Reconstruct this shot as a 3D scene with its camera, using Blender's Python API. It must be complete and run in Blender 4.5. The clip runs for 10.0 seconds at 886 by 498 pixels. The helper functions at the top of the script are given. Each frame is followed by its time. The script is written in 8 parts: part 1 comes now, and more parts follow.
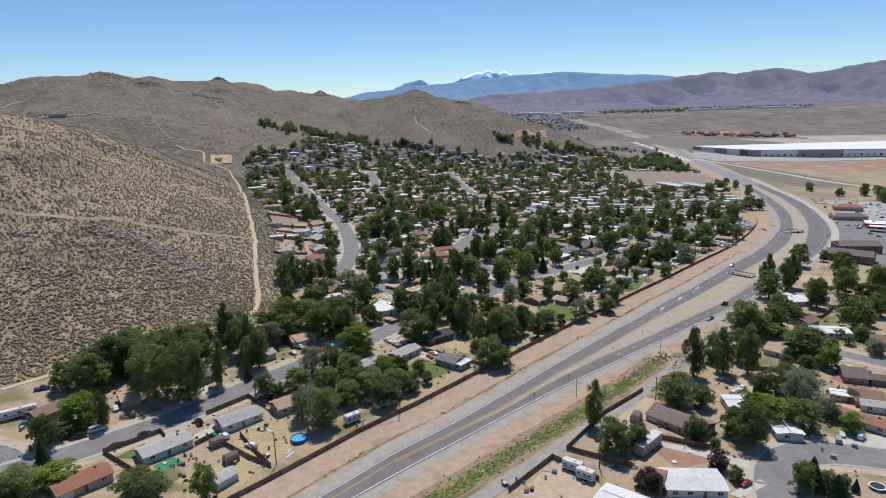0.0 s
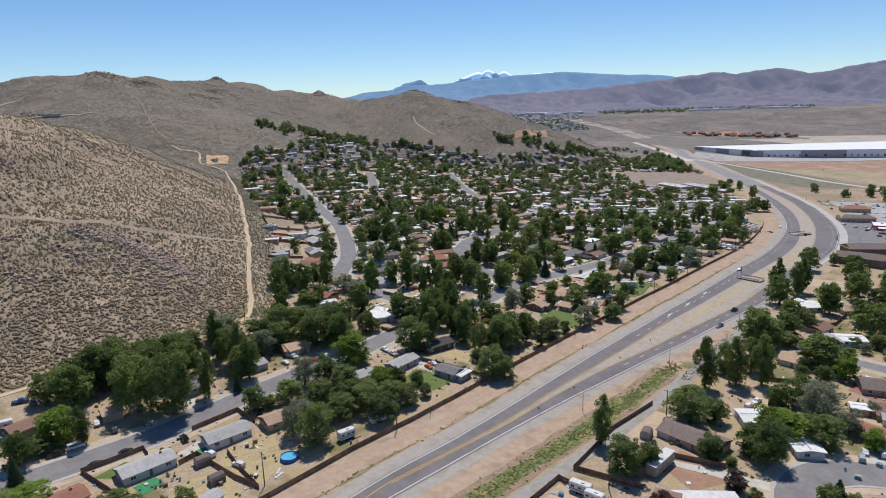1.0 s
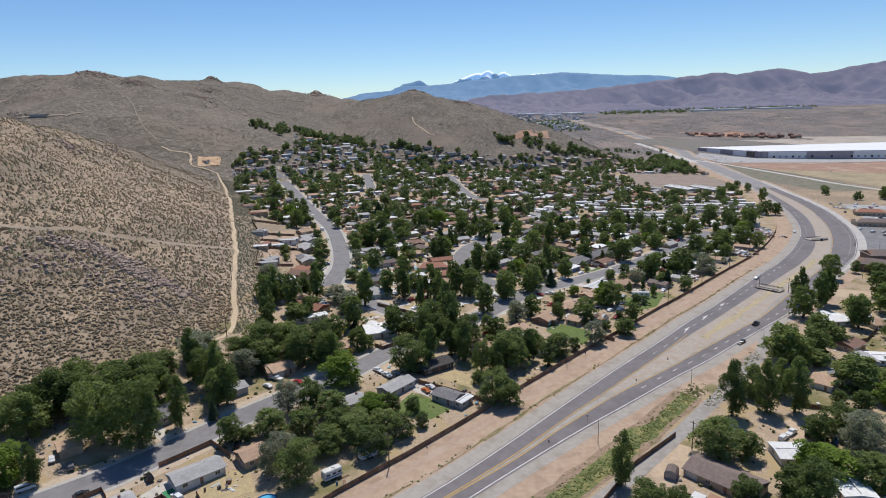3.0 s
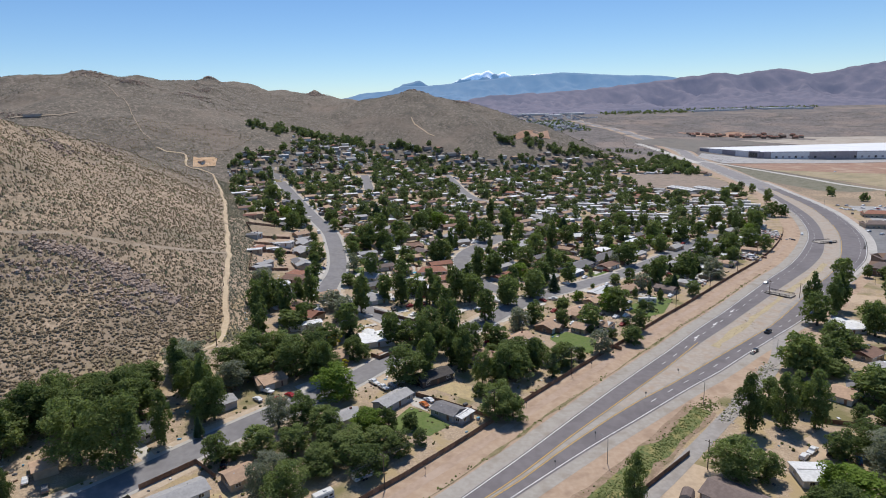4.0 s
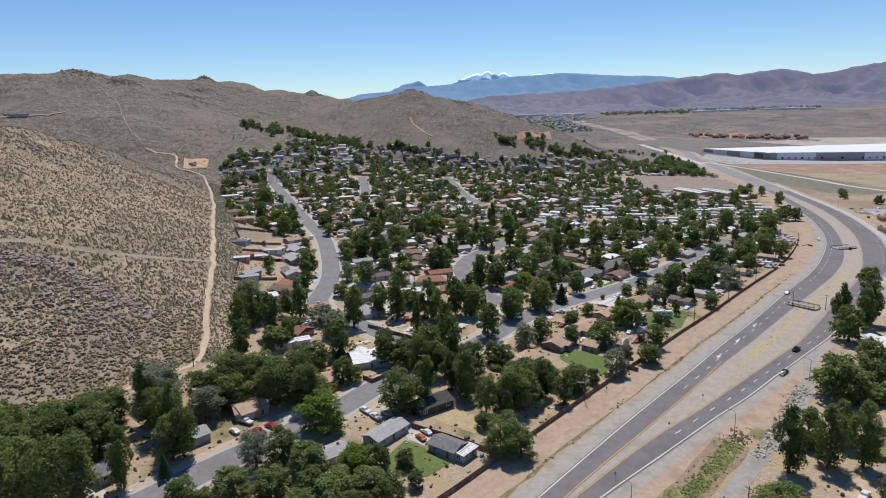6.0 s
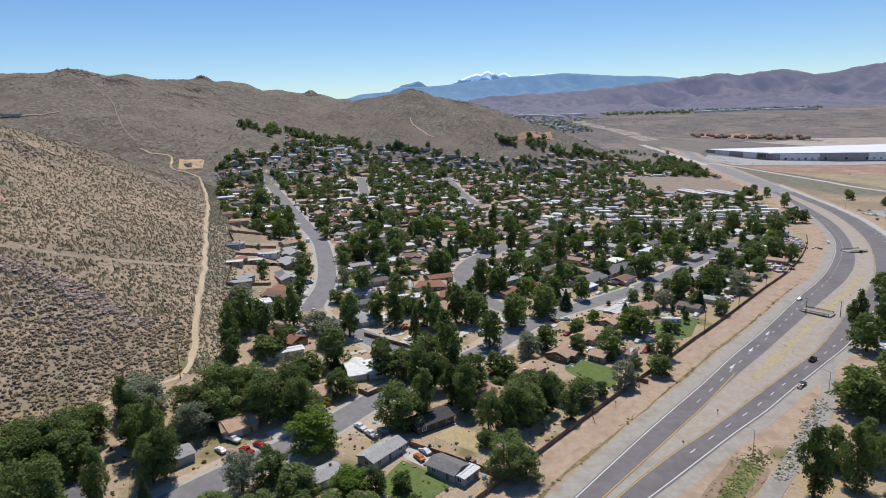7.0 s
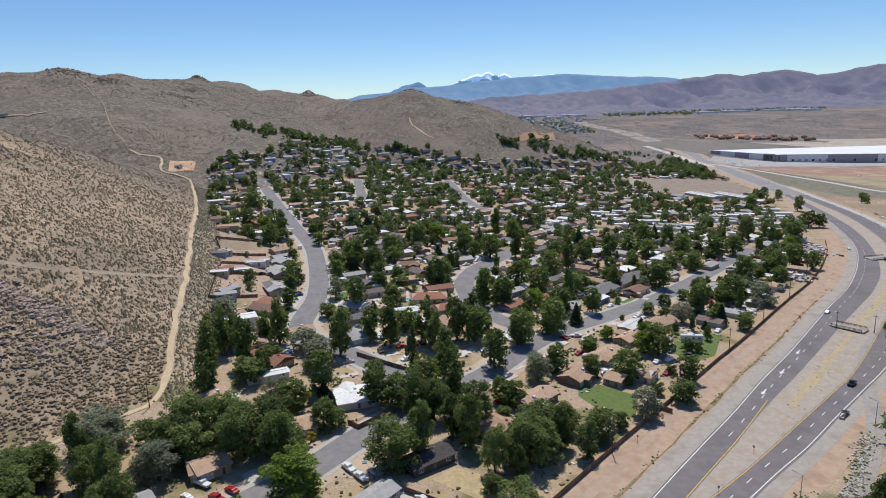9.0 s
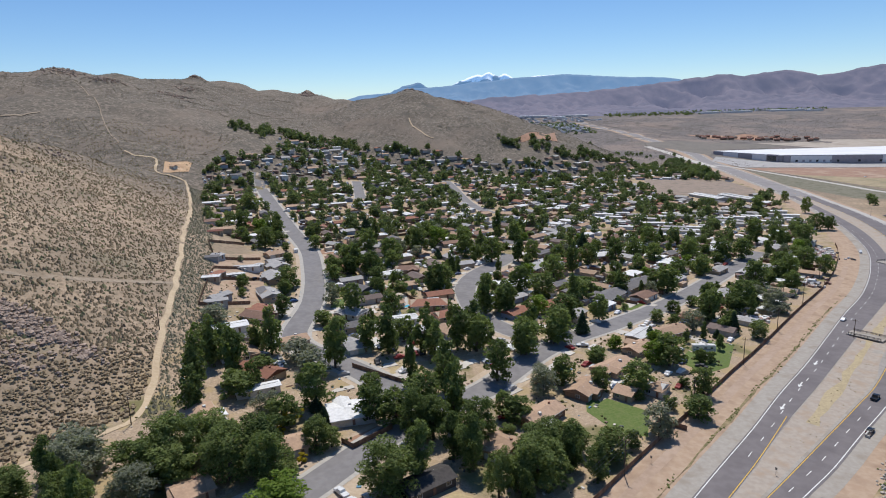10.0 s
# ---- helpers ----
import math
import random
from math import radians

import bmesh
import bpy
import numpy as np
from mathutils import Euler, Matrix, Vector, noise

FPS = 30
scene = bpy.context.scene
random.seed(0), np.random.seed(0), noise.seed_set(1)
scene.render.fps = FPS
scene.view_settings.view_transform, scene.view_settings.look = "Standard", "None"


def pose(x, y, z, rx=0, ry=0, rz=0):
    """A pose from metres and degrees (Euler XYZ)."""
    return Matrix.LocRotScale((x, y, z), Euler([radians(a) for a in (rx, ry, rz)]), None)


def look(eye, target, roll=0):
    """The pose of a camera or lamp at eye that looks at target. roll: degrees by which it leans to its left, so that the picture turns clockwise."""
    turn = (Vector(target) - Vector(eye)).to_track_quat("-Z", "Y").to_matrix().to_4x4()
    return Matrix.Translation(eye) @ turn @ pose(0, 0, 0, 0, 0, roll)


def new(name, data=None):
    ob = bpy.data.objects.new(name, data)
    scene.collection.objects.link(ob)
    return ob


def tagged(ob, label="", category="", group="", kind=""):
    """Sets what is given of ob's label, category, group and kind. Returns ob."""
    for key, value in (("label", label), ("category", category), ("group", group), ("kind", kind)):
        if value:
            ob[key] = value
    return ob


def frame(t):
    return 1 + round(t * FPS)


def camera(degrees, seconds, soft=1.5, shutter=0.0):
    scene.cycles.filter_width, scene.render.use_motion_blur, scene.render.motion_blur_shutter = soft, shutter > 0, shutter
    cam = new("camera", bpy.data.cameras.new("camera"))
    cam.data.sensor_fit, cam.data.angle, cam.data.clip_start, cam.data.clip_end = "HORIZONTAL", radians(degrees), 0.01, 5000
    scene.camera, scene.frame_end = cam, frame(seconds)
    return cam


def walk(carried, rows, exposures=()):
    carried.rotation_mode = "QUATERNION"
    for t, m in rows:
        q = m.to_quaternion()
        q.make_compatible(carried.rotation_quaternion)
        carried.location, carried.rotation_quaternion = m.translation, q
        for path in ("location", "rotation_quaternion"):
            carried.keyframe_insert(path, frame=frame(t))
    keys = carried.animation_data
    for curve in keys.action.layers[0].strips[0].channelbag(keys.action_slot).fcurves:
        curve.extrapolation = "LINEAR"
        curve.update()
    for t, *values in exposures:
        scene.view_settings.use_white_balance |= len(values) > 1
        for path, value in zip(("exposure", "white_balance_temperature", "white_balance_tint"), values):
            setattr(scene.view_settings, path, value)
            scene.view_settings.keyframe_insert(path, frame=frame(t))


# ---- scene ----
cam = camera(70.04, 10.0, soft=1.0)
PATH = [
    (0.0, look((0.00, 0.00, 111.20), (-0.00, 97.54, 89.16), -1.7)),
    (1.0, look((0.27, 12.52, 110.53), (0.31, 110.07, 88.54), -1.7)),
    (2.0, look((0.52, 25.10, 109.86), (0.61, 122.67, 87.92), -1.7)),
    (3.0, look((0.76, 37.75, 109.18), (0.89, 135.33, 87.31), -1.7)),
    (4.0, look((0.98, 50.46, 108.51), (1.15, 148.05, 86.69), -1.7)),
    (5.0, look((1.18, 63.23, 107.84), (1.38, 160.83, 86.08), -1.7)),
    (6.0, look((1.37, 76.06, 107.17), (1.59, 173.67, 85.47), -1.7)),
    (7.0, look((1.54, 88.95, 106.50), (1.77, 186.58, 84.86), -1.7)),
    (8.0, look((1.70, 101.90, 105.82), (1.92, 199.55, 84.26), -1.7)),
    (9.0, look((1.84, 114.92, 105.15), (2.04, 212.59, 83.67), -1.7)),
    (10.0, look((1.96, 128.00, 104.48), (2.13, 225.68, 83.08), -1.7)),
]
walk(cam, PATH)

# ---- daylight ----
SUN_EL, SUN_AZ = 64.0, 4.0  # degrees; azimuth clockwise from +y
world = bpy.data.worlds.new("world")
scene.world = world
world.use_nodes = True
wn, wl = world.node_tree.nodes, world.node_tree.links
wn.clear()
sky = wn.new("ShaderNodeTexSky")
sky.sky_type, sky.sun_disc = "NISHITA", False
sky.sun_elevation, sky.sun_rotation = radians(SUN_EL), radians(SUN_AZ)
sky.altitude, sky.air_density, sky.dust_density, sky.ozone_density = 1500, 1.0, 0.0, 2.4
back = wn.new("ShaderNodeBackground")
back.inputs["Strength"].default_value = 0.10
out = wn.new("ShaderNodeOutputWorld")
tone = wn.new("ShaderNodeHueSaturation")
tone.inputs["Saturation"].default_value = 1.12
wl.new(sky.outputs[0], tone.inputs["Color"])
clear = wn.new("ShaderNodeMix")
clear.data_type, clear.blend_type = "RGBA", "MULTIPLY"
clear.inputs[0].default_value, clear.inputs[7].default_value = 1.0, (0.885, 0.99, 1.12, 1)
wl.new(tone.outputs[0], clear.inputs[6])
wl.new(clear.outputs[2], back.inputs[0])
wl.new(back.outputs[0], out.inputs[0])
sun = new("sun", bpy.data.lights.new("sun", "SUN"))
sun.data.energy, sun.data.angle, sun.data.color = 3.9, radians(0.53), (1.0, 0.95, 0.88)
sun.matrix_world = look((math.sin(radians(SUN_AZ)) * 100, math.cos(radians(SUN_AZ)) * 100, math.tan(radians(SUN_EL)) * 100), (0, 0, 0))
scene.view_settings.exposure = 0.0

# ---- materials ----
def mat(name, col, col2=None, size=1.0, rough=0.9, metal=0.0, bump=0.0, col3=None, size3=8.0, amount3=0.5, spread=0.12, random_tint=0.0, spec=0.3):
    """A surface of two colours mottled at one size, a third one in stains at another, with a fine relief."""
    m = bpy.data.materials.new(name)
    m.use_nodes = True
    n, l = m.node_tree.nodes, m.node_tree.links
    bsdf = n["Principled BSDF"]
    bsdf.inputs["Roughness"].default_value, bsdf.inputs["Metallic"].default_value = rough, metal
    bsdf.inputs["Specular IOR Level"].default_value = spec
    geo = n.new("ShaderNodeNewGeometry")

    def spots(scale, lo, hi, detail=4.0):
        t = n.new("ShaderNodeTexNoise")
        t.inputs["Scale"].default_value, t.inputs["Detail"].default_value = 1.0 / scale, detail
        l.new(geo.outputs["Position"], t.inputs["Vector"])
        r = n.new("ShaderNodeMapRange")
        r.inputs["From Min"].default_value, r.inputs["From Max"].default_value = lo, hi
        l.new(t.outputs["Fac"], r.inputs["Value"])
        return r.outputs["Result"]

    def mix(fac, a, b, amount=1.0):
        x = n.new("ShaderNodeMix")
        x.data_type = "RGBA"
        for sock, v in ((x.inputs[6], a), (x.inputs[7], b)):
            if isinstance(v, tuple):
                sock.default_value = (*v, 1)
            else:
                l.new(v, sock)
        if amount < 1:
            k = n.new("ShaderNodeMath")
            k.operation = "MULTIPLY"
            k.inputs[1].default_value = amount
            l.new(fac, k.inputs[0])
            fac = k.outputs[0]
        l.new(fac, x.inputs[0])
        return x.outputs[2]

    col2 = col2 or tuple(c * 0.8 for c in col)
    c = mix(spots(size, 0.5 - spread, 0.5 + spread), col, col2)
    if col3:
        c = mix(spots(size3, 0.5, 0.68), c, col3, amount3)
    if random_tint:
        info = n.new("ShaderNodeObjectInfo")
        r = n.new("ShaderNodeMapRange")
        r.inputs["To Min"].default_value, r.inputs["To Max"].default_value = 1 - random_tint, 1 + random_tint
        l.new(info.outputs["Random"], r.inputs["Value"])
        h = n.new("ShaderNodeHueSaturation")
        l.new(r.outputs[0], h.inputs["Value"])
        l.new(c, h.inputs["Color"])
        c = h.outputs[0]
    l.new(c, bsdf.inputs["Base Color"])
    if bump:
        b = n.new("ShaderNodeBump")
        b.inputs["Strength"].default_value, b.inputs["Distance"].default_value = 0.6, bump
        l.new(spots(size * 0.4, 0.2, 0.8, 6.0), b.inputs["Height"])
        l.new(b.outputs[0], bsdf.inputs["Normal"])
    return m


ASPHALT = mat("asphalt", (0.168, 0.150, 0.150), (0.196, 0.176, 0.176), 3.0, 0.85, bump=0.01, col3=(0.132, 0.117, 0.119), size3=14, amount3=0.6)
ASPHALT_OLD = mat("asphalt_old", (0.26, 0.24, 0.235), (0.30, 0.28, 0.27), 4.0, 0.9, col3=(0.22, 0.20, 0.20), size3=20, amount3=0.6)
STREET = mat("street_asphalt", (0.208, 0.198, 0.198), (0.240, 0.230, 0.228), 2.5, 0.9, bump=0.01, col3=(0.168, 0.159, 0.161), size3=9, amount3=0.6)
GRAVEL = mat("gravel_shoulder", (0.345, 0.312, 0.270), (0.39, 0.355, 0.310), 1.6, 0.95, bump=0.0, col3=(0.29, 0.245, 0.195), size3=6, amount3=0.75)
CONCRETE = mat("concrete", (0.50, 0.47, 0.42), (0.56, 0.53, 0.48), 1.2, 0.85, bump=0.004, col3=(0.40, 0.37, 0.33), size3=4, amount3=0.5)
DIRT = mat("bare_dirt", (0.405, 0.287, 0.199), (0.455, 0.337, 0.242), 2.2, 0.95, bump=0.015, col3=(0.32, 0.222, 0.155), size3=6, amount3=0.8)
MEDIAN = mat("median_dirt", (0.37, 0.315, 0.262), (0.42, 0.362, 0.302), 1.8, 0.95, bump=0.015, col3=(0.38, 0.285, 0.205), size3=5, amount3=0.7)
FRONTAGE = mat("frontage_gravel", (0.31, 0.285, 0.26), (0.36, 0.33, 0.30), 1.6, 0.95, col3=(0.26, 0.23, 0.20), size3=6, amount3=0.7)
TRACK = mat("track_dirt", (0.46, 0.36, 0.26), (0.52, 0.42, 0.31), 1.2, 0.95, bump=0.03, col3=(0.36, 0.28, 0.21), size3=6, amount3=0.5)
VERGE_TRACK = mat("verge_track", (0.43, 0.315, 0.235), (0.38, 0.275, 0.20), 1.6, 0.95, bump=0.02, col3=(0.47, 0.36, 0.28), size3=7, amount3=0.6)
TRAIL = mat("trail_sand", (0.52, 0.40, 0.26), (0.58, 0.46, 0.31), 1.0, 0.95, bump=0.03, col3=(0.44, 0.33, 0.22), size3=5, amount3=0.5)
PAINT_WHITE = mat("road_paint_white", (0.80, 0.79, 0.76), (0.68, 0.67, 0.64), 0.4, 0.7)
PAINT_YELLOW = mat("road_paint_yellow", (0.72, 0.45, 0.08), (0.60, 0.38, 0.08), 0.4, 0.7)


# ---- terrain ----
def smooth(a, b, v):
    u = np.clip((v - a) / (b - a), 0, 1)
    return u * u * (3 - 2 * u)


def seg_dist(x, y, line):
    """Distance to a polyline of (x, y, value), and the value at its nearest point."""
    best, val = np.full(np.shape(x), 1e9), np.zeros(np.shape(x))
    for (ax, ay, av), (bx, by, bv) in zip(line, line[1:]):
        dx, dy = bx - ax, by - ay
        u = np.clip(((x - ax) * dx + (y - ay) * dy) / (dx * dx + dy * dy), 0, 1)
        d = np.hypot(x - ax - u * dx, y - ay - u * dy)
        val = np.where(d < best, av + u * (bv - av), val)
        best = np.minimum(best, d)
    return best, val


def base(x, y):
    """The fan on which the town stands: it falls from the hills towards the valley."""
    xx, yy = np.clip(x, -295, 795), np.clip(y, 50, 1150)
    z = 0.86 - 0.0297 * xx + 0.0041 * (yy - 192) + 0.816e-4 * np.clip(192 - xx, 0, 474) * np.clip(yy - 192, -50, 1025)
    return z - 3.8 * np.exp(-((xx + 90) ** 2 + (yy - 192) ** 2) / 58 ** 2)


RIDGE_NEAR = [(-520, 430, 125), (-314, 422, 118), (-320, 512, 113), (-330, 576, 102), (-340, 639, 92), (-323, 691, 77), (-315, 742, 59), (-303, 794, 46)]
RIDGE_MAIN = [(-973, 896, 102), (-781, 1024, 124), (-712, 1062, 155), (-637, 1101, 180), (-575, 1126, 184), (-539, 1229, 175), (-516, 1344, 178), (-480, 1441, 180), (-392, 1485, 161), (-334, 1510, 151), (-276, 1528, 147), (-225, 1472, 125), (-140, 1382, 127), (-42, 1344, 142), (28, 1344, 125), (86, 1344, 106), (145, 1344, 82), (192, 1344, 54)]
RIDGE_VALLEY = [(450, 2300, 34), (644, 2600, 50), (850, 2600, 56), (1190, 2600, 43), (1534, 2600, 46), (1803, 2600, 50), (2900, 2400, 70)]


def wave(x, y, size, seed):
    """Smooth value noise from a few turned sines, about -1 to 1."""
    r = np.random.RandomState(seed)
    z = 0
    for k in range(7):
        a, ph, f = r.uniform(0, 6.28), r.uniform(0, 6.28), r.uniform(0.6, 1.7) * 6.28 / size
        z = z + np.sin((x * np.cos(a) + y * np.sin(a)) * f + ph + 1.3 * np.sin((y * np.cos(a) - x * np.sin(a)) * f * 0.6 + ph))
    return z / 4.0


def hill_weight(x, y):
    """How far a place lies up the hills, 0 on the town's fan to 1 at a crest, and the rise above the fan."""
    b = base(x, y)
    d1, z1 = seg_dist(x, y, RIDGE_NEAR)
    r1 = np.maximum(z1 - b, 1)
    u1 = np.clip(1 - np.maximum(np.hypot(d1, 11) - 11, 0) / (51 + 1.5 * r1), 0, 1) ** 1.25
    h1 = u1 * r1
    total = np.zeros(np.shape(x))
    for a, c in zip(RIDGE_MAIN, RIDGE_MAIN[1:]):
        d2, z2 = seg_dist(x, y, [a, c])
        r2 = np.maximum(z2 - b, 1)
        wide = 77 + 2.6 * r2 if a[0] < -230 else 40 + 2.05 * r2
        u2 = np.clip(1 - np.maximum(np.hypot(d2, 18) - 18, 0) / wide, 0, 1) ** 0.9
        total = total + np.exp(u2 * r2 / 2.5) - 1
    h2 = np.log(total + 1) * 2.5
    rise = np.log(np.exp(h1 / 9) + np.exp(h2 / 9) - 1) * 9
    return np.clip(rise / 18, 0, 1), rise


def ground(x, y):
    x, y = np.asarray(x, float), np.asarray(y, float)
    w, rise = hill_weight(x, y)
    z = base(x, y) + rise
    gully = np.abs(wave(x, y, 210, 3)) * 9 + np.abs(wave(x, y, 90, 4)) * 3.2 - 5.5
    z = z + w * np.clip(rise / 77, 0, 1) * gully + w * 0.5 * wave(x, y, 17, 5)
    dk, _ = seg_dist(x, y, [(-480, 1441, 0), (-479, 1443, 0)])
    dn, _ = seg_dist(x, y, [(-276, 1528, 0), (-275, 1530, 0)])
    z = z + 8 * np.exp(-(dk / 17) ** 2) + 11 * np.exp(-(dn / 13) ** 2)
    dv, zv = seg_dist(x, y, RIDGE_VALLEY)
    z = z + 85 * smooth(1650, 3300, y) * smooth(-250, 380, x)
    hump = base(x, y) + np.clip(1 - dv / 900, 0, 1) ** 1.2 * (zv + 15) + w * 0
    return np.where(dv < 900, np.maximum(z, hump + 4 * np.abs(wave(x, y, 260, 8)) * np.clip(1 - dv / 900, 0, 1)), z)

# ---- mesh helpers ----
def mesh_object(name, verts, faces, material, parent=None, label="", smooth_shade=False):
    me = bpy.data.meshes.new(name)
    me.from_pydata([tuple(map(float, v)) for v in verts], [], [tuple(map(int, f)) for f in faces])
    me.materials.append(material)
    if smooth_shade:
        me.shade_smooth()
    ob = new(name, me)
    if parent:
        ob.parent = parent
    if label:
        ob["label"] = label
    return ob


def curve_points(pts, step=4.0):
    """A smooth run of points through pts (Catmull-Rom), about step metres apart."""
    p = [np.array(q, float) for q in pts]
    p = [2 * p[0] - p[1]] + p + [2 * p[-1] - p[-2]]
    run = []
    for a, b, c, d in zip(p, p[1:], p[2:], p[3:]):
        k = max(1, int(np.linalg.norm(c - b) / step))
        for i in range(k):
            u = i / k
            run.append(0.5 * (2 * b + (c - a) * u + (2 * a - 5 * b + 4 * c - d) * u * u + (3 * b - a - 3 * c + d) * u ** 3))
    run.append(p[-2])
    return np.array(run)


def offsets(run, dist):
    """The run shifted sideways: positive to the right of the way it goes."""
    d = np.gradient(run[:, :2], axis=0)
    d /= np.linalg.norm(d, axis=1)[:, None]
    return run[:, :2] + np.stack([d[:, 1], -d[:, 0]], 1) * np.asarray(dist).reshape(-1, 1)


def strip(run, left, right, lift, across=1):
    """Vertices and faces of a band along a run, lying on the ground."""
    n = len(run)
    left, right = np.broadcast_to(left, n), np.broadcast_to(right, n)
    rows = [offsets(run, left + (right - left) * k / across) for k in range(across + 1)]
    verts = []
    for i in range(n):
        for r in rows:
            verts.append((r[i][0], r[i][1], 0))
    v = np.array(verts)
    v[:, 2] = ground(v[:, 0], v[:, 1]) + lift
    w = across + 1
    faces = [(i * w + k, i * w + k + 1, (i + 1) * w + k + 1, (i + 1) * w + k) for i in range(n - 1) for k in range(across)]
    return v, faces


def band(name, run, left, right, lift, material, label="", category="", across=2, parent=None):
    v, f = strip(run, left, right, lift, across)
    ob = mesh_object(name, v, f, material, parent)
    if not parent:
        tagged(ob, label, category, kind="structure")
    return ob


# ---- ground ----
def polar_grid():
    ang = np.concatenate([np.linspace(-180, -54, 30)[:-1], np.linspace(-54, 54, 430), np.linspace(54, 180, 30)[1:-1]])
    rad = np.concatenate([[0.5, 20], np.geomspace(60, 5600, 430)])
    a = np.radians(ang)
    x = rad[:, None] * np.sin(a)[None]
    y = rad[:, None] * np.cos(a)[None] - 60
    return x, y


gx, gy = polar_grid()
gz = ground(gx, gy)
nr, na = gx.shape
idx = np.arange(nr * na).reshape(nr, na)
nxt = np.roll(idx, -1, axis=1)
quads = np.stack([idx[:-1], nxt[:-1], nxt[1:], idx[1:]], -1).reshape(-1, 4)[:, ::-1]
me = bpy.data.meshes.new("ground")
me.from_pydata(np.stack([gx.ravel(), gy.ravel(), gz.ravel()], 1).tolist(), [], quads.tolist())
me.shade_smooth()
hw = hill_weight(gx.ravel(), gy.ravel())[0]
hw = np.maximum(hw, smooth(1290, 1380, gy.ravel()) + smooth(430, 480, gx.ravel()) * smooth(560, 640, gy.ravel()))
att = me.attributes.new("sage", "FLOAT", "POINT")
att.data.foreach_set("value", np.clip(hw, 0, 1).astype(np.float32))
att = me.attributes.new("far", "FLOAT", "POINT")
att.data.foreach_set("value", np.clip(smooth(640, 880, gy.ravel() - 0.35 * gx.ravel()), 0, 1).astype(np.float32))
# where the ground colour carries the painted haze of the valley
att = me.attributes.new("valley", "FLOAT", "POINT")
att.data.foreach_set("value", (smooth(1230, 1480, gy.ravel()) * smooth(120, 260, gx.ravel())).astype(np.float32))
tagged(new("ground", me), "dry tan desert ground with sagebrush slopes and dirt lots", "ground", kind="structure")


def ground_material():
    m = bpy.data.materials.new("desert_ground")
    m.use_nodes = True
    n, l = m.node_tree.nodes, m.node_tree.links
    bsdf = n["Principled BSDF"]
    bsdf.inputs["Roughness"].default_value = 0.95
    bsdf.inputs["Specular IOR Level"].default_value = 0.15
    geo = n.new("ShaderNodeNewGeometry")

    def tex(scale, lo, hi, detail=5.0):
        t = n.new("ShaderNodeTexNoise")
        t.inputs["Scale"].default_value, t.inputs["Detail"].default_value = 1.0 / scale, detail
        l.new(geo.outputs["Position"], t.inputs["Vector"])
        r = n.new("ShaderNodeMapRange")
        r.inputs["From Min"].default_value, r.inputs["From Max"].default_value = lo, hi
        l.new(t.outputs["Fac"], r.inputs["Value"])
        return r.outputs["Result"]

    def mix(fac, a, b):
        x = n.new("ShaderNodeMix")
        x.data_type = "RGBA"
        for sock, v in ((x.inputs[6], a), (x.inputs[7], b)):
            if isinstance(v, tuple):
                sock.default_value = (*v, 1)
            else:
                l.new(v, sock)
        l.new(fac, x.inputs[0])
        return x.outputs[2]

    def weight(name, lo, hi):
        a = n.new("ShaderNodeAttribute")
        a.attribute_name = name
        r = n.new("ShaderNodeMapRange")
        r.inputs["From Min"].default_value, r.inputs["From Max"].default_value = lo, hi
        l.new(a.outputs["Fac"], r.inputs["Value"])
        return r.outputs["Result"]

    soil = mix(tex(2.5, 0.35, 0.65), (0.44, 0.325, 0.22), (0.52, 0.395, 0.28))
    soil = mix(tex(0.6, 0.4, 0.7), soil, (0.33, 0.25, 0.175))
    soil = mix(tex(45, 0.42, 0.6), soil, (0.31, 0.24, 0.17))
    brush = n.new("ShaderNodeTexVoronoi")
    brush.inputs["Scale"].default_value = 0.34
    l.new(geo.outputs["Position"], brush.inputs["Vector"])
    tuft = n.new("ShaderNodeMapRange")
    tuft.inputs["From Min"].default_value, tuft.inputs["From Max"].default_value = 0.52, 0.30
    l.new(brush.outputs["Distance"], tuft.inputs["Value"])
    hill = mix(tuft.outputs["Result"], soil, (0.27, 0.21, 0.145))
    hill = mix(tex(26, 0.54, 0.70), hill, (0.27, 0.225, 0.155))
    clump = n.new("ShaderNodeTexVoronoi")
    clump.inputs["Scale"].default_value = 0.15
    l.new(geo.outputs["Position"], clump.inputs["Vector"])
    clumps = n.new("ShaderNodeMapRange")
    clumps.inputs["From Min"].default_value, clumps.inputs["From Max"].default_value = 0.55, 0.25
    l.new(clump.outputs["Distance"], clumps.inputs["Value"])
    scrub = mix(tuft.outputs["Result"], (0.265, 0.220, 0.176), (0.135, 0.119, 0.096))
    scrub = mix(clumps.outputs["Result"], scrub, (0.125, 0.112, 0.09))
    scrub = mix(tex(6, 0.46, 0.6), scrub, (0.170, 0.148, 0.118))
    scrub = mix(tex(95, 0.5, 0.75), scrub, (0.235, 0.190, 0.15))
    scrub = mix(tex(30, 0.58, 0.80, 8.0), scrub, (0.12, 0.108, 0.09))
    # valley scrub: grey sagebrush, its colour cooled further to paint in distance haze
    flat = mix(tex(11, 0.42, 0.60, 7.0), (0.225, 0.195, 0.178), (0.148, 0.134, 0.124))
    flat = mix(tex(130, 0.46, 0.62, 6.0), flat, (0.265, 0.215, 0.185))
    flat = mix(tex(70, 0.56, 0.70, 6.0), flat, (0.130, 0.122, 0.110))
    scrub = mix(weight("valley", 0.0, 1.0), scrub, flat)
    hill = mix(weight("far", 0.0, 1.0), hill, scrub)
    lot = mix(tex(1.4, 0.35, 0.65), (0.40, 0.298, 0.205), (0.50, 0.385, 0.275))
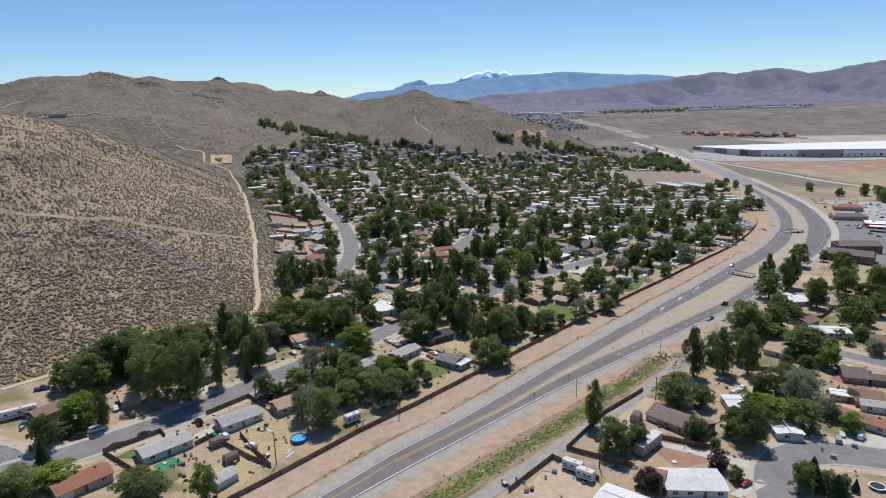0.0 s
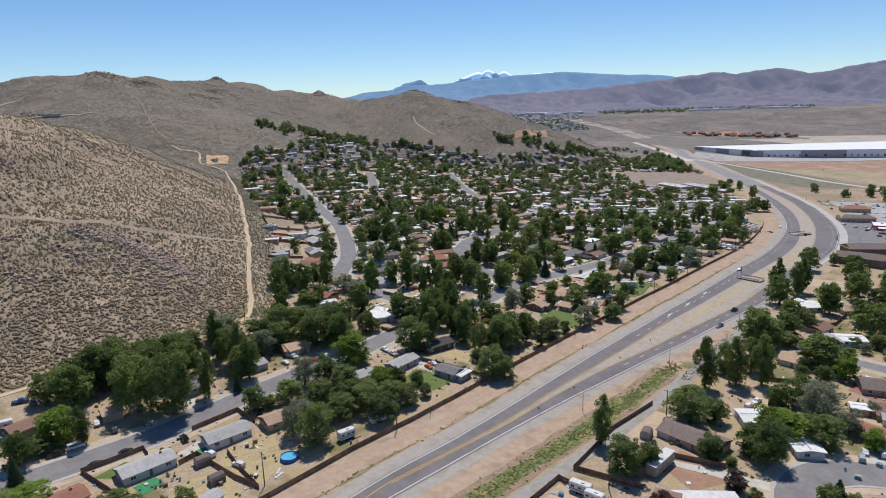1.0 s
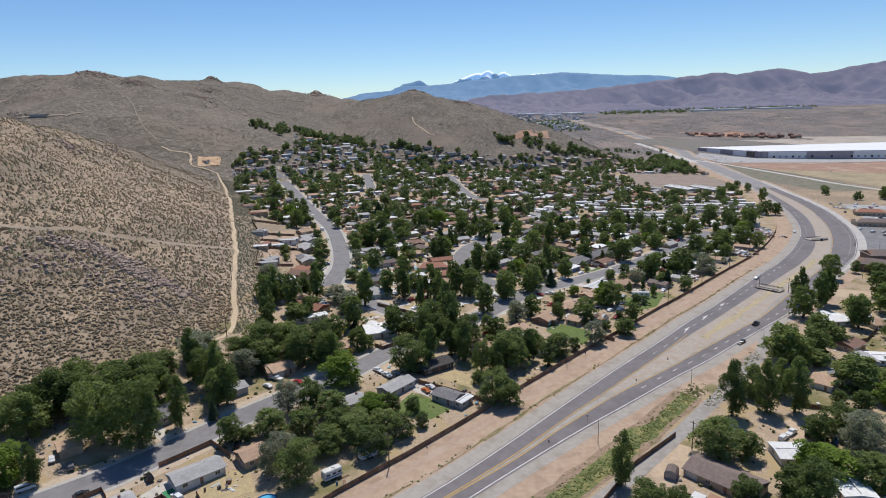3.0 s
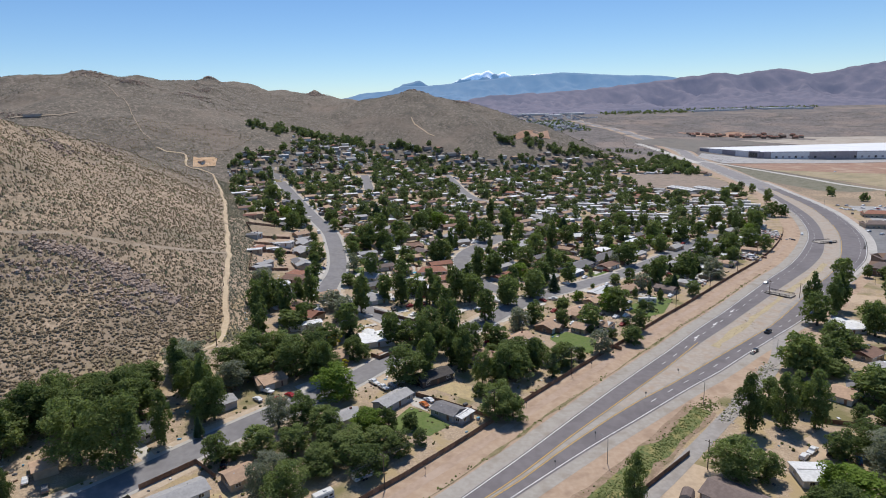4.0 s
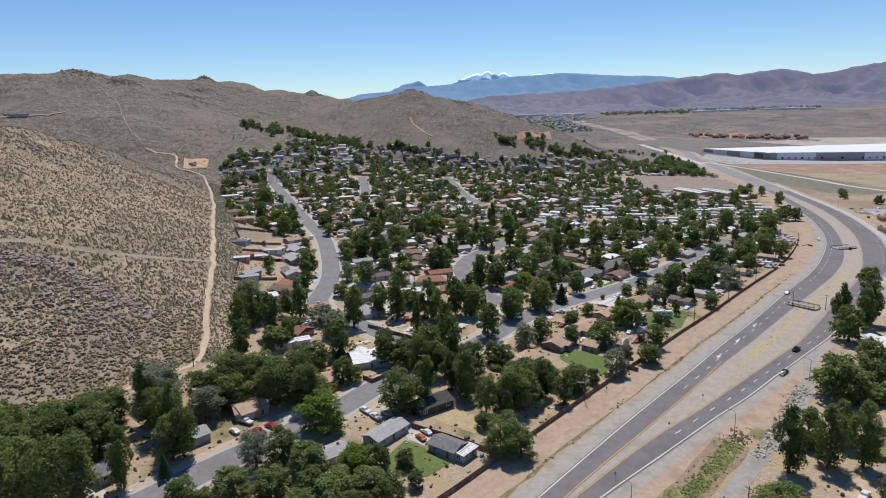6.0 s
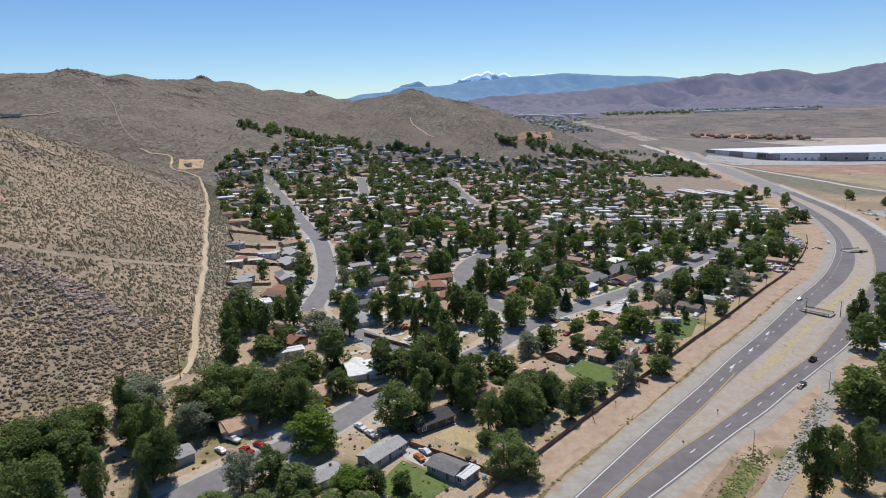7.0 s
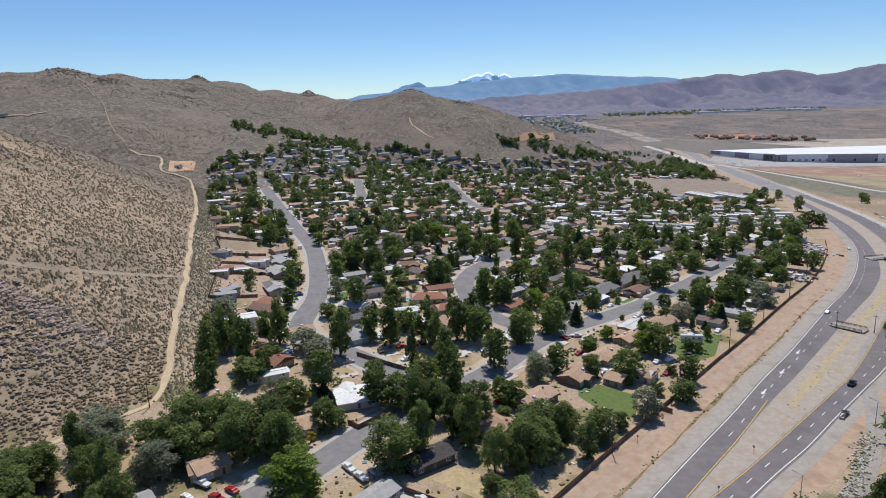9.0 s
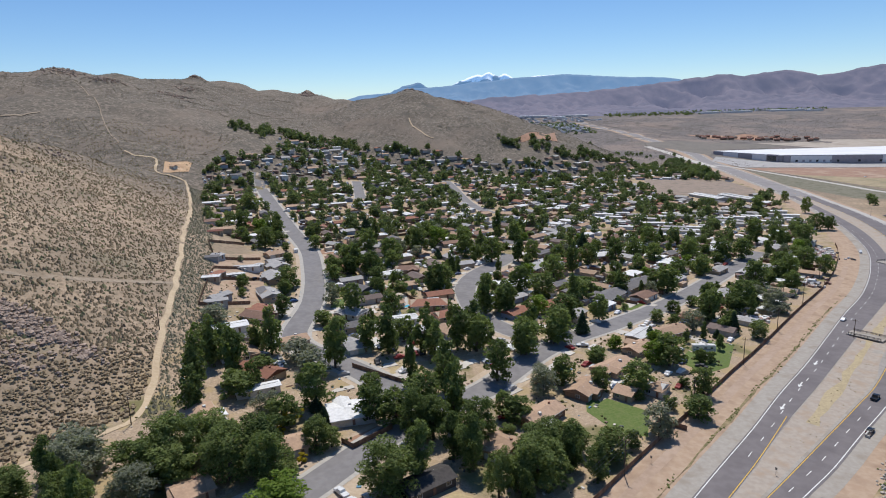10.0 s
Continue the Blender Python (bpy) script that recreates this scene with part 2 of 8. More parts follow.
    lot = mix(tex(0.5, 0.42, 0.68), lot, (0.30, 0.235, 0.165))
    lot = mix(tex(9, 0.5, 0.6), lot, (0.40, 0.305, 0.175))
    lot = mix(tex(21, 0.55, 0.65, 3.0), lot, (0.20, 0.18, 0.085))
    l.new(mix(weight("sage", 0.02, 0.25), lot, hill), bsdf.inputs["Base Color"])
    b = n.new("ShaderNodeBump")
    b.inputs["Strength"].default_value, b.inputs["Distance"].default_value = 0.7, 0.25
    l.new(tex(1.2, 0.2, 0.8, 6.0), b.inputs["Height"])
    l.new(b.outputs[0], bsdf.inputs["Normal"])
    return m


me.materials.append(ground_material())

# ---- far ranges ----
def range_mesh(name, crest, width, depth_noise, material, label, seed, foot):
    run = curve_points(crest, 14.0)
    rows = 56
    run[:, 2] += (wave(run[:, 0], run[:, 1], 150, seed + 8) * 4 + wave(run[:, 0], run[:, 1], 55, seed + 9) * 2) * depth_noise
    k = np.arange(-14, rows)[None]
    u = k / (rows - 1)
    x, y, z = (run[:, j][:, None] + 0 * u for j in range(3))
    yy = y - u * width
    side = np.where(k >= 0, 1 - np.abs(u) ** 0.85, 1 + u * 1.6)
    spur = np.abs(wave(x, yy * 0.45, 420, seed)) * 0.5 + np.abs(wave(x, yy * 0.7, 170, seed + 1)) * 0.22
    h = foot + (z - foot) * np.maximum(side, 0) * (1 - depth_noise * spur * np.minimum(1, 5 * np.abs(u)) * (1.2 - np.abs(u)))
    h = h + (wave(x, yy, 60, seed + 2) * 2.5 - np.abs(wave(x * 1.3, yy * 0.5, 120, seed + 3)) * 16 * depth_noise) * np.minimum(1, 4 * np.abs(u)) * (1.05 - np.abs(u))
    h = h - (np.abs(wave(x, yy * 0.6, 75, seed + 5)) * 9 + np.abs(wave(x, yy, 38, seed + 6)) * 4) * depth_noise * np.minimum(1, 6 * np.abs(u)) * (1.05 - np.abs(u))
    verts = np.stack([x, yy, h], -1).reshape(-1, 3)
    faces = []
    w = rows + 14
    for i in range(len(run) - 1):
        for k in range(w - 1):
            faces.append((i * w + k, (i + 1) * w + k, (i + 1) * w + k + 1, i * w + k + 1))
    ob = mesh_object(name, verts, faces, material, smooth_shade=True)
    return tagged(ob, label, "mountains", kind="structure")


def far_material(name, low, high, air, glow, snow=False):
    """Distant slopes: rock and brush, with the haze of lit air added as emission."""
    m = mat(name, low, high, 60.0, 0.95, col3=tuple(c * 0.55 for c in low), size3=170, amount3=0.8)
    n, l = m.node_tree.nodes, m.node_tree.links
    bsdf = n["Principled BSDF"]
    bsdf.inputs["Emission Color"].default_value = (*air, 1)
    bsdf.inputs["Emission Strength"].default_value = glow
    if snow:
        geo = n.new("ShaderNodeNewGeometry")
        sep = n.new("ShaderNodeSeparateXYZ")
        l.new(geo.outputs["Position"], sep.inputs[0])
        t = n.new("ShaderNodeTexNoise")
        t.inputs["Scale"].default_value, t.inputs["Detail"].default_value = 0.02, 8
        l.new(geo.outputs["Position"], t.inputs["Vector"])
        add = n.new("ShaderNodeMath")
        add.operation = "MULTIPLY_ADD"
        add.inputs[1].default_value = 170
        l.new(t.outputs["Fac"], add.inputs[0])
        l.new(sep.outputs["Z"], add.inputs[2])
        r = n.new("ShaderNodeMapRange")
        r.inputs["From Min"].default_value, r.inputs["From Max"].default_value = 384, 398
        l.new(add.outputs[0], r.inputs["Value"])
        x = n.new("ShaderNodeMix")
        x.data_type = "RGBA"
        old = bsdf.inputs["Base Color"].links[0].from_socket
        l.new(old, x.inputs[6])
        x.inputs[7].default_value = (0.9, 0.92, 0.95, 1)
        l.new(r.outputs[0], x.inputs[0])
        l.new(x.outputs[2], bsdf.inputs["Base Color"])
    return m


# each range glows faintly bluish: distance haze painted over its own rock colour
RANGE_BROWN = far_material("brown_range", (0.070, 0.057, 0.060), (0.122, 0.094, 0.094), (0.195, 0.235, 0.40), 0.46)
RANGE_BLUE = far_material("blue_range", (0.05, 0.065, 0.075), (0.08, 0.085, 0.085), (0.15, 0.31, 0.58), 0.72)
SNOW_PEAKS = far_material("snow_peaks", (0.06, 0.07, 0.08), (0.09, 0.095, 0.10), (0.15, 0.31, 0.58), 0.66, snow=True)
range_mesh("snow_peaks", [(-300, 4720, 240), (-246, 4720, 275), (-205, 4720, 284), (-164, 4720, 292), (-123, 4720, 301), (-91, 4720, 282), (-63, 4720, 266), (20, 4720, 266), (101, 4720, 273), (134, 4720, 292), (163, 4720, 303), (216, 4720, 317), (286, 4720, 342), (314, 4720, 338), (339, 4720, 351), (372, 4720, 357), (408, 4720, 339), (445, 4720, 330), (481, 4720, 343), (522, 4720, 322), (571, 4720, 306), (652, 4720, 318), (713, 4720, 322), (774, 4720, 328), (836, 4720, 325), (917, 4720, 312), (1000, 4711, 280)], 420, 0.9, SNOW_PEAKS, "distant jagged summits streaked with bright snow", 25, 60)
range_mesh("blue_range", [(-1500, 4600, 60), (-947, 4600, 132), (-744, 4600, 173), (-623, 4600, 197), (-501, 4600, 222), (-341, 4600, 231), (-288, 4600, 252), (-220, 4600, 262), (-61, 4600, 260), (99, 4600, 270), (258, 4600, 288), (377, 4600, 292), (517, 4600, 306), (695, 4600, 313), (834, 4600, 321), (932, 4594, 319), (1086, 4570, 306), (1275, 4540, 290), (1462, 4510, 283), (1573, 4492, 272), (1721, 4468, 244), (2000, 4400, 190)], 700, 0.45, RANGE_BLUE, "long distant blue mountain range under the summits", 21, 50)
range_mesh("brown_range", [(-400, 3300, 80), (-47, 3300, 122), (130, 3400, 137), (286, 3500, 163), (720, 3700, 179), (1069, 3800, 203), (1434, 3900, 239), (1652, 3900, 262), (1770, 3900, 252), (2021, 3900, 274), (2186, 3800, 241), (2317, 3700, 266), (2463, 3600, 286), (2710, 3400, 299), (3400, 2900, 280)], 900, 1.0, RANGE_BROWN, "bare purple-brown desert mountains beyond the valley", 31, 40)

# ---- roads ----
def stripe(name, run, off, width, material, parent, lift=0.10, dash=0, gap=0, start=0.0, end=1e9):
    length = np.concatenate([[0], np.cumsum(np.linalg.norm(np.diff(run[:, :2], axis=0), axis=1))])
    off = np.broadcast_to(off, len(run))
    if not dash:
        keep = (length >= start) & (length <= end)
        v, f = strip(run[keep], off[keep] - width / 2, off[keep] + width / 2, lift)
        return mesh_object(name, v, f, material, parent)
    made = None
    s = start
    while s < min(length[-1] - dash, end):
        at = np.linspace(s, s + dash, 3)
        seg = np.stack([np.interp(at, length, run[:, 0]), np.interp(at, length, run[:, 1])], 1)
        o = np.interp(at, length, off)
        v, f = strip(seg, o - width / 2, o + width / 2, lift)
        made = mesh_object(name, v, f, material, parent)
        s += dash + gap
    return made


# edge lines and inner lines of the two halves of the highway, from near to far
EDGE_L = curve_points([(-140.8, 57.6), (-79.4, 121.6), (-38.7, 165.2), (-17.5, 188.0), (1.4, 205.7), (22.5, 228.2), (36.6, 244.2), (54.5, 264.6), (68.2, 280.0), (83.8, 297.2), (102.5, 317.6), (126.0, 344.5), (153.5, 374.5), (192.1, 419.0), (210.0, 439.4), (244.5, 477.4), (284.5, 530.6), (320.0, 587.5), (351.4, 656.6), (374.4, 719.4), (399.4, 800.0), (422.4, 887.0), (473.6, 1149.4), (527.4, 1404.2), (563.2, 1612.8), (558.1, 2048.0), (489.0, 2508.8)], 7.0)
YELLOW_L = curve_points([(-137.0, 61.4), (-74.2, 125.4), (-31.4, 168.1), (-17.3, 183.6), (1.3, 199.7), (11.5, 209.4), (23.0, 220.7), (44.1, 244.2), (63.5, 264.9), (78.0, 280.6), (91.3, 294.9), (103.0, 308.2), (118.2, 326.1)], 6.0)
INNER_L = curve_points([(44.1, 244.2), (63.5, 264.9), (78.0, 280.6), (91.3, 294.9), (103.0, 308.2), (118.8, 325.6), (140.8, 348.5), (169.0, 378.9), (199.7, 412.2), (224.0, 437.8), (256.0, 472.3), (290.4, 517.1), (329.0, 582.4), (362.6, 654.1), (386.6, 723.2), (409.6, 803.8), (432.6, 892.2)], 7.0)
YELLOW_R = curve_points([(-17.3, 182.4), (1.3, 198.7), (11.5, 207.6), (22.8, 217.9), (34.5, 230.3), (47.7, 243.6), (59.2, 254.9), (73.6, 268.1), (87.6, 279.7), (104.2, 294.5), (123.1, 311.7), (147.0, 333.5), (171.5, 357.0), (224.0, 416.0), (262.4, 458.2), (297.0, 505.0), (341.4, 578.6), (377.6, 657.7), (405.4, 737.3), (425.0, 819.2), (445.4, 915.2)], 7.0)
EDGE_R = curve_points([(-117.8, 79.4), (-64.0, 130.6), (-24.8, 168.2), (-16.8, 175.9), (1.2, 192.6), (22.3, 212.6), (47.5, 235.9), (65.3, 251.4), (79.4, 263.9), (97.3, 279.7), (114.8, 294.4), (135.0, 313.2), (158.0, 334.1), (192.0, 366.1), (243.2, 422.4), (281.6, 463.4), (315.6, 504.8), (360.4, 578.6), (400.6, 675.8), (425.0, 760.3), (441.6, 838.4), (463.4, 940.8), (501.8, 1149.4), (550.4, 1401.6), (586.2, 1612.8), (581.1, 2048.0), (509.4, 2511.4)], 7.0)


def between(run, other, lift, material, name, parent=None, out_a=0.0, out_b=0.0, across=3):
    """A sheet on the ground from one line to another; each point of the first takes the nearest of the second."""
    a = offsets(run, -out_a)
    near = np.argmin(((a[:, None] - other[None, :, :2]) ** 2).sum(2), axis=1)
    near = np.maximum.accumulate(near)
    b = offsets(other, out_b)[near]
    rows = [a + (b - a) * k / across for k in range(across + 1)]
    v = np.stack(rows, 1).reshape(-1, 2)
    v = np.column_stack([v, ground(v[:, 0], v[:, 1]) + lift])
    w = across + 1
    f = [(i * w + k, i * w + k + 1, (i + 1) * w + k + 1, (i + 1) * w + k) for i in range(len(a) - 1) for k in range(across)]
    return mesh_object(name, v, f, material, parent)


def cut(run, first, last):
    d = np.concatenate([[0], np.cumsum(np.linalg.norm(np.diff(run[:, :2], axis=0), axis=1))])
    return run[(d >= first) & (d <= last)]


WEEDS = mat("roadside_weeds", (0.17, 0.155, 0.07), (0.29, 0.225, 0.135), 1.6, 0.95, bump=0.12, col3=(0.34, 0.26, 0.15), size3=3.5, amount3=0.8)
DITCH_WEEDS = mat("ditch_weeds", (0.105, 0.135, 0.045), (0.20, 0.20, 0.075), 1.3, 0.95, bump=0.2, col3=(0.33, 0.27, 0.11), size3=4.0, amount3=0.85)
DRY_GRASS = mat("dry_grass", (0.47, 0.385, 0.235), (0.41, 0.33, 0.21), 1.0, 0.95, bump=0.1, col3=(0.35, 0.29, 0.18), size3=4, amount3=0.6)
WEED_RUN, MEDIAN_RUN = cut(EDGE_L, 60, 520), cut(INNER_L, 105, 330)
tagged(between(EDGE_L, EDGE_R, 0.03, DIRT, "verge", None, 19.5, 12.0, 10), "bare reddish dirt verge beside the highway", "verge", kind="structure")
tagged(between(EDGE_L, EDGE_R, 0.07, GRAVEL, "shoulder", None, 6.3, 5.2, 8), "pale gravel shoulders and paved median of the highway", "shoulder", kind="structure")
tagged(band("track", cut(EDGE_L, 0, 640), -15.6, -12.4, 0.06, VERGE_TRACK), "rough dirt track beside the highway fence", "track", kind="structure")
tagged(band("weed_strip", WEED_RUN, -8.2 - 0.9 * wave(WEED_RUN[:, 0], WEED_RUN[:, 1], 34, 61), -7.3 + 0.9 * wave(WEED_RUN[:, 0], WEED_RUN[:, 1], 27, 62), 0.12, WEEDS), "strip of green weeds along the shoulder", "weeds", kind="structure")
tagged(band("median_grass", MEDIAN_RUN, 4.6 + 1.4 * wave(MEDIAN_RUN[:, 0], MEDIAN_RUN[:, 1], 24, 63), 8.2 + 1.4 * wave(MEDIAN_RUN[:, 0], MEDIAN_RUN[:, 1], 19, 64), 0.11, DRY_GRASS), "dry yellow grass in the highway median", "grass", kind="structure")
tagged(between(INNER_L[(INNER_L[:, 0] > 60) & (INNER_L[:, 1] < 880)], YELLOW_R[YELLOW_R[:, 1] > 250], 0.09, MEDIAN, "median", None, -0.8, -1.4, 4), "tan dirt median between the two roadways", "median", kind="structure")
road_left = tagged(between(EDGE_L, np.concatenate([YELLOW_L[YELLOW_L[:, 0] < 46], INNER_L[INNER_L[:, 0] >= 46], EDGE_L[EDGE_L[:, 1] > 900] + (19, 3)]), 0.11, ASPHALT, "road_left", None, 0.6, 0.4, 4), "grey asphalt lanes with white edge line and turn arrows", "road", kind="structure")
near_r = np.concatenate([YELLOW_L[YELLOW_L[:, 0] < -18], YELLOW_R])
road_right = tagged(between(near_r, EDGE_R, 0.12, ASPHALT, "road_right", None, 0.4, 0.8, 4), "grey asphalt lanes with yellow and white edge lines", "road", kind="structure")
tagged(between(EDGE_L[EDGE_L[:, 1] > 885], EDGE_R[EDGE_R[:, 1] > 880], 0.13, ASPHALT_OLD, "road_far", None, 0.4, 0.4, 4), "straight asphalt highway running into the valley", "road", kind="structure")
PALE_SHOULDER = mat("pale_shoulder", (0.50, 0.47, 0.43), (0.44, 0.41, 0.375), 3.0, 0.9, col3=(0.36, 0.33, 0.29), size3=12, amount3=0.5)
bend = EDGE_R[(EDGE_R[:, 1] > 440) & (EDGE_R[:, 1] < 960)]
tagged(band("bend_shoulder", bend, 0.9, 3.0 + 4.0 * smooth(440, 520, bend[:, 1]), 0.125, PALE_SHOULDER), "pale concrete shoulder outside the highway bend", "shoulder", kind="structure")
stripe("edge_line", EDGE_L, 0.0, 0.28, PAINT_WHITE, road_left, 0.15)
stripe("centre_line", YELLOW_L, 0.0, 0.26, PAINT_YELLOW, road_left, 0.155)
stripe("edge_line", EDGE_R, 0.0, 0.28, PAINT_WHITE, road_right, 0.155)
stripe("centre_line", YELLOW_R, 0.0, 0.26, PAINT_YELLOW, road_right, 0.16)
stripe("lane_dash", cut(EDGE_L, 330, 900), 4.2, 0.24, PAINT_WHITE, road_left, 0.155, dash=3.6, gap=8.6)
stripe("lane_dash", cut(EDGE_R, 265, 800), -3.7, 0.24, PAINT_WHITE, road_right, 0.16, dash=3.6, gap=8.6)


GUTTER = mat("gutter_concrete", (0.46, 0.435, 0.395), (0.41, 0.385, 0.345), 1.2, 0.9, bump=0.004)


def street(name, pts, width, label, edge=0.7):
    run = curve_points(pts, 6.0)
    tagged(mesh_object("street_edge", *strip(run, -width / 2 - 4.2, width / 2 + 4.2, 0.045, 4), TRACK), "pale dusty edge of the street", "street edge", kind="structure")
    ob = tagged(mesh_object(name, *strip(run, -width / 2, width / 2, 0.09, 3), STREET), label, "street", kind="structure")
    for side in (-1, 1):
        lo, hi = sorted((side * (width / 2 - 0.2), side * (width / 2 + edge)))
        mesh_object("gutter", *strip(run, lo, hi, 0.13), GUTTER, ob)
    return run


MAIN = street("street_1", [(-185.0, 132.0), (-152.0, 166.0), (-137.4, 180.5), (-128.0, 188.6), (-116.3, 200.3), (-102.4, 213.4), (-95.0, 221.5), (-87.0, 230.6), (-78.0, 240.6), (-65.5, 253.5), (-51.2, 267.5), (-37.4, 283.0), (-27.1, 298.0), (-14.7, 314.2), (0.0, 330.2), (16.6, 345.2), (41.0, 378.9), (58.8, 397.6), (88.6, 421.4), (130.8, 460.4), (188.8, 526.6), (236.8, 582.4)], 11.0, "grey asphalt street through the houses", 1.3)
HILL = street("street_2", [(-14.1, 336.6), (-21.8, 349.4), (-35.8, 364.0), (-51.5, 377.0), (-61.5, 387.0), (-66.0, 402.0), (-65.8, 438.0), (-70.0, 470.0), (-78.0, 508.0), (-91.0, 556.0), (-121.1, 629.9), (-195.3, 821.2), (-200.0, 838.0)], 11.5, "grey asphalt street curving towards the hill", 1.9)
MID = street("street_3", [(40.0, 399.0), (28.0, 412.0), (19.0, 430.0), (15.5, 452.0), (14.8, 476.0), (23.3, 504.0), (40.1, 533.6), (52.0, 556.0)], 12.0, "grey asphalt side street between houses")
WEST = street("street_8", [(-137.0, 181.0), (-146.0, 187.0), (-160.0, 191.0), (-185.0, 196.0)], 11.0, "grey asphalt side street at the junction")
FAR_A = street("street_4", [(10.2, 947.2), (16.6, 901.1), (31.4, 776.7), (50.0, 721.4)], 11.0, "grey asphalt street deep in the town")
FAR_B = street("street_5", [(-99.8, 896.0), (-96.5, 879.4), (-80.0, 773.2)], 11.0, "grey asphalt street deep in the town")
COURT = street("street_6", [(90.0, 140.0), (95.0, 160.0), (101.0, 174.0), (110.0, 183.0), (122.0, 186.0), (140.0, 182.0), (165.0, 174.0), (200.0, 163.0)], 13.5, "grey asphalt court among the trailers")
COURT_B = street("street_7", [(160.0, 283.0), (173.0, 275.0), (182.0, 268.0), (192.0, 258.0), (215.0, 240.0), (250.0, 215.0)], 9.0, "grey asphalt lane between the houses")
FRONT = curve_points([(-30.0, 128.0), (8.7, 163.1), (41.2, 194.0), (65.0, 217.1), (96.3, 251.0), (140.0, 300.0), (178.8, 364.0), (215.0, 405.0)], 6.0)
tagged(mesh_object("frontage_road", *strip(FRONT, -2.6, 2.6, 0.10, 3), FRONTAGE), "pale gravel frontage road beyond the ditch", "road", kind="structure")
BANK = mat("ditch_bank", (0.27, 0.185, 0.125), (0.34, 0.245, 0.17), 1.2, 0.95, bump=0.05, col3=(0.20, 0.16, 0.085), size3=3.0, amount3=0.8)
ditch = cut(FRONT, 0, 185)
rough = lambda size, seed, k: k * wave(ditch[:, 0], ditch[:, 1], size, seed)
tagged(mesh_object("ditch_bank", *strip(ditch, -14.4 + rough(17, 51, 0.9), -3.6 + rough(13, 52, 0.6), 0.10, 4), BANK), "bare red-brown banks of the roadside ditch", "ditch", kind="structure")
tagged(mesh_object("ditch_weeds", *strip(ditch, -11.8 + rough(16, 53, 1.7), -5.2 + rough(11, 54, 1.2), 0.15, 4), DITCH_WEEDS), "green weeds growing in the roadside ditch", "weeds", kind="structure")
trail = curve_points([(-176, 232), (-157, 253), (-135, 275), (-119, 298), (-105.5, 315), (-101.5, 323), (-106.5, 347), (-113.5, 369.5), (-121.5, 398), (-130, 428), (-147, 481), (-163, 527), (-188, 602), (-218, 682), (-250, 758), (-258.5, 769), (-270, 772), (-282, 772), (-290, 782), (-296, 801), (-304, 812), (-319, 806), (-334, 812)], 3.0)
trail = trail + np.stack([0.6 * wave(trail[:, 0], trail[:, 1], 30, 43), 0 * trail[:, 0]], 1)
tagged(mesh_object("trail", *strip(trail, -1.15 + 0.3 * wave(trail[:, 0], trail[:, 1], 26, 41), 1.15 + 0.3 * wave(trail[:, 0], trail[:, 1], 22, 42), 0.16 + 0.65 * np.repeat(smooth(560, 760, trail[:, 1]), 5), 4), TRAIL), "sandy dirt trail along the foot of the hill", "trail", kind="structure")
PATH_DUST = mat("path_dust", (0.34, 0.27, 0.195), (0.41, 0.325, 0.24), 1.0, 0.95, bump=0.03, col3=(0.25, 0.205, 0.15), size3=3, amount3=0.7)
tagged(mesh_object("hill_path", *strip(curve_points([(-300, 331), (-243, 346), (-230, 354), (-211, 361), (-182, 380), (-161, 395), (-131, 434)], 5.0), -1.2, 1.2, 0.16, 3), PATH_DUST), "faint pale path across the slope", "trail", kind="structure")
tagged(mesh_object("hill_path", *strip(curve_points([(-46, 1197), (-42, 1181), (-34, 1163), (-26, 1149), (-16, 1133), (-6, 1125)], 5.0), -1.0, 1.0, 0.6, 3), TRAIL), "pale track climbing the middle hill", "trail", kind="structure")
tagged(mesh_object("hill_path", *strip(curve_points([(-561, 1102), (-535, 1063), (-505, 1040), (-482, 1022), (-450, 985), (-425, 950), (-400, 905), (-372, 860), (-345, 826)], 6.0), -0.55, 0.55, 0.55, 3), PATH_DUST), "faint worn line running up the far hill", "trail", kind="structure")
tagged(mesh_object("hill_path", *strip(curve_points([(-540, 872), (-524, 876), (-504, 880), (-485, 888), (-470, 900)], 5.0), -1.7, 1.7, 0.9, 3), PATH_DUST), "pale dirt road cut across the far hill", "trail", kind="structure")
tagged(mesh_object("hill_path", *strip(curve_points([(-625, 890), (-611, 906), (-610, 930), (-604, 941), (-590, 950)], 5.0), -1.6, 1.6, 0.9, 3), PATH_DUST), "pale dirt road cut across the far hill", "trail", kind="structure")


# ---- small builders ----
def box(cx, cy, cz, sx, sy, sz):
    x0, x1, y0, y1, z0, z1 = cx - sx / 2, cx + sx / 2, cy - sy / 2, cy + sy / 2, cz - sz / 2, cz + sz / 2
    v = [(x0, y0, z0), (x1, y0, z0), (x1, y1, z0), (x0, y1, z0), (x0, y0, z1), (x1, y0, z1), (x1, y1, z1), (x0, y1, z1)]
    return v, [(0, 3, 2, 1), (4, 5, 6, 7), (0, 1, 5, 4), (1, 2, 6, 5), (2, 3, 7, 6), (3, 0, 4, 7)]


def tube(p0, p1, r0, r1, sides=7):
    p0, p1 = Vector(p0), Vector(p1)
    q = (p1 - p0).to_track_quat("Z", "Y").to_matrix()
    v, f = [], []
    for p, r in ((p0, r0), (p1, r1)):
        for k in range(sides):
            a = 6.2832 * k / sides
            v.append(tuple(p + q @ Vector((math.cos(a) * r, math.sin(a) * r, 0))))
    f = [(k, (k + 1) % sides, sides + (k + 1) % sides, sides + k) for k in range(sides)]
    f.append(tuple(range(sides, 2 * sides)))
    f.append(tuple(range(sides - 1, -1, -1)))
    return v, f


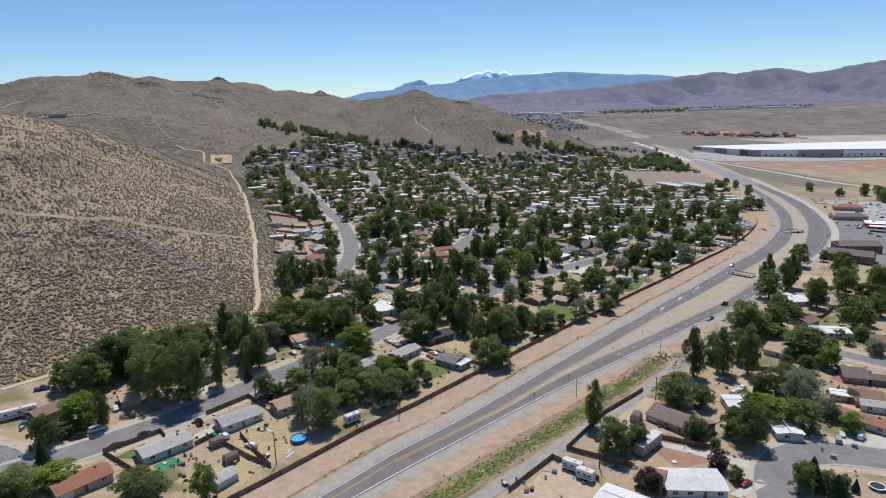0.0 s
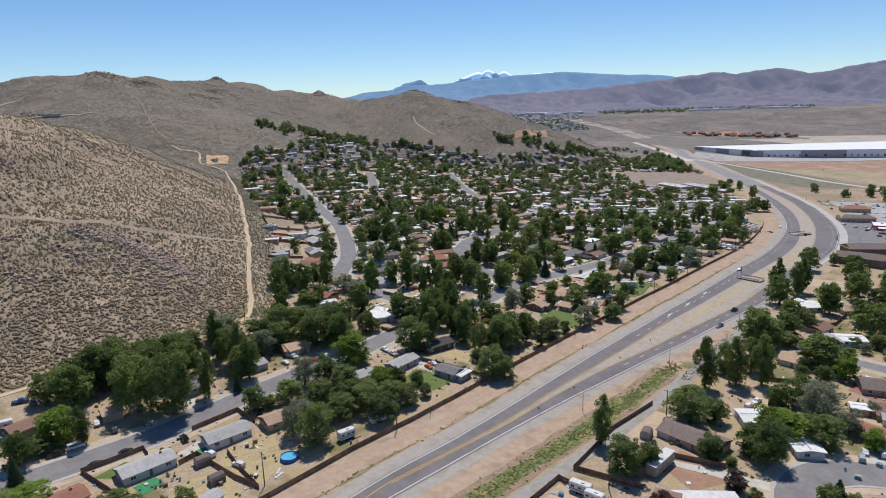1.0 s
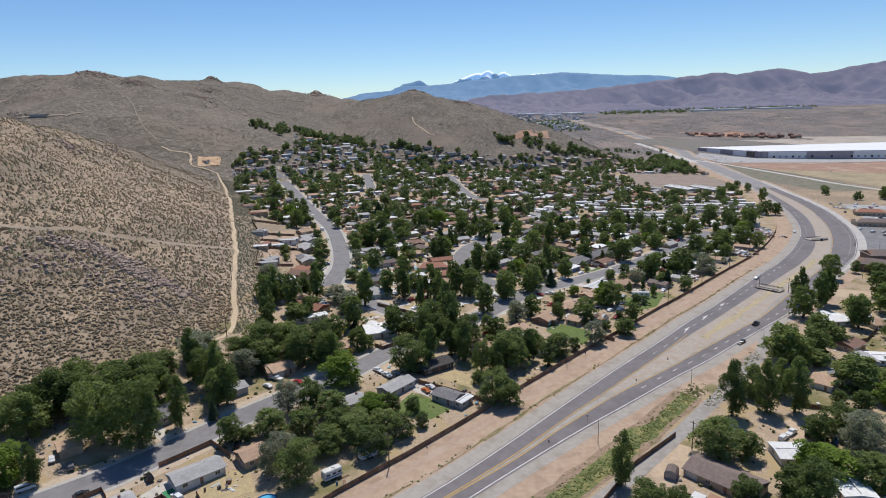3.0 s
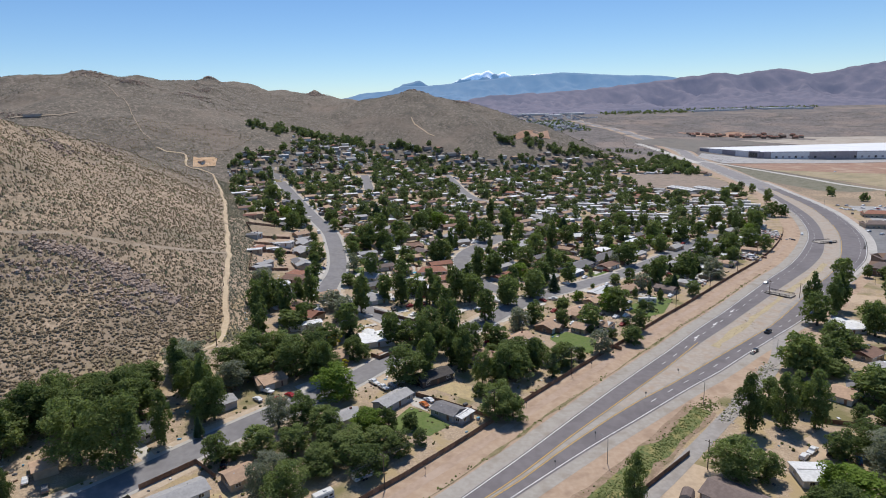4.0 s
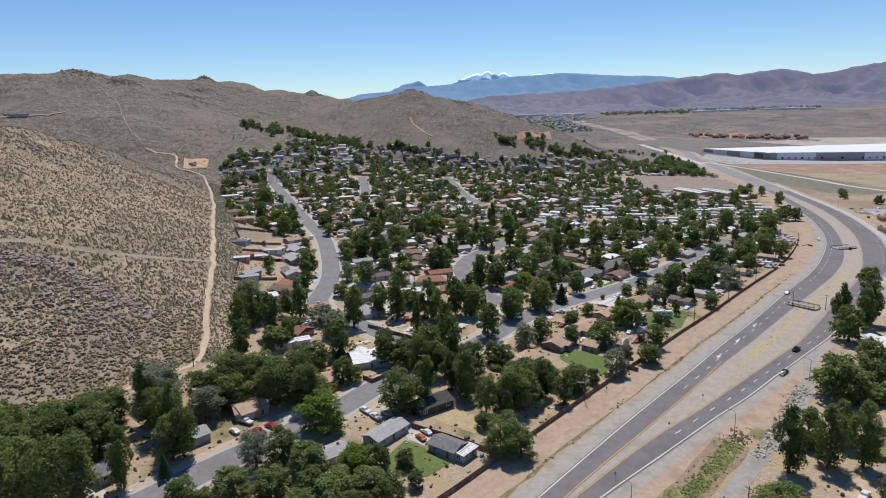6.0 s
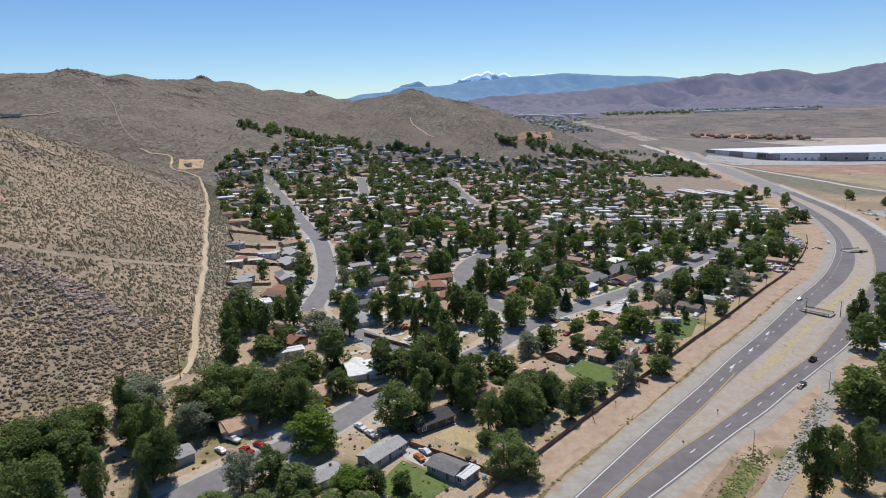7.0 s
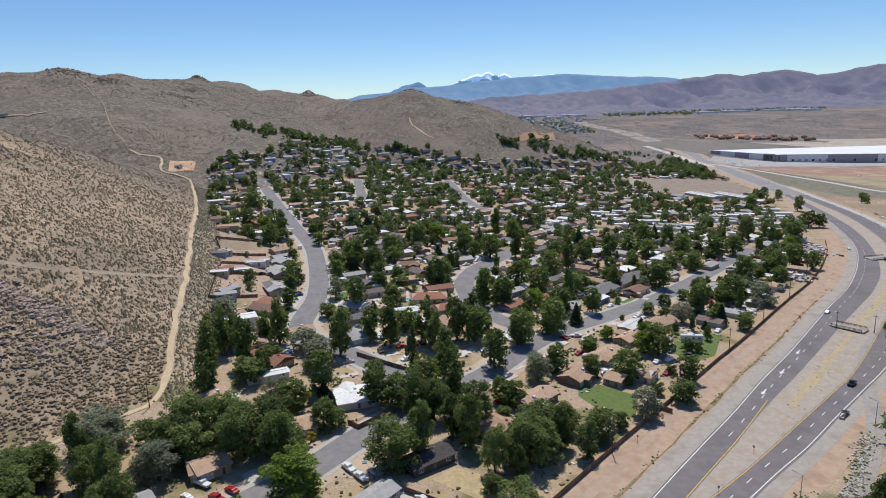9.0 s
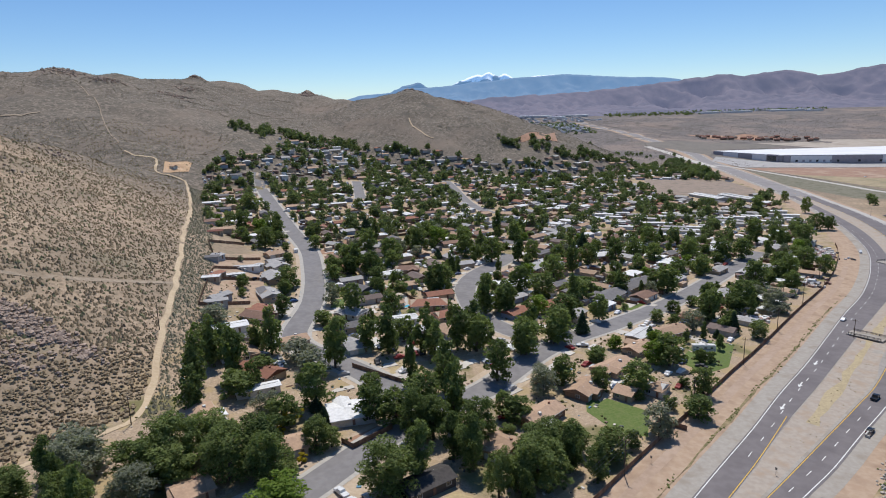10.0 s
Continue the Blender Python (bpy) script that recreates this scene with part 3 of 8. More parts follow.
def joined(*pieces):
    v, f = [], []
    for a, b in pieces:
        n = len(v)
        v += list(a)
        f += [tuple(i + n for i in q) for q in b]
    return v, f


MESHES = {}


def shared(key, build, material, smooth_shade=False):
    """One mesh for all alike pieces, built the first time it is asked for."""
    if key not in MESHES:
        v, f = build()
        me = bpy.data.meshes.new(key[0] if isinstance(key, tuple) else key)
        me.from_pydata([tuple(map(float, q)) for q in v], [], f)
        me.materials.append(material)
        if smooth_shade:
            me.shade_smooth()
        MESHES[key] = me
    return MESHES[key]


def piece(name, me, parent, m=None, label=""):
    ob = new(name, me)
    ob.parent = parent
    if m is not None:
        ob.matrix_basis = m
    if label:
        ob["label"] = label
    return ob


def part(name, vf, material, parent, label=""):
    return mesh_object(name, vf[0], vf[1], material, parent, label)


def height(x, y):
    return float(ground(np.array([x]), np.array([y]))[0])


def anchor(name, x, y, angle, label, category, group="", lift=0.0):
    ob = tagged(new(name), label, category, group)
    ob.matrix_basis = pose(x, y, height(x, y) + lift, 0, 0, angle)
    ob.empty_display_size = 0.5
    return ob


def off_road(x, y, gap=8.0):
    for run in (MAIN, HILL, MID, WEST, FAR_A, FAR_B, COURT, COURT_B, FRONT):
        if np.min(np.hypot(run[:, 0] - x, run[:, 1] - y)) < gap:
            return False
    return True


# ---- houses ----
ROOFS = {
    "tan": ("tan", (0.46, 0.315, 0.215), (0.40, 0.27, 0.185)), "brown": ("brown", (0.27, 0.165, 0.12), (0.22, 0.135, 0.10)),
    "terra": ("reddish", (0.33, 0.155, 0.10), (0.27, 0.125, 0.085)), "grey": ("light grey", (0.41, 0.395, 0.385), (0.35, 0.34, 0.33)),
    "slate": ("dark grey", (0.195, 0.185, 0.185), (0.15, 0.143, 0.145)), "dark": ("blackish brown", (0.075, 0.068, 0.065), (0.055, 0.05, 0.05)),
    "white": ("white", (0.72, 0.72, 0.71), (0.62, 0.62, 0.61)), "umber": ("grey-brown", (0.20, 0.155, 0.135), (0.165, 0.125, 0.11)),
    "rust": ("rust-red", (0.20, 0.085, 0.06), (0.16, 0.07, 0.055)),
}
WALLS = {
    "white": ("white", (0.62, 0.61, 0.58)), "tan": ("tan", (0.44, 0.345, 0.25)), "grey": ("grey", (0.37, 0.36, 0.355)), "brown": ("brown", (0.24, 0.155, 0.105)),
    "green": ("pale green", (0.32, 0.40, 0.33)), "dark": ("dark", (0.10, 0.09, 0.085)), "blue": ("blue-grey", (0.24, 0.29, 0.36)),
}
ROOF_MAT = {k: mat("roof_" + k, a, b, 0.9, 0.85, bump=0.015, col3=tuple(c * 0.75 for c in b), size3=2.6, amount3=0.45, random_tint=0.14) for k, (_, a, b) in ROOFS.items()}
WALL_MAT = {k: mat("wall_" + k, a, tuple(c * 0.9 for c in a), 1.5, 0.85, bump=0.006, col3=tuple(c * 0.75 for c in a), size3=3.0, amount3=0.3, random_tint=0.12) for k, (_, a) in WALLS.items()}
TRIM = mat("white_trim", (0.70, 0.69, 0.66), (0.62, 0.61, 0.58), 0.7, 0.7)
SLAB_MAT = mat("porch_concrete", (0.50, 0.47, 0.42), (0.45, 0.42, 0.37), 1.2, 0.85)
GLASS = mat("window_glass", (0.03, 0.035, 0.04), (0.05, 0.055, 0.06), 0.8, 0.08, spec=0.6)
DOOR = mat("door_paint", (0.22, 0.13, 0.09), (0.18, 0.11, 0.08), 0.6, 0.6, random_tint=0.4)
GARAGE = mat("garage_door", (0.60, 0.58, 0.54), (0.53, 0.51, 0.47), 0.8, 0.6)
VENT = mat("vent_metal", (0.45, 0.45, 0.45), (0.35, 0.35, 0.35), 0.3, 0.4, metal=0.6)
CHIMNEY = mat("chimney_brick", (0.26, 0.13, 0.09), (0.32, 0.17, 0.12), 0.25, 0.9, bump=0.01)


def window_mesh():
    w, h = 1.5, 1.1
    return joined(box(0, 0.03, h / 2 + 0.05, w + 0.2, 0.1, 0.1), box(0, 0.03, -h / 2 - 0.05, w + 0.2, 0.14, 0.1), box(-w / 2 - 0.05, 0.03, 0, 0.1, 0.1, h), box(w / 2 + 0.05, 0.03, 0, 0.1, 0.1, h), box(0, 0.03, 0, 0.06, 0.08, h))


def gable_wall(L, W, h, rise, foot=1.4):
    a, b = L / 2, W / 2
    v = [(-a, -b, -foot), (a, -b, -foot), (a, b, -foot), (-a, b, -foot), (-a, -b, h), (a, -b, h), (a, b, h), (-a, b, h), (-a, 0, h + rise), (a, 0, h + rise)]
    return v, [(0, 1, 5, 4), (2, 3, 7, 6), (1, 2, 6, 9, 5), (3, 0, 4, 8, 7), (0, 3, 2, 1), (4, 5, 9, 8), (6, 7, 8, 9)]


def gable_roof(L, W, h, rise, over=0.5, thick=0.16, hip=0.0):
    """Two slopes with overhanging eaves; hip > 0 draws the ridge in at both ends."""
    a, b = L / 2 + over, W / 2 + over
    drop = rise * over / (W / 2)
    z0, z1 = h - drop + 0.02, h + rise + 0.02
    r = a - hip
    v = []
    for dz in (0, thick):
        v += [(-a, -b, z0 + dz), (a, -b, z0 + dz), (a, b, z0 + dz), (-a, b, z0 + dz), (-r, 0, z1 + dz), (r, 0, z1 + dz)]
    f = [(6, 7, 11, 10), (8, 9, 10, 11), (7, 8, 11), (9, 6, 10), (1, 0, 4, 5), (3, 2, 5, 4), (2, 1, 5), (0, 3, 4), (0, 1, 7, 6), (1, 2, 8, 7), (2, 3, 9, 8), (3, 0, 6, 9)]
    return v, f


house_rng = random.Random(4)


def place_house(x, y, L, W, angle, roof, wall, detail=2):
    """A single-storey house on its lot, its ridge at the angle given."""
    rng = house_rng
    W *= 1.0 if y < 350 else 0.9
    L = max(L + 0.6, 6.5)
    h, rise = 2.6, W * 0.5 * (0.12 if roof == "white" else 0.32)
    kind = "mobile_home" if roof == "white" and W < 10 else ("shed" if L < 7.2 and W < 7.5 else "house")
    noun = {"mobile_home": "long low trailer home", "shed": "small outbuilding", "house": "single-storey house"}[kind]
    label = "%s %s with a %s %s roof" % (WALLS[wall][0], noun, ROOFS[roof][0], "metal" if roof in ("white",) else "shingle")
    ob = anchor(kind, x, y, angle, label, "shed" if kind == "shed" else "house", "houses of the town" if kind != "shed" else "sheds of the town")
    part("wall", gable_wall(L, W, h, rise), WALL_MAT[wall], ob)
    hip = W * 0.35 if (kind == "house" and rng.random() < 0.25 and y > 330) else 0.0
    part("roof", gable_roof(L, W, h, rise, hip=hip), ROOF_MAT[roof], ob)
    if detail == 0:
        return ob
    if kind != "shed":
        wm = shared("window_frame", window_mesh, TRIM)
        pm = shared("pane", lambda: box(0, 0.01, 0, 1.5, 0.04, 1.1), GLASS)
        n = max(2, int(L / 4.2))
        sides = (-1, 1) if detail == 2 else (-1,)
        n = n if detail == 2 else 2
        for s in sides:
            for k in range(n):
                if s == -1 and k == n // 2:
                    part("door", box(-L / 2 + (k + 0.5) * L / n, s * (W / 2 + 0.03), 1.05, 0.95, 0.08, 2.05), DOOR, ob)
                    continue
                m = Matrix.Translation((-L / 2 + (k + 0.5) * L / n, s * W / 2, 1.55)) @ Matrix.Rotation(0 if s > 0 else math.pi, 4, "Z")
                w = piece("window", wm, ob, m)
                piece("pane", pm, w)
        for s in (-1, 1) if detail == 2 else ():
            m = Matrix.Translation((s * L / 2, rng.uniform(-0.15, 0.15) * W, 1.5)) @ Matrix.Rotation(-s * math.pi / 2, 4, "Z")
            w = piece("window", wm, ob, m)
            piece("pane", pm, w)
        if detail == 2 and kind == "house":
            part("vent", tube((L * 0.2, 0.6, h + rise * 0.5), (L * 0.2, 0.6, h + rise + 0.45), 0.09, 0.09), VENT, ob)
            part("roof_vent", box(-L * 0.22, -0.9, h + rise * 0.78, 0.5, 0.5, 0.35), VENT, ob)
            if rng.random() < 0.35:
                part("chimney", box(L * 0.3, 0.2, h + rise * 0.7 + 0.3, 0.7, 0.6, 1.6), CHIMNEY, ob)
            if W > 8 and rng.random() < 0.6:
                part("garage_door", box(-L / 2 + 2.4, -W / 2 - 0.04, 1.1, 3.6, 0.08, 2.2), GARAGE, ob)
        if detail == 2 and kind == "house" and L > 10 and y > 290:
            style = rng.random()
            side = rng.choice((-1, 1))
            place = rng.uniform(-0.28, 0.28) * L
            if style < 0.5:
                # a wing with its own gable, square to the ridge
                ww, reach = rng.uniform(4.6, 5.8), W / 2 + rng.uniform(1.8, 3.0)
                turn = lambda vf: ([(place - y_, side * (reach / 2 + 0.01) + x_, z_) for x_, y_, z_ in vf[0]], vf[1])
                part("wing_wall", turn(gable_wall(reach, ww, h - 0.04, ww * 0.16)), WALL_MAT[wall], ob)
                part("wing_roof", turn(gable_roof(reach, ww, h + 0.05, ww * 0.16)), ROOF_MAT[roof], ob)
                w = piece("window", wm, ob, Matrix.Translation((place, side * (reach + 0.02), 1.55)) @ Matrix.Rotation(0 if side > 0 else math.pi, 4, "Z"))
                piece("pane", pm, w)
            elif style < 0.85:
                # a lean-to porch on posts
                deep = rng.uniform(2.2, 3.2)
                long = L * rng.uniform(0.3, 0.5)
                y0, y1 = side * W / 2, side * (W / 2 + deep)
                v = [(place - long / 2, y0, h - 0.05), (place + long / 2, y0, h - 0.05), (place + long / 2, y1, h - 0.45), (place - long / 2, y1, h - 0.45)]
                v += [(a, b, c + 0.12) for a, b, c in v]
                part("porch_roof", (v, [(0, 3, 2, 1), (4, 5, 6, 7), (0, 1, 5, 4), (1, 2, 6, 5), (2, 3, 7, 6), (3, 0, 4, 7)]), ROOF_MAT["white" if rng.random() < 0.4 else roof], ob)
                for k in (-1, 0, 1):
                    part("porch_post", box(place + k * (long / 2 - 0.2), y1 - side * 0.2, (h - 0.45) / 2 - 0.3, 0.14, 0.14, h + 0.1), TRIM, ob)
                part("porch_slab", box(place, (y0 + y1) / 2, -0.05, long, deep - 0.1, 0.4), SLAB_MAT, ob)
            if rng.random() < 0.6:
                part("roof_cooler", box(rng.uniform(-0.2, 0.2) * L, side * W * 0.18, h + rise * 0.64 + 0.35, 1.0, 1.0, 0.95), TRIM, ob, "white evaporative cooler")
            for s in (-1, 1):
                part("gutter", box(0, s * (W / 2 + 0.53), h - 0.12, L + 0.9, 0.12, 0.14), TRIM, ob)
        if kind == "mobile_home":
            part("roof_cap", box(0, 0, h + rise + 0.2, L * 0.96, 0.35, 0.1), ROOF_MAT["grey"], ob)
    return ob


# ---- trees ----
def leaf_material(name, dark, light):
    m = bpy.data.materials.new(name)
    m.use_nodes = True
    n, l = m.node_tree.nodes, m.node_tree.links
    bsdf = n["Principled BSDF"]
    bsdf.inputs["Roughness"].default_value = 0.8
    bsdf.inputs["Specular IOR Level"].default_value = 0.12
    geo = n.new("ShaderNodeNewGeometry")
    info = n.new("ShaderNodeObjectInfo")
    add = n.new("ShaderNodeMath")
    add.operation = "MULTIPLY_ADD"
    add.inputs[1].default_value = 0.42
    l.new(geo.outputs["Random Per Island"], add.inputs[0])
    half = n.new("ShaderNodeMath")
    half.operation = "MULTIPLY"
    half.inputs[1].default_value = 0.55
    l.new(info.outputs["Random"], half.inputs[0])
    l.new(half.outputs[0], add.inputs[2])
    x = n.new("ShaderNodeMix")
    x.data_type = "RGBA"
    x.inputs[6].default_value, x.inputs[7].default_value = (*dark, 1), (*light, 1)
    l.new(add.outputs[0], x.inputs[0])
    l.new(x.outputs[2], bsdf.inputs["Base Color"])
    thin = n.new("ShaderNodeBsdfTranslucent")
    sunlit = n.new("ShaderNodeMix")
    sunlit.data_type, sunlit.blend_type = "RGBA", "MULTIPLY"
    sunlit.inputs[0].default_value, sunlit.inputs[7].default_value = 1.0, (1.5, 1.6, 0.92, 1)
    l.new(x.outputs[2], sunlit.inputs[6])
    l.new(sunlit.outputs[2], thin.inputs["Color"])
    blend = n.new("ShaderNodeMixShader")
    blend.inputs[0].default_value = 0.36
    l.new(bsdf.outputs[0], blend.inputs[1])
    l.new(thin.outputs[0], blend.inputs[2])
    l.new(blend.outputs[0], n["Material Output"].inputs["Surface"])
    return m


BARK = mat("bark", (0.15, 0.115, 0.085), (0.10, 0.075, 0.055), 0.3, 0.95, bump=0.03)
KINDS = {
    "r": ("shade_tree", "broad green shade tree with a full rounded crown", leaf_material("leaf_green", (0.060, 0.090, 0.032), (0.235, 0.280, 0.102))),
    "p": ("poplar", "tall upright poplar with dense dark green leaves", leaf_material("leaf_poplar", (0.056, 0.085, 0.031), (0.215, 0.260, 0.095))),
    "g": ("willow", "bright yellow-green leafy tree with a wide crown", leaf_material("leaf_bright", (0.11, 0.165, 0.03), (0.23, 0.31, 0.065))),
    "s": ("olive_tree", "silvery grey-green tree with fine leaves", leaf_material("leaf_silver", (0.15, 0.165, 0.12), (0.29, 0.30, 0.23))),
    "c": ("conifer", "dark pointed conifer with dense needles", leaf_material("leaf_conifer", (0.036, 0.062, 0.036), (0.09, 0.135, 0.078))),
    "m": ("plum_tree", "dark purple-leaved plum tree in a yard", leaf_material("leaf_plum", (0.030, 0.026, 0.026), (0.095, 0.070, 0.066))),
    "y": ("yellow_bush", "yellow flowering bush in a yard", leaf_material("leaf_yellow", (0.28, 0.22, 0.02), (0.45, 0.36, 0.04))),
}


def leaves(points, outward, size, rng):
    """Pointed sprays of leaves, one at each point, facing roughly outward."""
    n = len(points)
    nrm = outward * 0.75 + rng.normal(0, 0.62, (n, 3))
    nrm /= np.linalg.norm(nrm, axis=1)[:, None] + 1e-9
    a = np.cross(nrm, rng.normal(0, 1, (n, 3)))
    a /= np.linalg.norm(a, axis=1)[:, None] + 1e-9
    b = np.cross(nrm, a)
    s = (size * rng.uniform(0.6, 1.35, n))[:, None]
    v = np.stack([points - a * s * 0.62 - b * s * 0.5, points + a * s * 0.62 - b * s * rng.uniform(0.2, 0.8, (n, 1)), points + b * s * 1.25 + nrm * s * 0.25], 1).reshape(-1, 3)
    f = np.arange(3 * n).reshape(-1, 3)
    return v, f.tolist()


def crown_points(kind, count, rng):
    """Points over the lobes of a crown 10 m high and 6.6 m wide, and the way each one faces."""
    pts, out = [], []
    if kind == "c":
        z = 0.6 + 9.2 * (1 - np.sqrt(rng.uniform(0.0, 1, count)))
        tier = 0.75 + 0.25 * ((z * 1.15) % 1.0 < 0.5)
        r = 3.2 * (1 - z / 10) ** 0.9 * tier * rng.uniform(0.55, 1.0, count)
        a = rng.uniform(0, 6.2832, count)
        p = np.stack([np.cos(a) * r, np.sin(a) * r, z], 1)
        return p, np.stack([np.cos(a), np.sin(a), np.full(count, 0.35)], 1)
    lobes = []
    n = {"p": 40, "y": 8}.get(kind, 46)
    for k in range(n):
        if kind == "p":
            z = 1.1 + 8.0 * (k + 0.5) / n
            spread = 2.0 * math.sin(min(1, (z + 0.6) / 4.4) * 1.57) * (1 if z < 6 else max(0.25, 1 - (z - 6) / 4.4))
            a = rng.uniform(0, 6.28)
            spread *= rng.uniform(0.35, 1.35)
            lobes.append((math.cos(a) * spread * 0.85, math.sin(a) * spread * 0.85, z + rng.uniform(-0.5, 0.5), rng.uniform(0.45, 1.25) * (1.0 if z < 7 else 0.72)))
        else:
            a, u = k * 2.4 + rng.uniform(-0.4, 0.4), (k + 0.5) / n
            z = 1.15 + 7.5 * u
            spread = 2.5 * math.sqrt(max(0.05, 1 - ((z - 4.2) / 5.4) ** 2)) * rng.uniform(0.35, 1.12)
            lobes.append((math.cos(a) * spread, math.sin(a) * spread, z + rng.uniform(-0.6, 0.6), rng.uniform(0.4, 1.15)))
    w = np.array([q[3] ** 2 for q in lobes])
    for q, c in zip(lobes, (w / w.sum() * count).astype(int)):
        d = rng.normal(0, 1, (c, 3))
        d[:, 2] = np.where(d[:, 2] < -0.75, -d[:, 2], d[:, 2])
        d /= np.linalg.norm(d, axis=1)[:, None]
        rad = q[3] * (0.45 + 0.75 * rng.uniform(0, 1, c) ** 0.7)
        pts.append(np.array(q[:3]) + d * rad[:, None] * (1, 1, 1.08))
        out.append(d + (0, 0, 0.25))
    return np.concatenate(pts), np.concatenate(out)


def bent(rings, sides=7):
    """One bending, tapering stem through (x, y, z, radius)."""
    v = [(x + r * math.cos(6.2832 * k / sides), y + r * math.sin(6.2832 * k / sides), z) for x, y, z, r in rings for k in range(sides)]
    f = [(i * sides + k, i * sides + (k + 1) % sides, (i + 1) * sides + (k + 1) % sides, (i + 1) * sides + k) for i in range(len(rings) - 1) for k in range(sides)]
    n = (len(rings) - 1) * sides
    return v, f + [tuple(range(n, n + sides))]


def limb_mesh():
    v, f = bent([(0, 0, 0, 0.12), (0.5, 0.05, 0.75, 0.09), (1.1, 0.0, 1.3, 0.06), (1.75, 0.1, 2.2, 0.02)], 5)
    return v, f


def tree_meshes(kind, variant, level):
    """Trunk and crown, shared by the trees of a kind. level 0: near, 1: middle, 2: far."""
    key = (kind, variant, level)
    if key not in MESHES:
        rng = np.random.RandomState(variant * 17 + ord(kind) + level * 5)
        count, size = ((4400, 0.235), (1700, 0.375), (400, 0.85), (7600, 0.178))[level]
        if kind == "s":
            size *= 0.85
        p, o = crown_points(kind, count, rng)
        v, f = leaves(p, o, size, rng)
        crown = bpy.data.meshes.new("crown")
        crown.from_pydata(v.tolist(), [], f)
        crown.materials.append(KINDS[kind][2])
        top = 9.2 if kind == "c" else 7.0
        v, f = bent([(0, 0, -0.5, 0.34), (0.08, 0.02, 1.2, 0.26), (0.12, -0.05, 2.6, 0.21), (0.02, 0.08, 4.4, 0.14), (0.0, 0.05, top, 0.03)])
        trunk = bpy.data.meshes.new("trunk")
        trunk.from_pydata(v, [], f)
        trunk.materials.append(BARK)
        MESHES[key] = (trunk, crown)
    return MESHES[key]


tree_rng = random.Random(7)
TREES = []


def place_tree(x, y, h, r, kind, level=None, tall=False):
    if level is None:
        level = 0 if math.hypot(x, y - 128) < 190 or y < 250 else 1
    if 90 < x < 260 and y < 330 and not off_road(x, y, 5.0):
        return None
    # front yards along the upper street hold few and low trees
    along, aside = (x - 35) * 0.647 + (y - 360) * 0.762, (x - 35) * 0.762 - (y - 360) * 0.647
    if not tall and -12 < along < 255 and 3 < aside < 26:
        if aside < 13 and h > 4:
            return None
        h, r = min(h, 6.2), min(r, 3.4)
    if kind == "r" and r > 6.5 and y > 300:
        r *= 0.84
    if level == 0 and kind in "rp" and (h > 14 or r > 6):
        level = 3
    trunk, crown = tree_meshes(kind, tree_rng.randrange(6), level)
    name, label, _ = KINDS[kind]
    if h < 4.5 and kind in "rs":
        name, label = "shrub", "rounded green shrub in a yard" if kind == "r" else "rounded grey-green shrub in a yard"
    ob = anchor(name, x, y, tree_rng.uniform(0, 360), label, "tree" if h >= 4.5 else "shrub", "trees of the town")
    ob.scale = (r / 3.3 * 1.08, r / 3.3 * 1.08, h / 9.6)
    piece("trunk", trunk, ob)
    if level in (0, 3) and kind != "c" and h > 8:
        lm = shared("limb", limb_mesh, BARK)
        for k in range(3):
            piece("limb", lm, ob, Matrix.Translation((0.06, 0, 2.2 + 0.7 * k)) @ Matrix.Rotation(2.1 * k + x, 4, "Z"))
    piece("crown", crown, ob)
    TREES.append((x, y, r))
    return ob

# ---- houses of the near streets: x, y, length, width, angle, roof, wall ----
for row in ((-96.2, 194.4, 15.6, 8.0, 45, "grey", "white"), (-76.5, 212.3, 14.2, 8.2, 41, "grey", "white"), (-113.0, 173.8, 15.0, 8.6, 50, "terra", "tan"), (-146.3, 214, 11.2, 8.4, 57, "brown", "tan"), (-122.4, 225.3, 5.4, 7.2, 38, "tan", "tan"), (-69.9, 175.6, 6.6, 4.8, 55, "grey", "white"), (-61.6, 220.9, 7.9, 8.4, 39, "tan", "tan"), (-67.6, 281.1, 8.9, 9.6, 41, "tan", "tan"), (-80.2, 264, 5.9, 7.2, 44, "grey", "grey"), (-100.4, 246, 7.2, 9.6, 51, "slate", "grey"), (-18.6, 265.0, 13.6, 6.8, 51, "grey", "grey"), (1.4, 256.6, 9.4, 7.0, -38, "slate", "grey"), (6.9, 253.0, 6.2, 3.4, 50, "white", "grey"), (-35.0, 252.5, 10.0, 7.0, 38, "grey", "white"), (-4.3, 284.4, 14.0, 8.0, 36, "dark", "dark"),):
    place_house(*row)
for row in ((-30.5, 324.3, 13.7, 13.2, 18, "white", "white"), (33.5, 323.0, 15.6, 8.2, 45, "tan", "brown"), (18.8, 304.2, 9.5, 9.6, -43, "tan", "white"), (52.8, 343.4, 13.4, 9.0, 52, "tan", "brown"), (68.3, 363.5, 16.5, 8.6, 38, "tan", "tan"), (85.1, 383.4, 13.0, 8.6, 42, "tan", "tan"), (105, 403.4, 17, 10.8, 29, "tan", "tan"), (124.5, 424, 8.4, 9.6, -43, "terra", "tan"), (79.8, 344.2, 5.9, 8.4, -40, "tan", "white"), (67.4, 340.4, 6.3, 8.4, -41, "tan", "tan"), (112, 481.4, 28.8, 12, 43, "slate", "tan"), (112.7, 555, 13.9, 14.4, 7, "white", "tan"), (-5.6, 439, 18.2, 13.2, 3, "terra", "tan"),):
    place_house(*row)
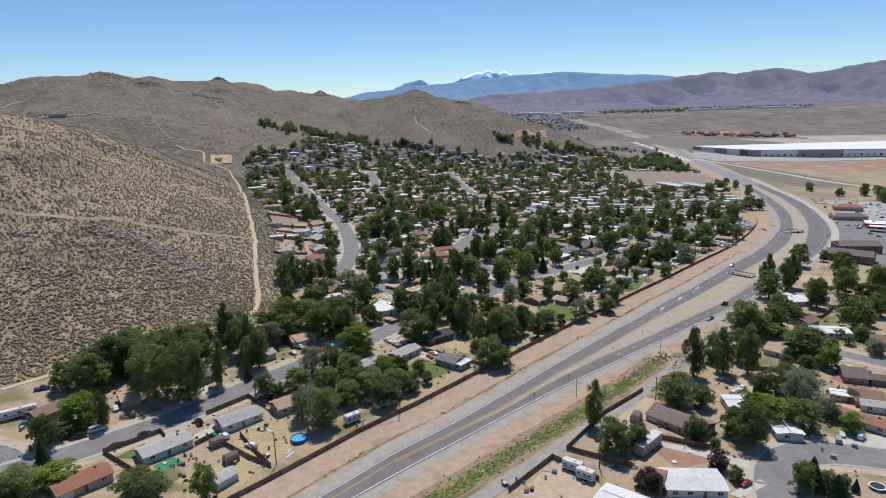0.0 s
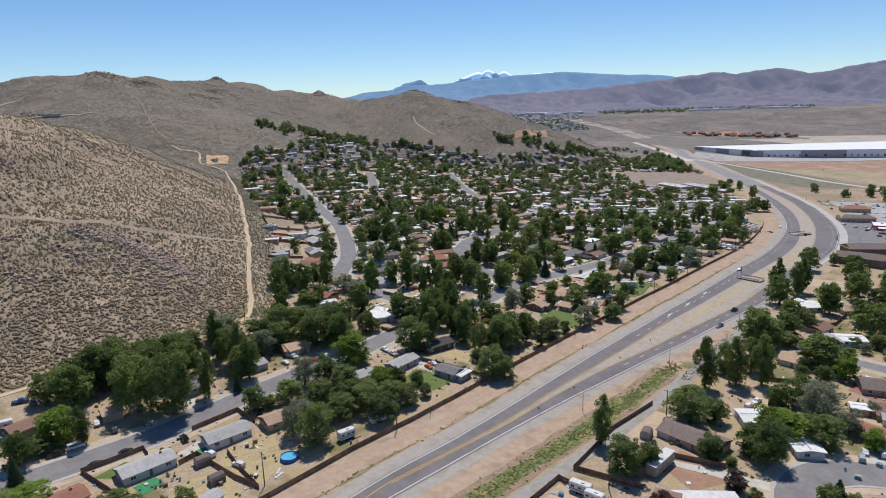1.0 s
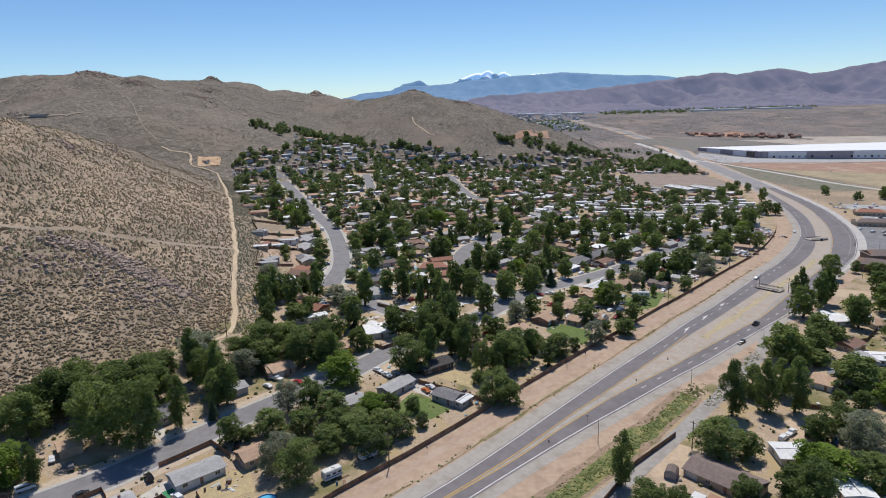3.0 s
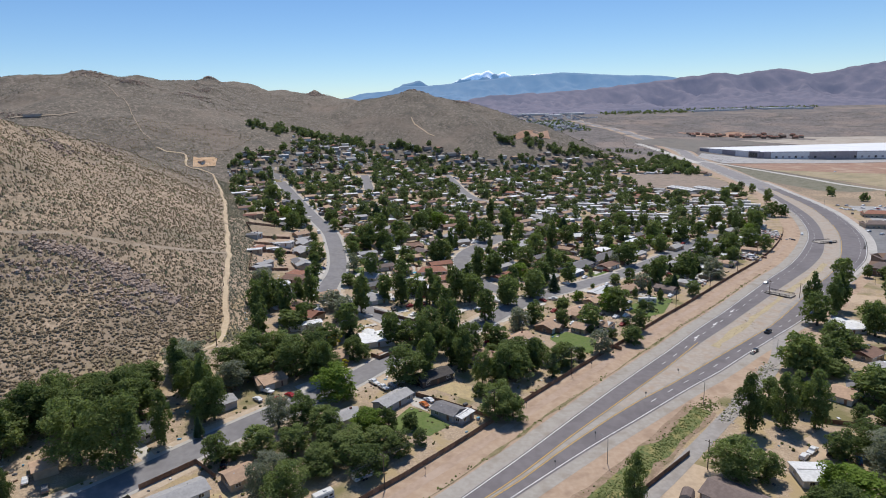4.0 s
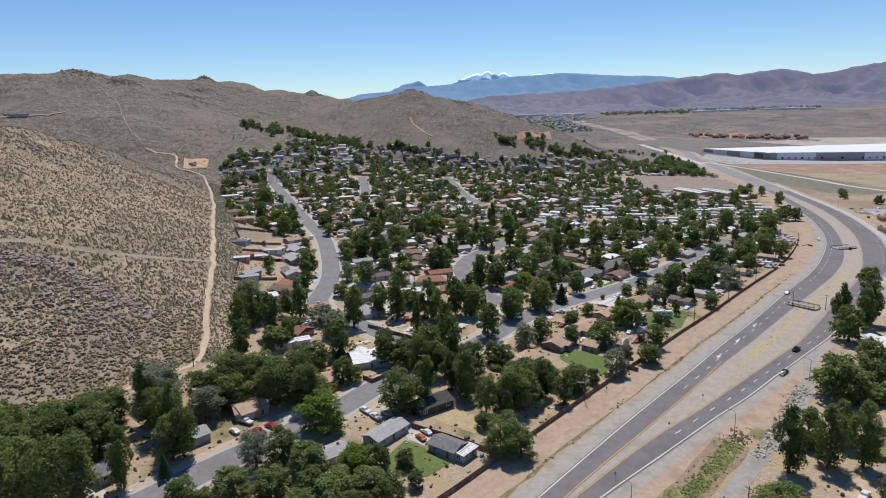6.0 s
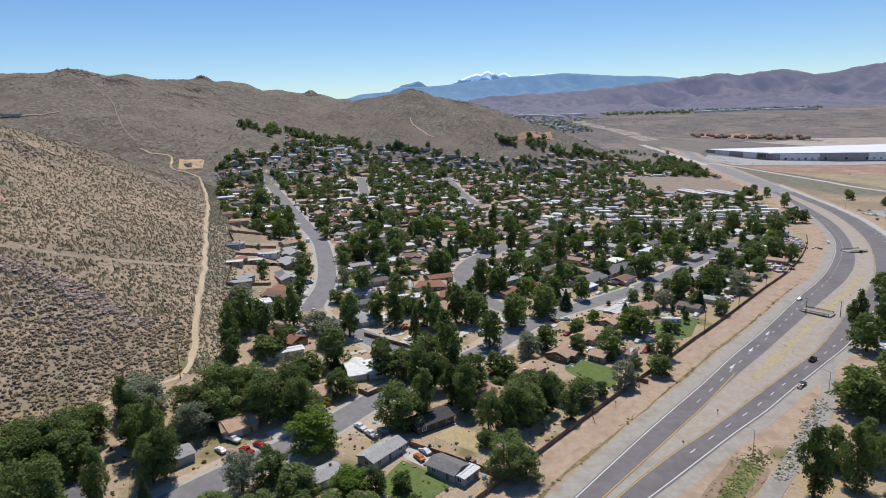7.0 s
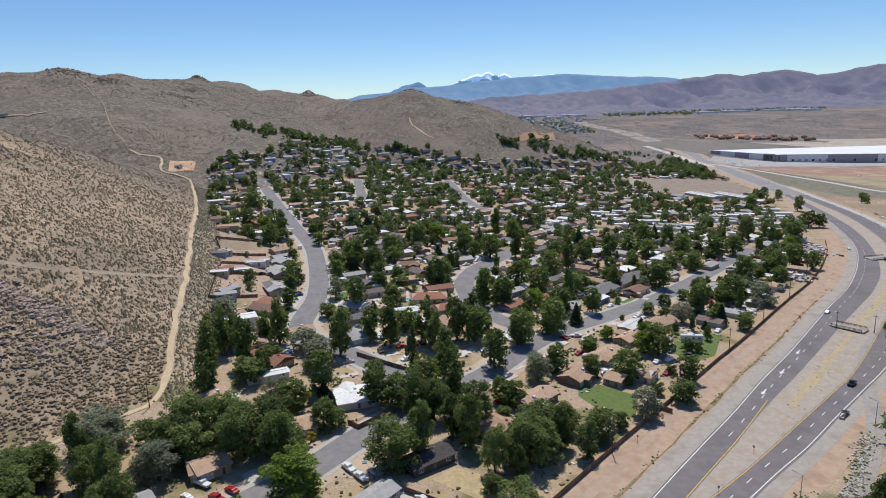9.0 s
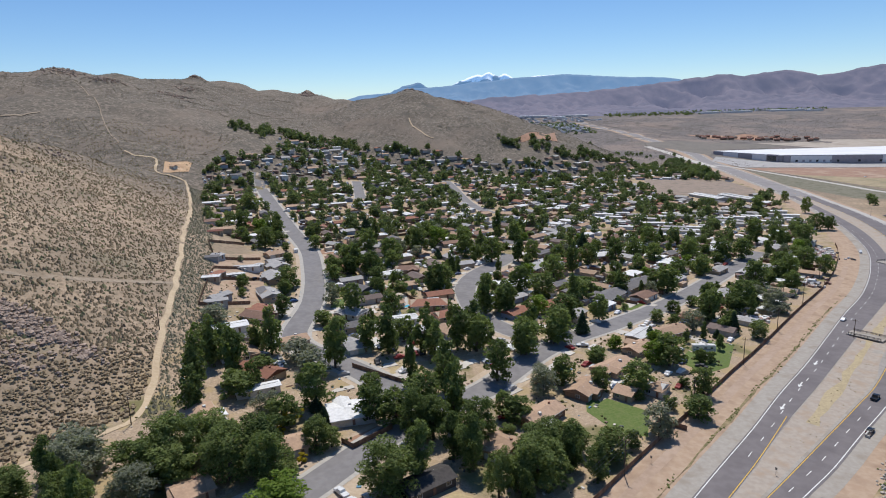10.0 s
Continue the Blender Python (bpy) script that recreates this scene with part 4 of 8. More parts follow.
for row in ((3.1, 422.2, 11.3, 10.8, 25, "terra", "tan"), (-44.4, 461.4, 14.8, 12, -42, "slate", "grey"), (-42.5, 423.8, 12.4, 12, -30, "grey", "white"), (-35.7, 381.2, 9.7, 10.8, 29, "grey", "green"), (-80.6, 374.4, 14.3, 9.6, -60, "tan", "tan"), (-69.1, 355.4, 17.1, 10.8, -32, "terra", "tan"), (-86.3, 416.5, 14.6, 10.8, -28, "brown", "tan"), (-89.8, 449.4, 15, 10.8, -62, "grey", "tan"), (-95.4, 482.4, 17.9, 10.8, -62, "grey", "tan"), (-98.4, 505.7, 12.3, 10.8, -54, "grey", "white"), (-79.5, 321, 12.7, 9.6, -57, "tan", "tan"), (-45, 303.7, 6.2, 9.6, 25, "tan", "tan"), (-68.9, 280.9, 8.1, 9.6, 29, "tan", "tan"),):
    place_house(*row)
for row in ((-109.2, 430.4, 11, 6, 64, "grey", "grey"), (-47.7, 561.1, 12.9, 10.8, -8, "grey", "white"), (42.5, 480.1, 25.2, 13.2, 38, "white", "white"), (61.1, 518.1, 16.6, 12, 49, "grey", "white"), (91.6, 458, 21, 12, 48, "slate", "grey"), (196, 507.8, 19.8, 12, 35, "slate", "grey"), (-19.8, 504.8, 13.8, 10.8, 5, "brown", "tan"), (-65.9, 340.4, 14.6, 4.8, 25, "white", "white"), (108.6, 598.7, 17.4, 10.8, -27, "brown", "tan"), (-63.1, 386.5, 10.5, 9.6, 32, "tan", "tan"), (82.1, 204.2, 19.6, 10.8, -49, "umber", "tan"), (72, 167.6, 16.3, 10.8, -5, "white", "white"), (49.1, 157.5, 14, 9.6, -38, "white", "white"),):
    place_house(*row)
for row in ((60.9, 169.5, 5.2, 8.4, -27, "brown", "tan"), (150.9, 269.8, 7.3, 10.8, -48, "tan", "white"), (199.3, 344.9, 12.6, 12, 0, "white", "white"), (219.1, 338.4, 8.9, 9.6, 0, "tan", "white"), (191.5, 293.7, 11.4, 9.6, -12, "white", "white"), (168.3, 243.3, 8.1, 12, -20, "umber", "tan"), (160.1, 221.8, 8.8, 12, -23, "brown", "tan"), (205.6, 281.7, 7.9, 10.8, -22, "brown", "tan"), (181.8, 292.1, 9, 7.2, -102, "grey", "white"), ):
    place_house(*row)
for row in ((146.5, 205.5, 19, 7.2, -49, "terra", "white"), (159.3, 215.2, 10, 6, -24, "grey", "white"), (152.0, 224.0, 7, 5, -24, "white", "tan"), (186.2, 309.8, 10, 9, 30, "brown", "tan"), (176.0, 238.0, 6.5, 6.0, -20, "umber", "brown"), (222, 268, 13, 8, -35, "tan", "white"), (238, 300, 12, 9, -25, "white", "white"), (232, 250, 13, 8, -35, "grey", "tan")):
    place_house(*row)
for row in ((116.1, 198.6, 9.9, 8.4, -98, "white", "white"), (108.7, 217.3, 9.1, 9.6, -6, "white", "white"), ):
    place_house(*row)

# ---- trees of the near streets: x, y, height, radius, kind ----
for row in ((-139.8, 230.7, 17, 7.8, "r"), (-137.2, 245.3, 17, 7.4, "r"), (-121.1, 245.1, 17, 7.9, "r"), (-117.2, 255.6, 17, 8, "r"), (-106, 254.2, 17, 8, "r"), (-99.9, 273.4, 21, 5.5, "p"), (-86.3, 263.4, 21, 4.8, "p"), (-91.9, 266.8, 17, 5.4, "r"), (-133.1, 209.4, 11, 7.5, "g"), (-123.1, 207.6, 14.6, 3.1, "p"), (-136.4, 194.7, 11.5, 4.7, "r"), (-129.8, 183, 10.4, 3.1, "c"), (-128, 166.3, 9.6, 7.4, "r"), (-121.9, 174.7, 6.6, 6.6, "g"), (-91.2, 166, 9.7, 8, "r"), (-72.4, 167.1, 11.5, 4, "r"), (-71.5, 230.5, 10, 4.3, "r"), (-67.1, 232.5, 4.6, 3.1, "r"), (-53.4, 212.2, 12, 4.4, "s"), (-44, 206.3, 14.6, 6, "r"),):
    place_tree(*row)
for row in ((-150.4, 233.2, 12, 5.3, "r"), (-130.8, 248.8, 15.1, 5.4, "r"), (-110.6, 257, 17, 6, "r"), (-134.8, 201.9, 5.4, 4.7, "r"), (-141.9, 238.4, 15.8, 6, "r"), (-80.5, 254.7, 17, 5.2, "r"), (-82.1, 244.3, 8.4, 2.2, "c"), (-107.1, 293.4, 12, 7, "s"), (-112.4, 273.3, 11.8, 8, "r"), (-81, 276.7, 12, 6.7, "s"), (-75.8, 286.3, 11.9, 8, "r"), (-68.4, 299.4, 14.4, 8, "r"), (-52.4, 293.1, 17, 8, "r"), (-83.6, 287.2, 13.7, 7, "r"), (-40, 269.1, 13, 8, "g"), (-48.8, 250.5, 12, 5.1, "r"), (-56.5, 249, 12, 5.1, "s"), (-39.6, 245.4, 9.8, 5.9, "r"), (-26.1, 245, 8.8, 5.9, "g"), (-18.7, 246.4, 8.5, 3.4, "r"),):
    place_tree(*row)
for row in ((-11.6, 247.9, 6, 3, "r"), (-14.5, 231.2, 8.5, 4.2, "r"), (-29.2, 229, 10, 7.3, "r"), (-38.8, 223.1, 8.9, 6.3, "r"), (-58.9, 234.6, 9.4, 5.6, "r"), (-48.6, 234.1, 9.3, 5.6, "r"), (-21.6, 235.7, 7.5, 5.5, "r"), (-8, 237.3, 5.5, 2.6, "r"), (-36.6, 233.5, 9.3, 5.5, "r"), (-128.5, 266, 10.6, 7, "r"), (-142, 265.7, 8.5, 7.2, "r"), (-118.8, 274, 10.5, 7, "r"), (-23.4, 221, 9.7, 6, "r"), (-53.1, 222.7, 8, 4.5, "s"), (-101.2, 293.5, 12, 7, "s"), (-76.5, 293.2, 17, 8, "r"), (-58.9, 288.1, 17, 8, "r"), (-47.3, 284.2, 17, 6, "r"), (-104.5, 285.4, 12, 5.7, "s"), (-89.2, 362.9, 21, 5.5, "p"),):
    place_tree(*row)
for row in ((-89, 345.1, 21, 5.5, "p"), (-77.7, 351, 21, 5.5, "p"), (-84.4, 326.4, 16.4, 5.3, "p"), (-69.7, 375.4, 20.3, 5.5, "p"), (-68.4, 342.6, 11.4, 3.5, "r"), (-72.7, 338.1, 10.1, 6.5, "r"), (-48.8, 352, 12, 7, "s"), (-41.5, 363.2, 21, 5.5, "p"), (-43.2, 331, 16.7, 6.2, "r"), (-21.6, 377.5, 21, 5.5, "p"), (-11, 348.4, 19.4, 3.2, "p"), (-6.5, 377.3, 20.5, 5.5, "p"), (-24.7, 337.6, 9.7, 4.4, "r"), (-38.2, 304.1, 10.3, 4.8, "r"), (-38.2, 318.7, 6.4, 2.9, "c"), (-48.5, 321.3, 5, 3, "y"), (-6.2, 324.2, 17, 8, "r"), (4.1, 319.8, 21, 5.5, "p"), (10.9, 306, 17, 6.9, "r"), (1.6, 341.9, 21, 5.5, "p"),):
    place_tree(*row)
for row in ((15.3, 381.3, 17, 8, "r"), (-7.6, 309.6, 17, 5.6, "r"), (35.8, 378.6, 17, 7.5, "r"), (32.8, 433.4, 17, 7.5, "r"), (23.1, 430.7, 19.1, 5.5, "p"), (51.6, 393.2, 16, 8, "r"), (48.3, 357.8, 13, 8, "g"), (37.3, 341, 11, 5.3, "s"), (-2, 464.3, 17, 7.2, "r"), (63.4, 369.4, 12.2, 7, "r"), (93.2, 368.5, 14.1, 8, "r"), (72.8, 343.9, 12.2, 5.8, "r"), (69.8, 312.5, 11, 5.2, "s"), (137.2, 408.1, 11, 4, "c"), (96.1, 342.1, 11.1, 4.4, "r"), (132.7, 424.6, 17, 8, "r"), (119.7, 438.5, 11.2, 8, "r"), (93.7, 420, 7.8, 6.9, "r"), (77.8, 422.5, 13.8, 5.5, "p"), (30, 298.4, 11.9, 8, "r"),):
    place_tree(*row)
for row in ((40.3, 303.1, 10.3, 5.5, "p"), (50.3, 298.5, 10.1, 5.5, "r"), (21.3, 282.5, 12.3, 4.3, "r"), (44.4, 288.4, 12.3, 4.5, "p"), (87.1, 324.9, 8.3, 5.3, "r"), (95.1, 398.9, 10.8, 4, "c"), (158.9, 447.2, 15.5, 8, "r"), (174.5, 444.4, 12, 7, "s"), (149.6, 470.6, 17, 8, "r"), (186.5, 487.4, 17, 8, "r"), (214.8, 502.5, 17, 8, "r"), (128.3, 470.9, 16.5, 8, "r"), (102.2, 469.1, 13.1, 5.5, "p"), (-42.9, 423.9, 17, 5.6, "r"), (-55.3, 439.9, 12, 4.4, "s"), (-45.9, 400.6, 8.1, 4.6, "r"), (-48.2, 549.8, 17, 8, "r"), (-56.3, 517.1, 14.6, 8, "r"), (-31.1, 525.5, 17, 8, "r"), (-14.2, 564.2, 17, 8, "r"),):
    place_tree(*row)
for row in ((-16.1, 394.8, 10.6, 5.1, "r"), (-31, 381.4, 15.1, 5.5, "p"), (-51.3, 315.7, 11.8, 5.9, "r"), (-69, 358, 7, 4.6, "r"), (-57.1, 368.9, 9.7, 7, "s"), (-84.1, 467.1, 12.9, 5.8, "r"), (-76.4, 421.7, 11.4, 4.3, "p"), (-106.2, 458.4, 7.9, 4, "r"), (-103.1, 404.7, 8.1, 7, "s"), (-119.4, 554.4, 15.8, 8, "r"), (-124.9, 608.3, 15.4, 5.5, "p"), (-166.9, 684.9, 17, 8, "r"), (-15.1, 319.7, 12.1, 5.8, "r"), (15.4, 395.9, 18.5, 5.5, "p"), (7.4, 382.6, 20.2, 5.5, "p"), (21.7, 352.7, 17, 6.6, "r"), (-2.2, 370.4, 17, 5.5, "p"), (60.7, 420.1, 14.3, 8, "r"), (40.9, 396.9, 15.9, 5.5, "p"), (65.6, 404.9, 10.9, 4, "c"),):
    place_tree(*row)
for row in ((74.1, 456.8, 12.7, 7.9, "r"), (55.5, 455.7, 15.8, 8, "r"), (44.4, 465.2, 16.2, 7.9, "r"), (67.6, 490.1, 17, 8, "r"), (119.2, 544.4, 17, 8, "r"), (157.5, 591.3, 17, 8, "r"), (97.7, 532.1, 15.2, 8, "r"), (34.7, 533.5, 17, 8, "r"), (57, 597, 17, 8, "r"), (17.6, 568.9, 17, 8, "r"), (171.6, 551.6, 17, 8, "r"), (196.2, 554.4, 17, 8, "r"), (20.8, 324, 10.3, 3, "r"), (-14.6, 282.4, 15.3, 8, "r"), (-5.9, 289.1, 17.7, 5.5, "p"), (8.9, 292.8, 18, 5.5, "p"), (15.3, 279.2, 15.2, 3.7, "r"), (26.7, 285.8, 15.6, 8, "r"), (25.2, 322, 9.1, 6.6, "r"), (37, 293, 14.1, 4.9, "p"),):
    place_tree(*row)
for row in ((-23.4, 321.3, 13.5, 5.4, "r"), (50.9, 202.6, 18.2, 3.8, "p"), (54.2, 185.3, 12, 6.2, "r"), (62.2, 188.6, 8.8, 4.1, "r"), (86.1, 217.1, 14.1, 8, "r"), (102.6, 244.5, 21, 5.5, "p"), (116.1, 247.2, 21, 5.5, "p"), (126.7, 247.3, 21, 5.5, "p"), (199.1, 374.3, 21, 5.5, "p"), (249.6, 427.7, 17, 8, "r"), (208.9, 369.9, 21, 5.5, "p"), (253.1, 386.2, 17, 8, "r"), (207.7, 336.1, 16.4, 7, "r"), (158.9, 263.6, 14.6, 8, "r"), (146, 292.3, 17, 8, "r"), (206.4, 299.7, 17, 8, "r"), (106.7, 165.9, 11, 4, "c"), (136.7, 224.2, 12, 7, "s"), (114, 207.2, 9.9, 8, "g"), (58.8, 166.5, 6.5, 4.2, "m"),):
    place_tree(*row)
for row in ((84.0, 177.5, 6.0, 3.4, "m"), (117, 260, 13.2, 5.5, "p"), (128.3, 260.1, 14.5, 5.5, "p"), (277.4, 387.3, 11.2, 8, "r"), (112, 162.5, 7.3, 4, "c"), (179.3, 321.3, 12.6, 8, "r"), (188.7, 260.6, 10.6, 4.6, "r"), (134.5, 232.2, 9.6, 6.5, "r"), (83.3, 193.8, 8.3, 4.3, "r"), (231.1, 321.5, 12.6, 7.4, "r"), (150.5, 287.6, 14.3, 6.1, "r"), (19, 254.6, 12.9, 6.5, "r"), (-20.1, 226, 3.5, 3.4, "r"), (173.6, 266.9, 8.1, 4.5, "r"), (519.1, 737.3, 16.7, 8, "r"), ):
    place_tree(*row)
# ---- trees east of the highway: x, y, height, radius, kind ----
for row in ((188.7, 351.6, 17.0, 8.5, "r"), (215.6, 376.5, 21.0, 5.7, "p"), (151.4, 299.6, 14.6, 5.7, "r"), (166, 301.8, 12.4, 6.5, "r"), (182.3, 314.2, 9.2, 5.5, "r"), (214.6, 349.1, 14.1, 6.3, "r"), (238.3, 359.5, 17.0, 8.5, "r"), (261.7, 362.1, 17.0, 7.8, "r"), (163.1, 270.2, 12.7, 6.5, "r"), (152.6, 249.6, 7.6, 3.6, "r"), (163.5, 252.4, 9.9, 5.2, "g"), (131.7, 218.1, 14.3, 6.5, "s"), (100.8, 191.6, 15.0, 6.5, "r"), (126.7, 189.8, 14.0, 6.5, "r"), (139.4, 198.4, 7.4, 3.9, "g"), (119.1, 164.8, 4.4, 1.5, "c"), (86.5, 170.5, 4.8, 2.4, "r"), (103.5, 164.5, 9.5, 4.0, "r"), (111.5, 166.0, 6.5, 2.8, "r"), (116.0, 165.5, 5.0, 2.2, "r"), (194.4, 267.4, 7.2, 4.0, "s"), (154.7, 222.4, 5.0, 2.8, "s")):
    place_tree(*row, level=0 if row[1] < 235 else 1)
for row in ((146.1, 252.3, 6.4, 3.0, "r"), (177.1, 283.7, 6.1, 3.4, "r"), (160.1, 290.5, 6.0, 6.2, "r"), (190.5, 280.4, 5.5, 2.9, "s"), (191.9, 291, 3.8, 3.6, "r"), (216.5, 306.2, 9.4, 3.8, "r"), (249.4, 346.4, 10.3, 5.6, "r"), (407.3, 899.7, 8.2, 4.4, "r"), (392.7, 838.5, 12.8, 4.2, "r"), (371.9, 760.5, 16.4, 5.1, "r"), (330.6, 669.8, 15.5, 6.2, "r"), (340.7, 669.8, 12.5, 5.7, "r"), (284.3, 608, 17.0, 8.5, "r"), (412.1, 1098.8, 17.0, 8.5, "r"), (524.8, 776.4, 15.5, 5.6, "r"), (491.1, 838.4, 9.4, 5.8, "r"), ):
    place_tree(*row, level=0 if row[1] < 235 else 1)
for row in ((511.3, 722.7, 17.0, 8.0, "r"), (285.7, 436.1, 8.8, 8.5, "r"), (274.1, 441.6, 8.8, 3.2, "r"), (330.4, 776.6, 16.3, 7.6, "r"), (267.6, 608.1, 11.1, 7.0, "r"), (260.1, 640.4, 15.4, 8.4, "r"), (238, 527.6, 16.2, 8.5, "r"), (247.4, 519.9, 12.9, 5.2, "r"), (209.7, 505.2, 12.3, 6.7, "r"), (213.2, 560.8, 15.1, 8.2, "r"), (177.6, 470.2, 8.5, 5.4, "r")):
    place_tree(*row, level=0 if row[1] < 235 else 1)

# ---- tall cottonwoods by the near street ----
for row in ((-114.1, 229.2, 22, 8.5, "r"), (-100.5, 228.1, 24, 9, "r"), (-135.6, 255.2, 17, 7, "r"), (-92.2, 240, 19, 4.2, "p"), (-83.6, 253.5, 15, 4.8, "r"), (-101.7, 287, 14, 7, "s"), (-136.8, 245.5, 18, 7, "r")):
    place_tree(*row, level=0)
for row in ((-50.3, 317.5, 5.5, 2.8, "y"), (-41, 295.9, 4.6, 2, "y"), (-51, 312.2, 3.5, 1.6, "y")):
    place_tree(*row, level=0)

# ---- the lots west of the curving street ----
for row in ((-88.1, 424.5, 10.9, 9, 28, "terra", "tan"), (-103.1, 515.4, 10, 8, 37, "grey", "white"), (-108.2, 533.1, 10.4, 9, 44, "tan", "tan"), (-111.7, 495.4, 12.8, 4.8, 52, "white", "white"), (-121.3, 461.2, 10.5, 6, 72, "terra", "tan"), (-112.8, 472, 6, 4.5, 61, "white", "white"), (-131.9, 494.9, 9.6, 5, 73, "grey", "grey"), (-126.2, 563, 15.5, 8, 74, "slate", "white"), (-73.7, 564.4, 9.4, 8, -34, "grey", "white"), (-84.2, 389.9, 7.4, 6, 13, "slate", "grey"), (-0.3, 376.1, 7.6, 6, -37, "white", "grey")):
    place_house(*row)
for row in ((-83.4, 456.5, 8, 3.6, "r"), (-79.7, 470.3, 4.5, 2.0, "r"), (-95, 516, 8, 3.6, "r"), (-104.3, 550, 6, 2.7, "r"), (-113.6, 566.9, 10, 4.5, "r"), (-132.4, 554.7, 8, 3.6, "r"), (-123.4, 541, 4, 1.8, "r"), (-102.4, 445, 5, 2.2, "r"), (-121.7, 506.8, 4, 1.8, "s"), (-86, 558.1, 10, 4.5, "r"), (-64.2, 495, 12, 5.4, "r"), (-55.9, 454.6, 6, 2.7, "r"), (-38.3, 452, 4, 1.8, "r"), (-34, 452.3, 3.5, 1.6, "r"), (-36.4, 479.7, 10, 4.5, "r"), (-24.6, 476.4, 9, 4.0, "r"), (-52.1, 458.6, 4, 1.8, "r"), (-49, 455, 4, 1.8, "r"), (-53.5, 495.9, 12, 5.4, "r"), (-44.4, 501.4, 12, 5.4, "r"), (-29.2, 512.4, 12, 5.4, "r")):
    place_tree(*row, level=1)


# ---- shade trees and shrubs in the yards on both sides of the highway ----
for row in ((163.5, 286.2, 8, 5, "r"), (157.1, 260.3, 11, 6, "r"), (176.8, 319.4, 8, 5, "r"), (147.0, 286.0, 9, 4.5, "r"), (214.8, 319.7, 13, 7, "r"), (199.9, 286.6, 7, 4, "r"), (153.4, 247.2, 10, 5.5, "s"), (135.7, 232.2, 8, 4.5, "r"), (196.6, 272.4, 6, 3.6, "r"), (209.9, 336.0, 9, 4.5, "r"), (123.0, 227.2, 10, 5, "r"), (116.1, 209.2, 9, 4.5, "r"), (123.9, 201.1, 11, 6, "r"), (137.6, 209.2, 9, 4.5, "s"), (179.8, 277.1, 4, 3, "r"), (173.9, 280.6, 4, 2.6, "r"), (244.8, 351.5, 10, 6, "r"), (234.1, 321.4, 9, 5, "r"), (271.3, 380.8, 11, 6, "r"), (257.6, 387.3, 13, 6, "r"), (95.0, 217.9, 9, 4.5, "r"), (51.7, 197.6, 5, 2.5, "r"), (88.5, 190.2, 3, 2, "r"), (81.6, 192.0, 2.5, 1.6, "r"), (98.4, 197.4, 10, 5.5, "r"), (108.9, 207.2, 11, 5.5, "g"), (22.5, 276.9, 10, 2.6, "p"), (31.2, 285.8, 11, 5.5, "r"), (40.0, 292.1, 10, 4.5, "r"), (50.9, 296.4, 8, 4, "r"), (58.6, 305.3, 6, 3, "r"), (23.8, 252.5, 10, 5, "r"), (79.7, 330.9, 5, 2.5, "r"), (91.5, 349.2, 4, 2.2, "r"), (13.7, 270.0, 6, 3, "r"), (58.9, 345.3, 9, 4, "r"), (69.3, 344.9, 8, 3.6, "r"), (87.6, 369.8, 10, 5.2, "g"), (63.5, 369.0, 7, 4.5, "r"), (38.1, 310.6, 6, 3, "r"), (71.0, 337.7, 4, 2.4, "r"), (111.1, 372.0, 5, 2.5, "r"), (21.0, 310.4, 5, 3, "r"), (-2.5, 310.1, 15, 6, "p"), (-9.9, 310.0, 16, 5.5, "p"), (3.6, 298.9, 15, 5, "p"), (-33.7, 305.2, 7, 3.4, "r"), (-42.3, 327.1, 6, 3.2, "c"), (-26.8, 319.5, 9, 4, "r"), (-43.5, 290.5, 6, 3, "r"), (-58.6, 324.2, 9, 5, "s")):
    if off_road(row[0], row[1], 6.0) and min(math.hypot(row[0] - a, row[1] - b) for a, b, _ in TREES) > 4.0:
        place_tree(*row, level=0)

# ---- trees and low roofs in the yards of the inner streets ----
for row in ((124.9, 479.2, 12, 6.2, "r"), (146.8, 505.4, 12, 6, "r"), (153.9, 474.0, 11, 5.5, "r"), (152.0, 439.5, 10, 5.5, "r"), (133.5, 429.7, 9, 4.6, "r"), (145.3, 401.3, 9, 4.2, "r"), (175.2, 465.5, 8, 4.5, "s"), (176.2, 438.5, 6, 4.6, "s"), (168.4, 436.8, 6, 3.6, "s"), (192.9, 534.1, 12, 6, "r"), (207.7, 528.2, 12, 6.2, "r"), (227.2, 537.8, 11, 5.6, "r"), (252.4, 562.6, 10, 5, "r"), (107.1, 372.1, 6, 2.8, "r"), (133.9, 409.2, 8, 3.6, "r"), (32.4, 432.0, 14, 6, "r"), (22.8, 441.2, 12, 4, "g"), (52.5, 537.1, 19, 5.5, "p"), (62.2, 538.2, 15, 5, "r"), (67.9, 411.2, 14, 6, "r"), (74.7, 409.4, 11, 2.8, "c"), (54.5, 408.4, 13, 6, "r"), (49.4, 430.6, 10, 4.5, "g"), (79.1, 540.2, 12, 5.5, "r"), (137.4, 562.0, 14, 6.5, "r"), (147.2, 548.6, 13, 6.5, "r"), (24.4, 537.6, 11, 5, "r"), (-3.5, 461.7, 14, 5, "p"), (-14.7, 542.7, 8, 4.5, "s"), (-27.2, 531.6, 7, 4, "s"), (-52.8, 511.1, 15, 6, "p"), (-41.0, 492.5, 16, 7, "r"), (-61.2, 497.0, 10, 4.5, "r"), (-77.2, 380.3, 13, 4.6, "p"), (-87.2, 371.3, 15, 7.5, "p"), (-96.9, 372.1, 14, 6, "r"), (-50.4, 378.6, 14, 6, "r"), (-83.6, 455.8, 8, 3.6, "r")):
    if off_road(row[0], row[1], 6.5):
        place_tree(*row, level=1)
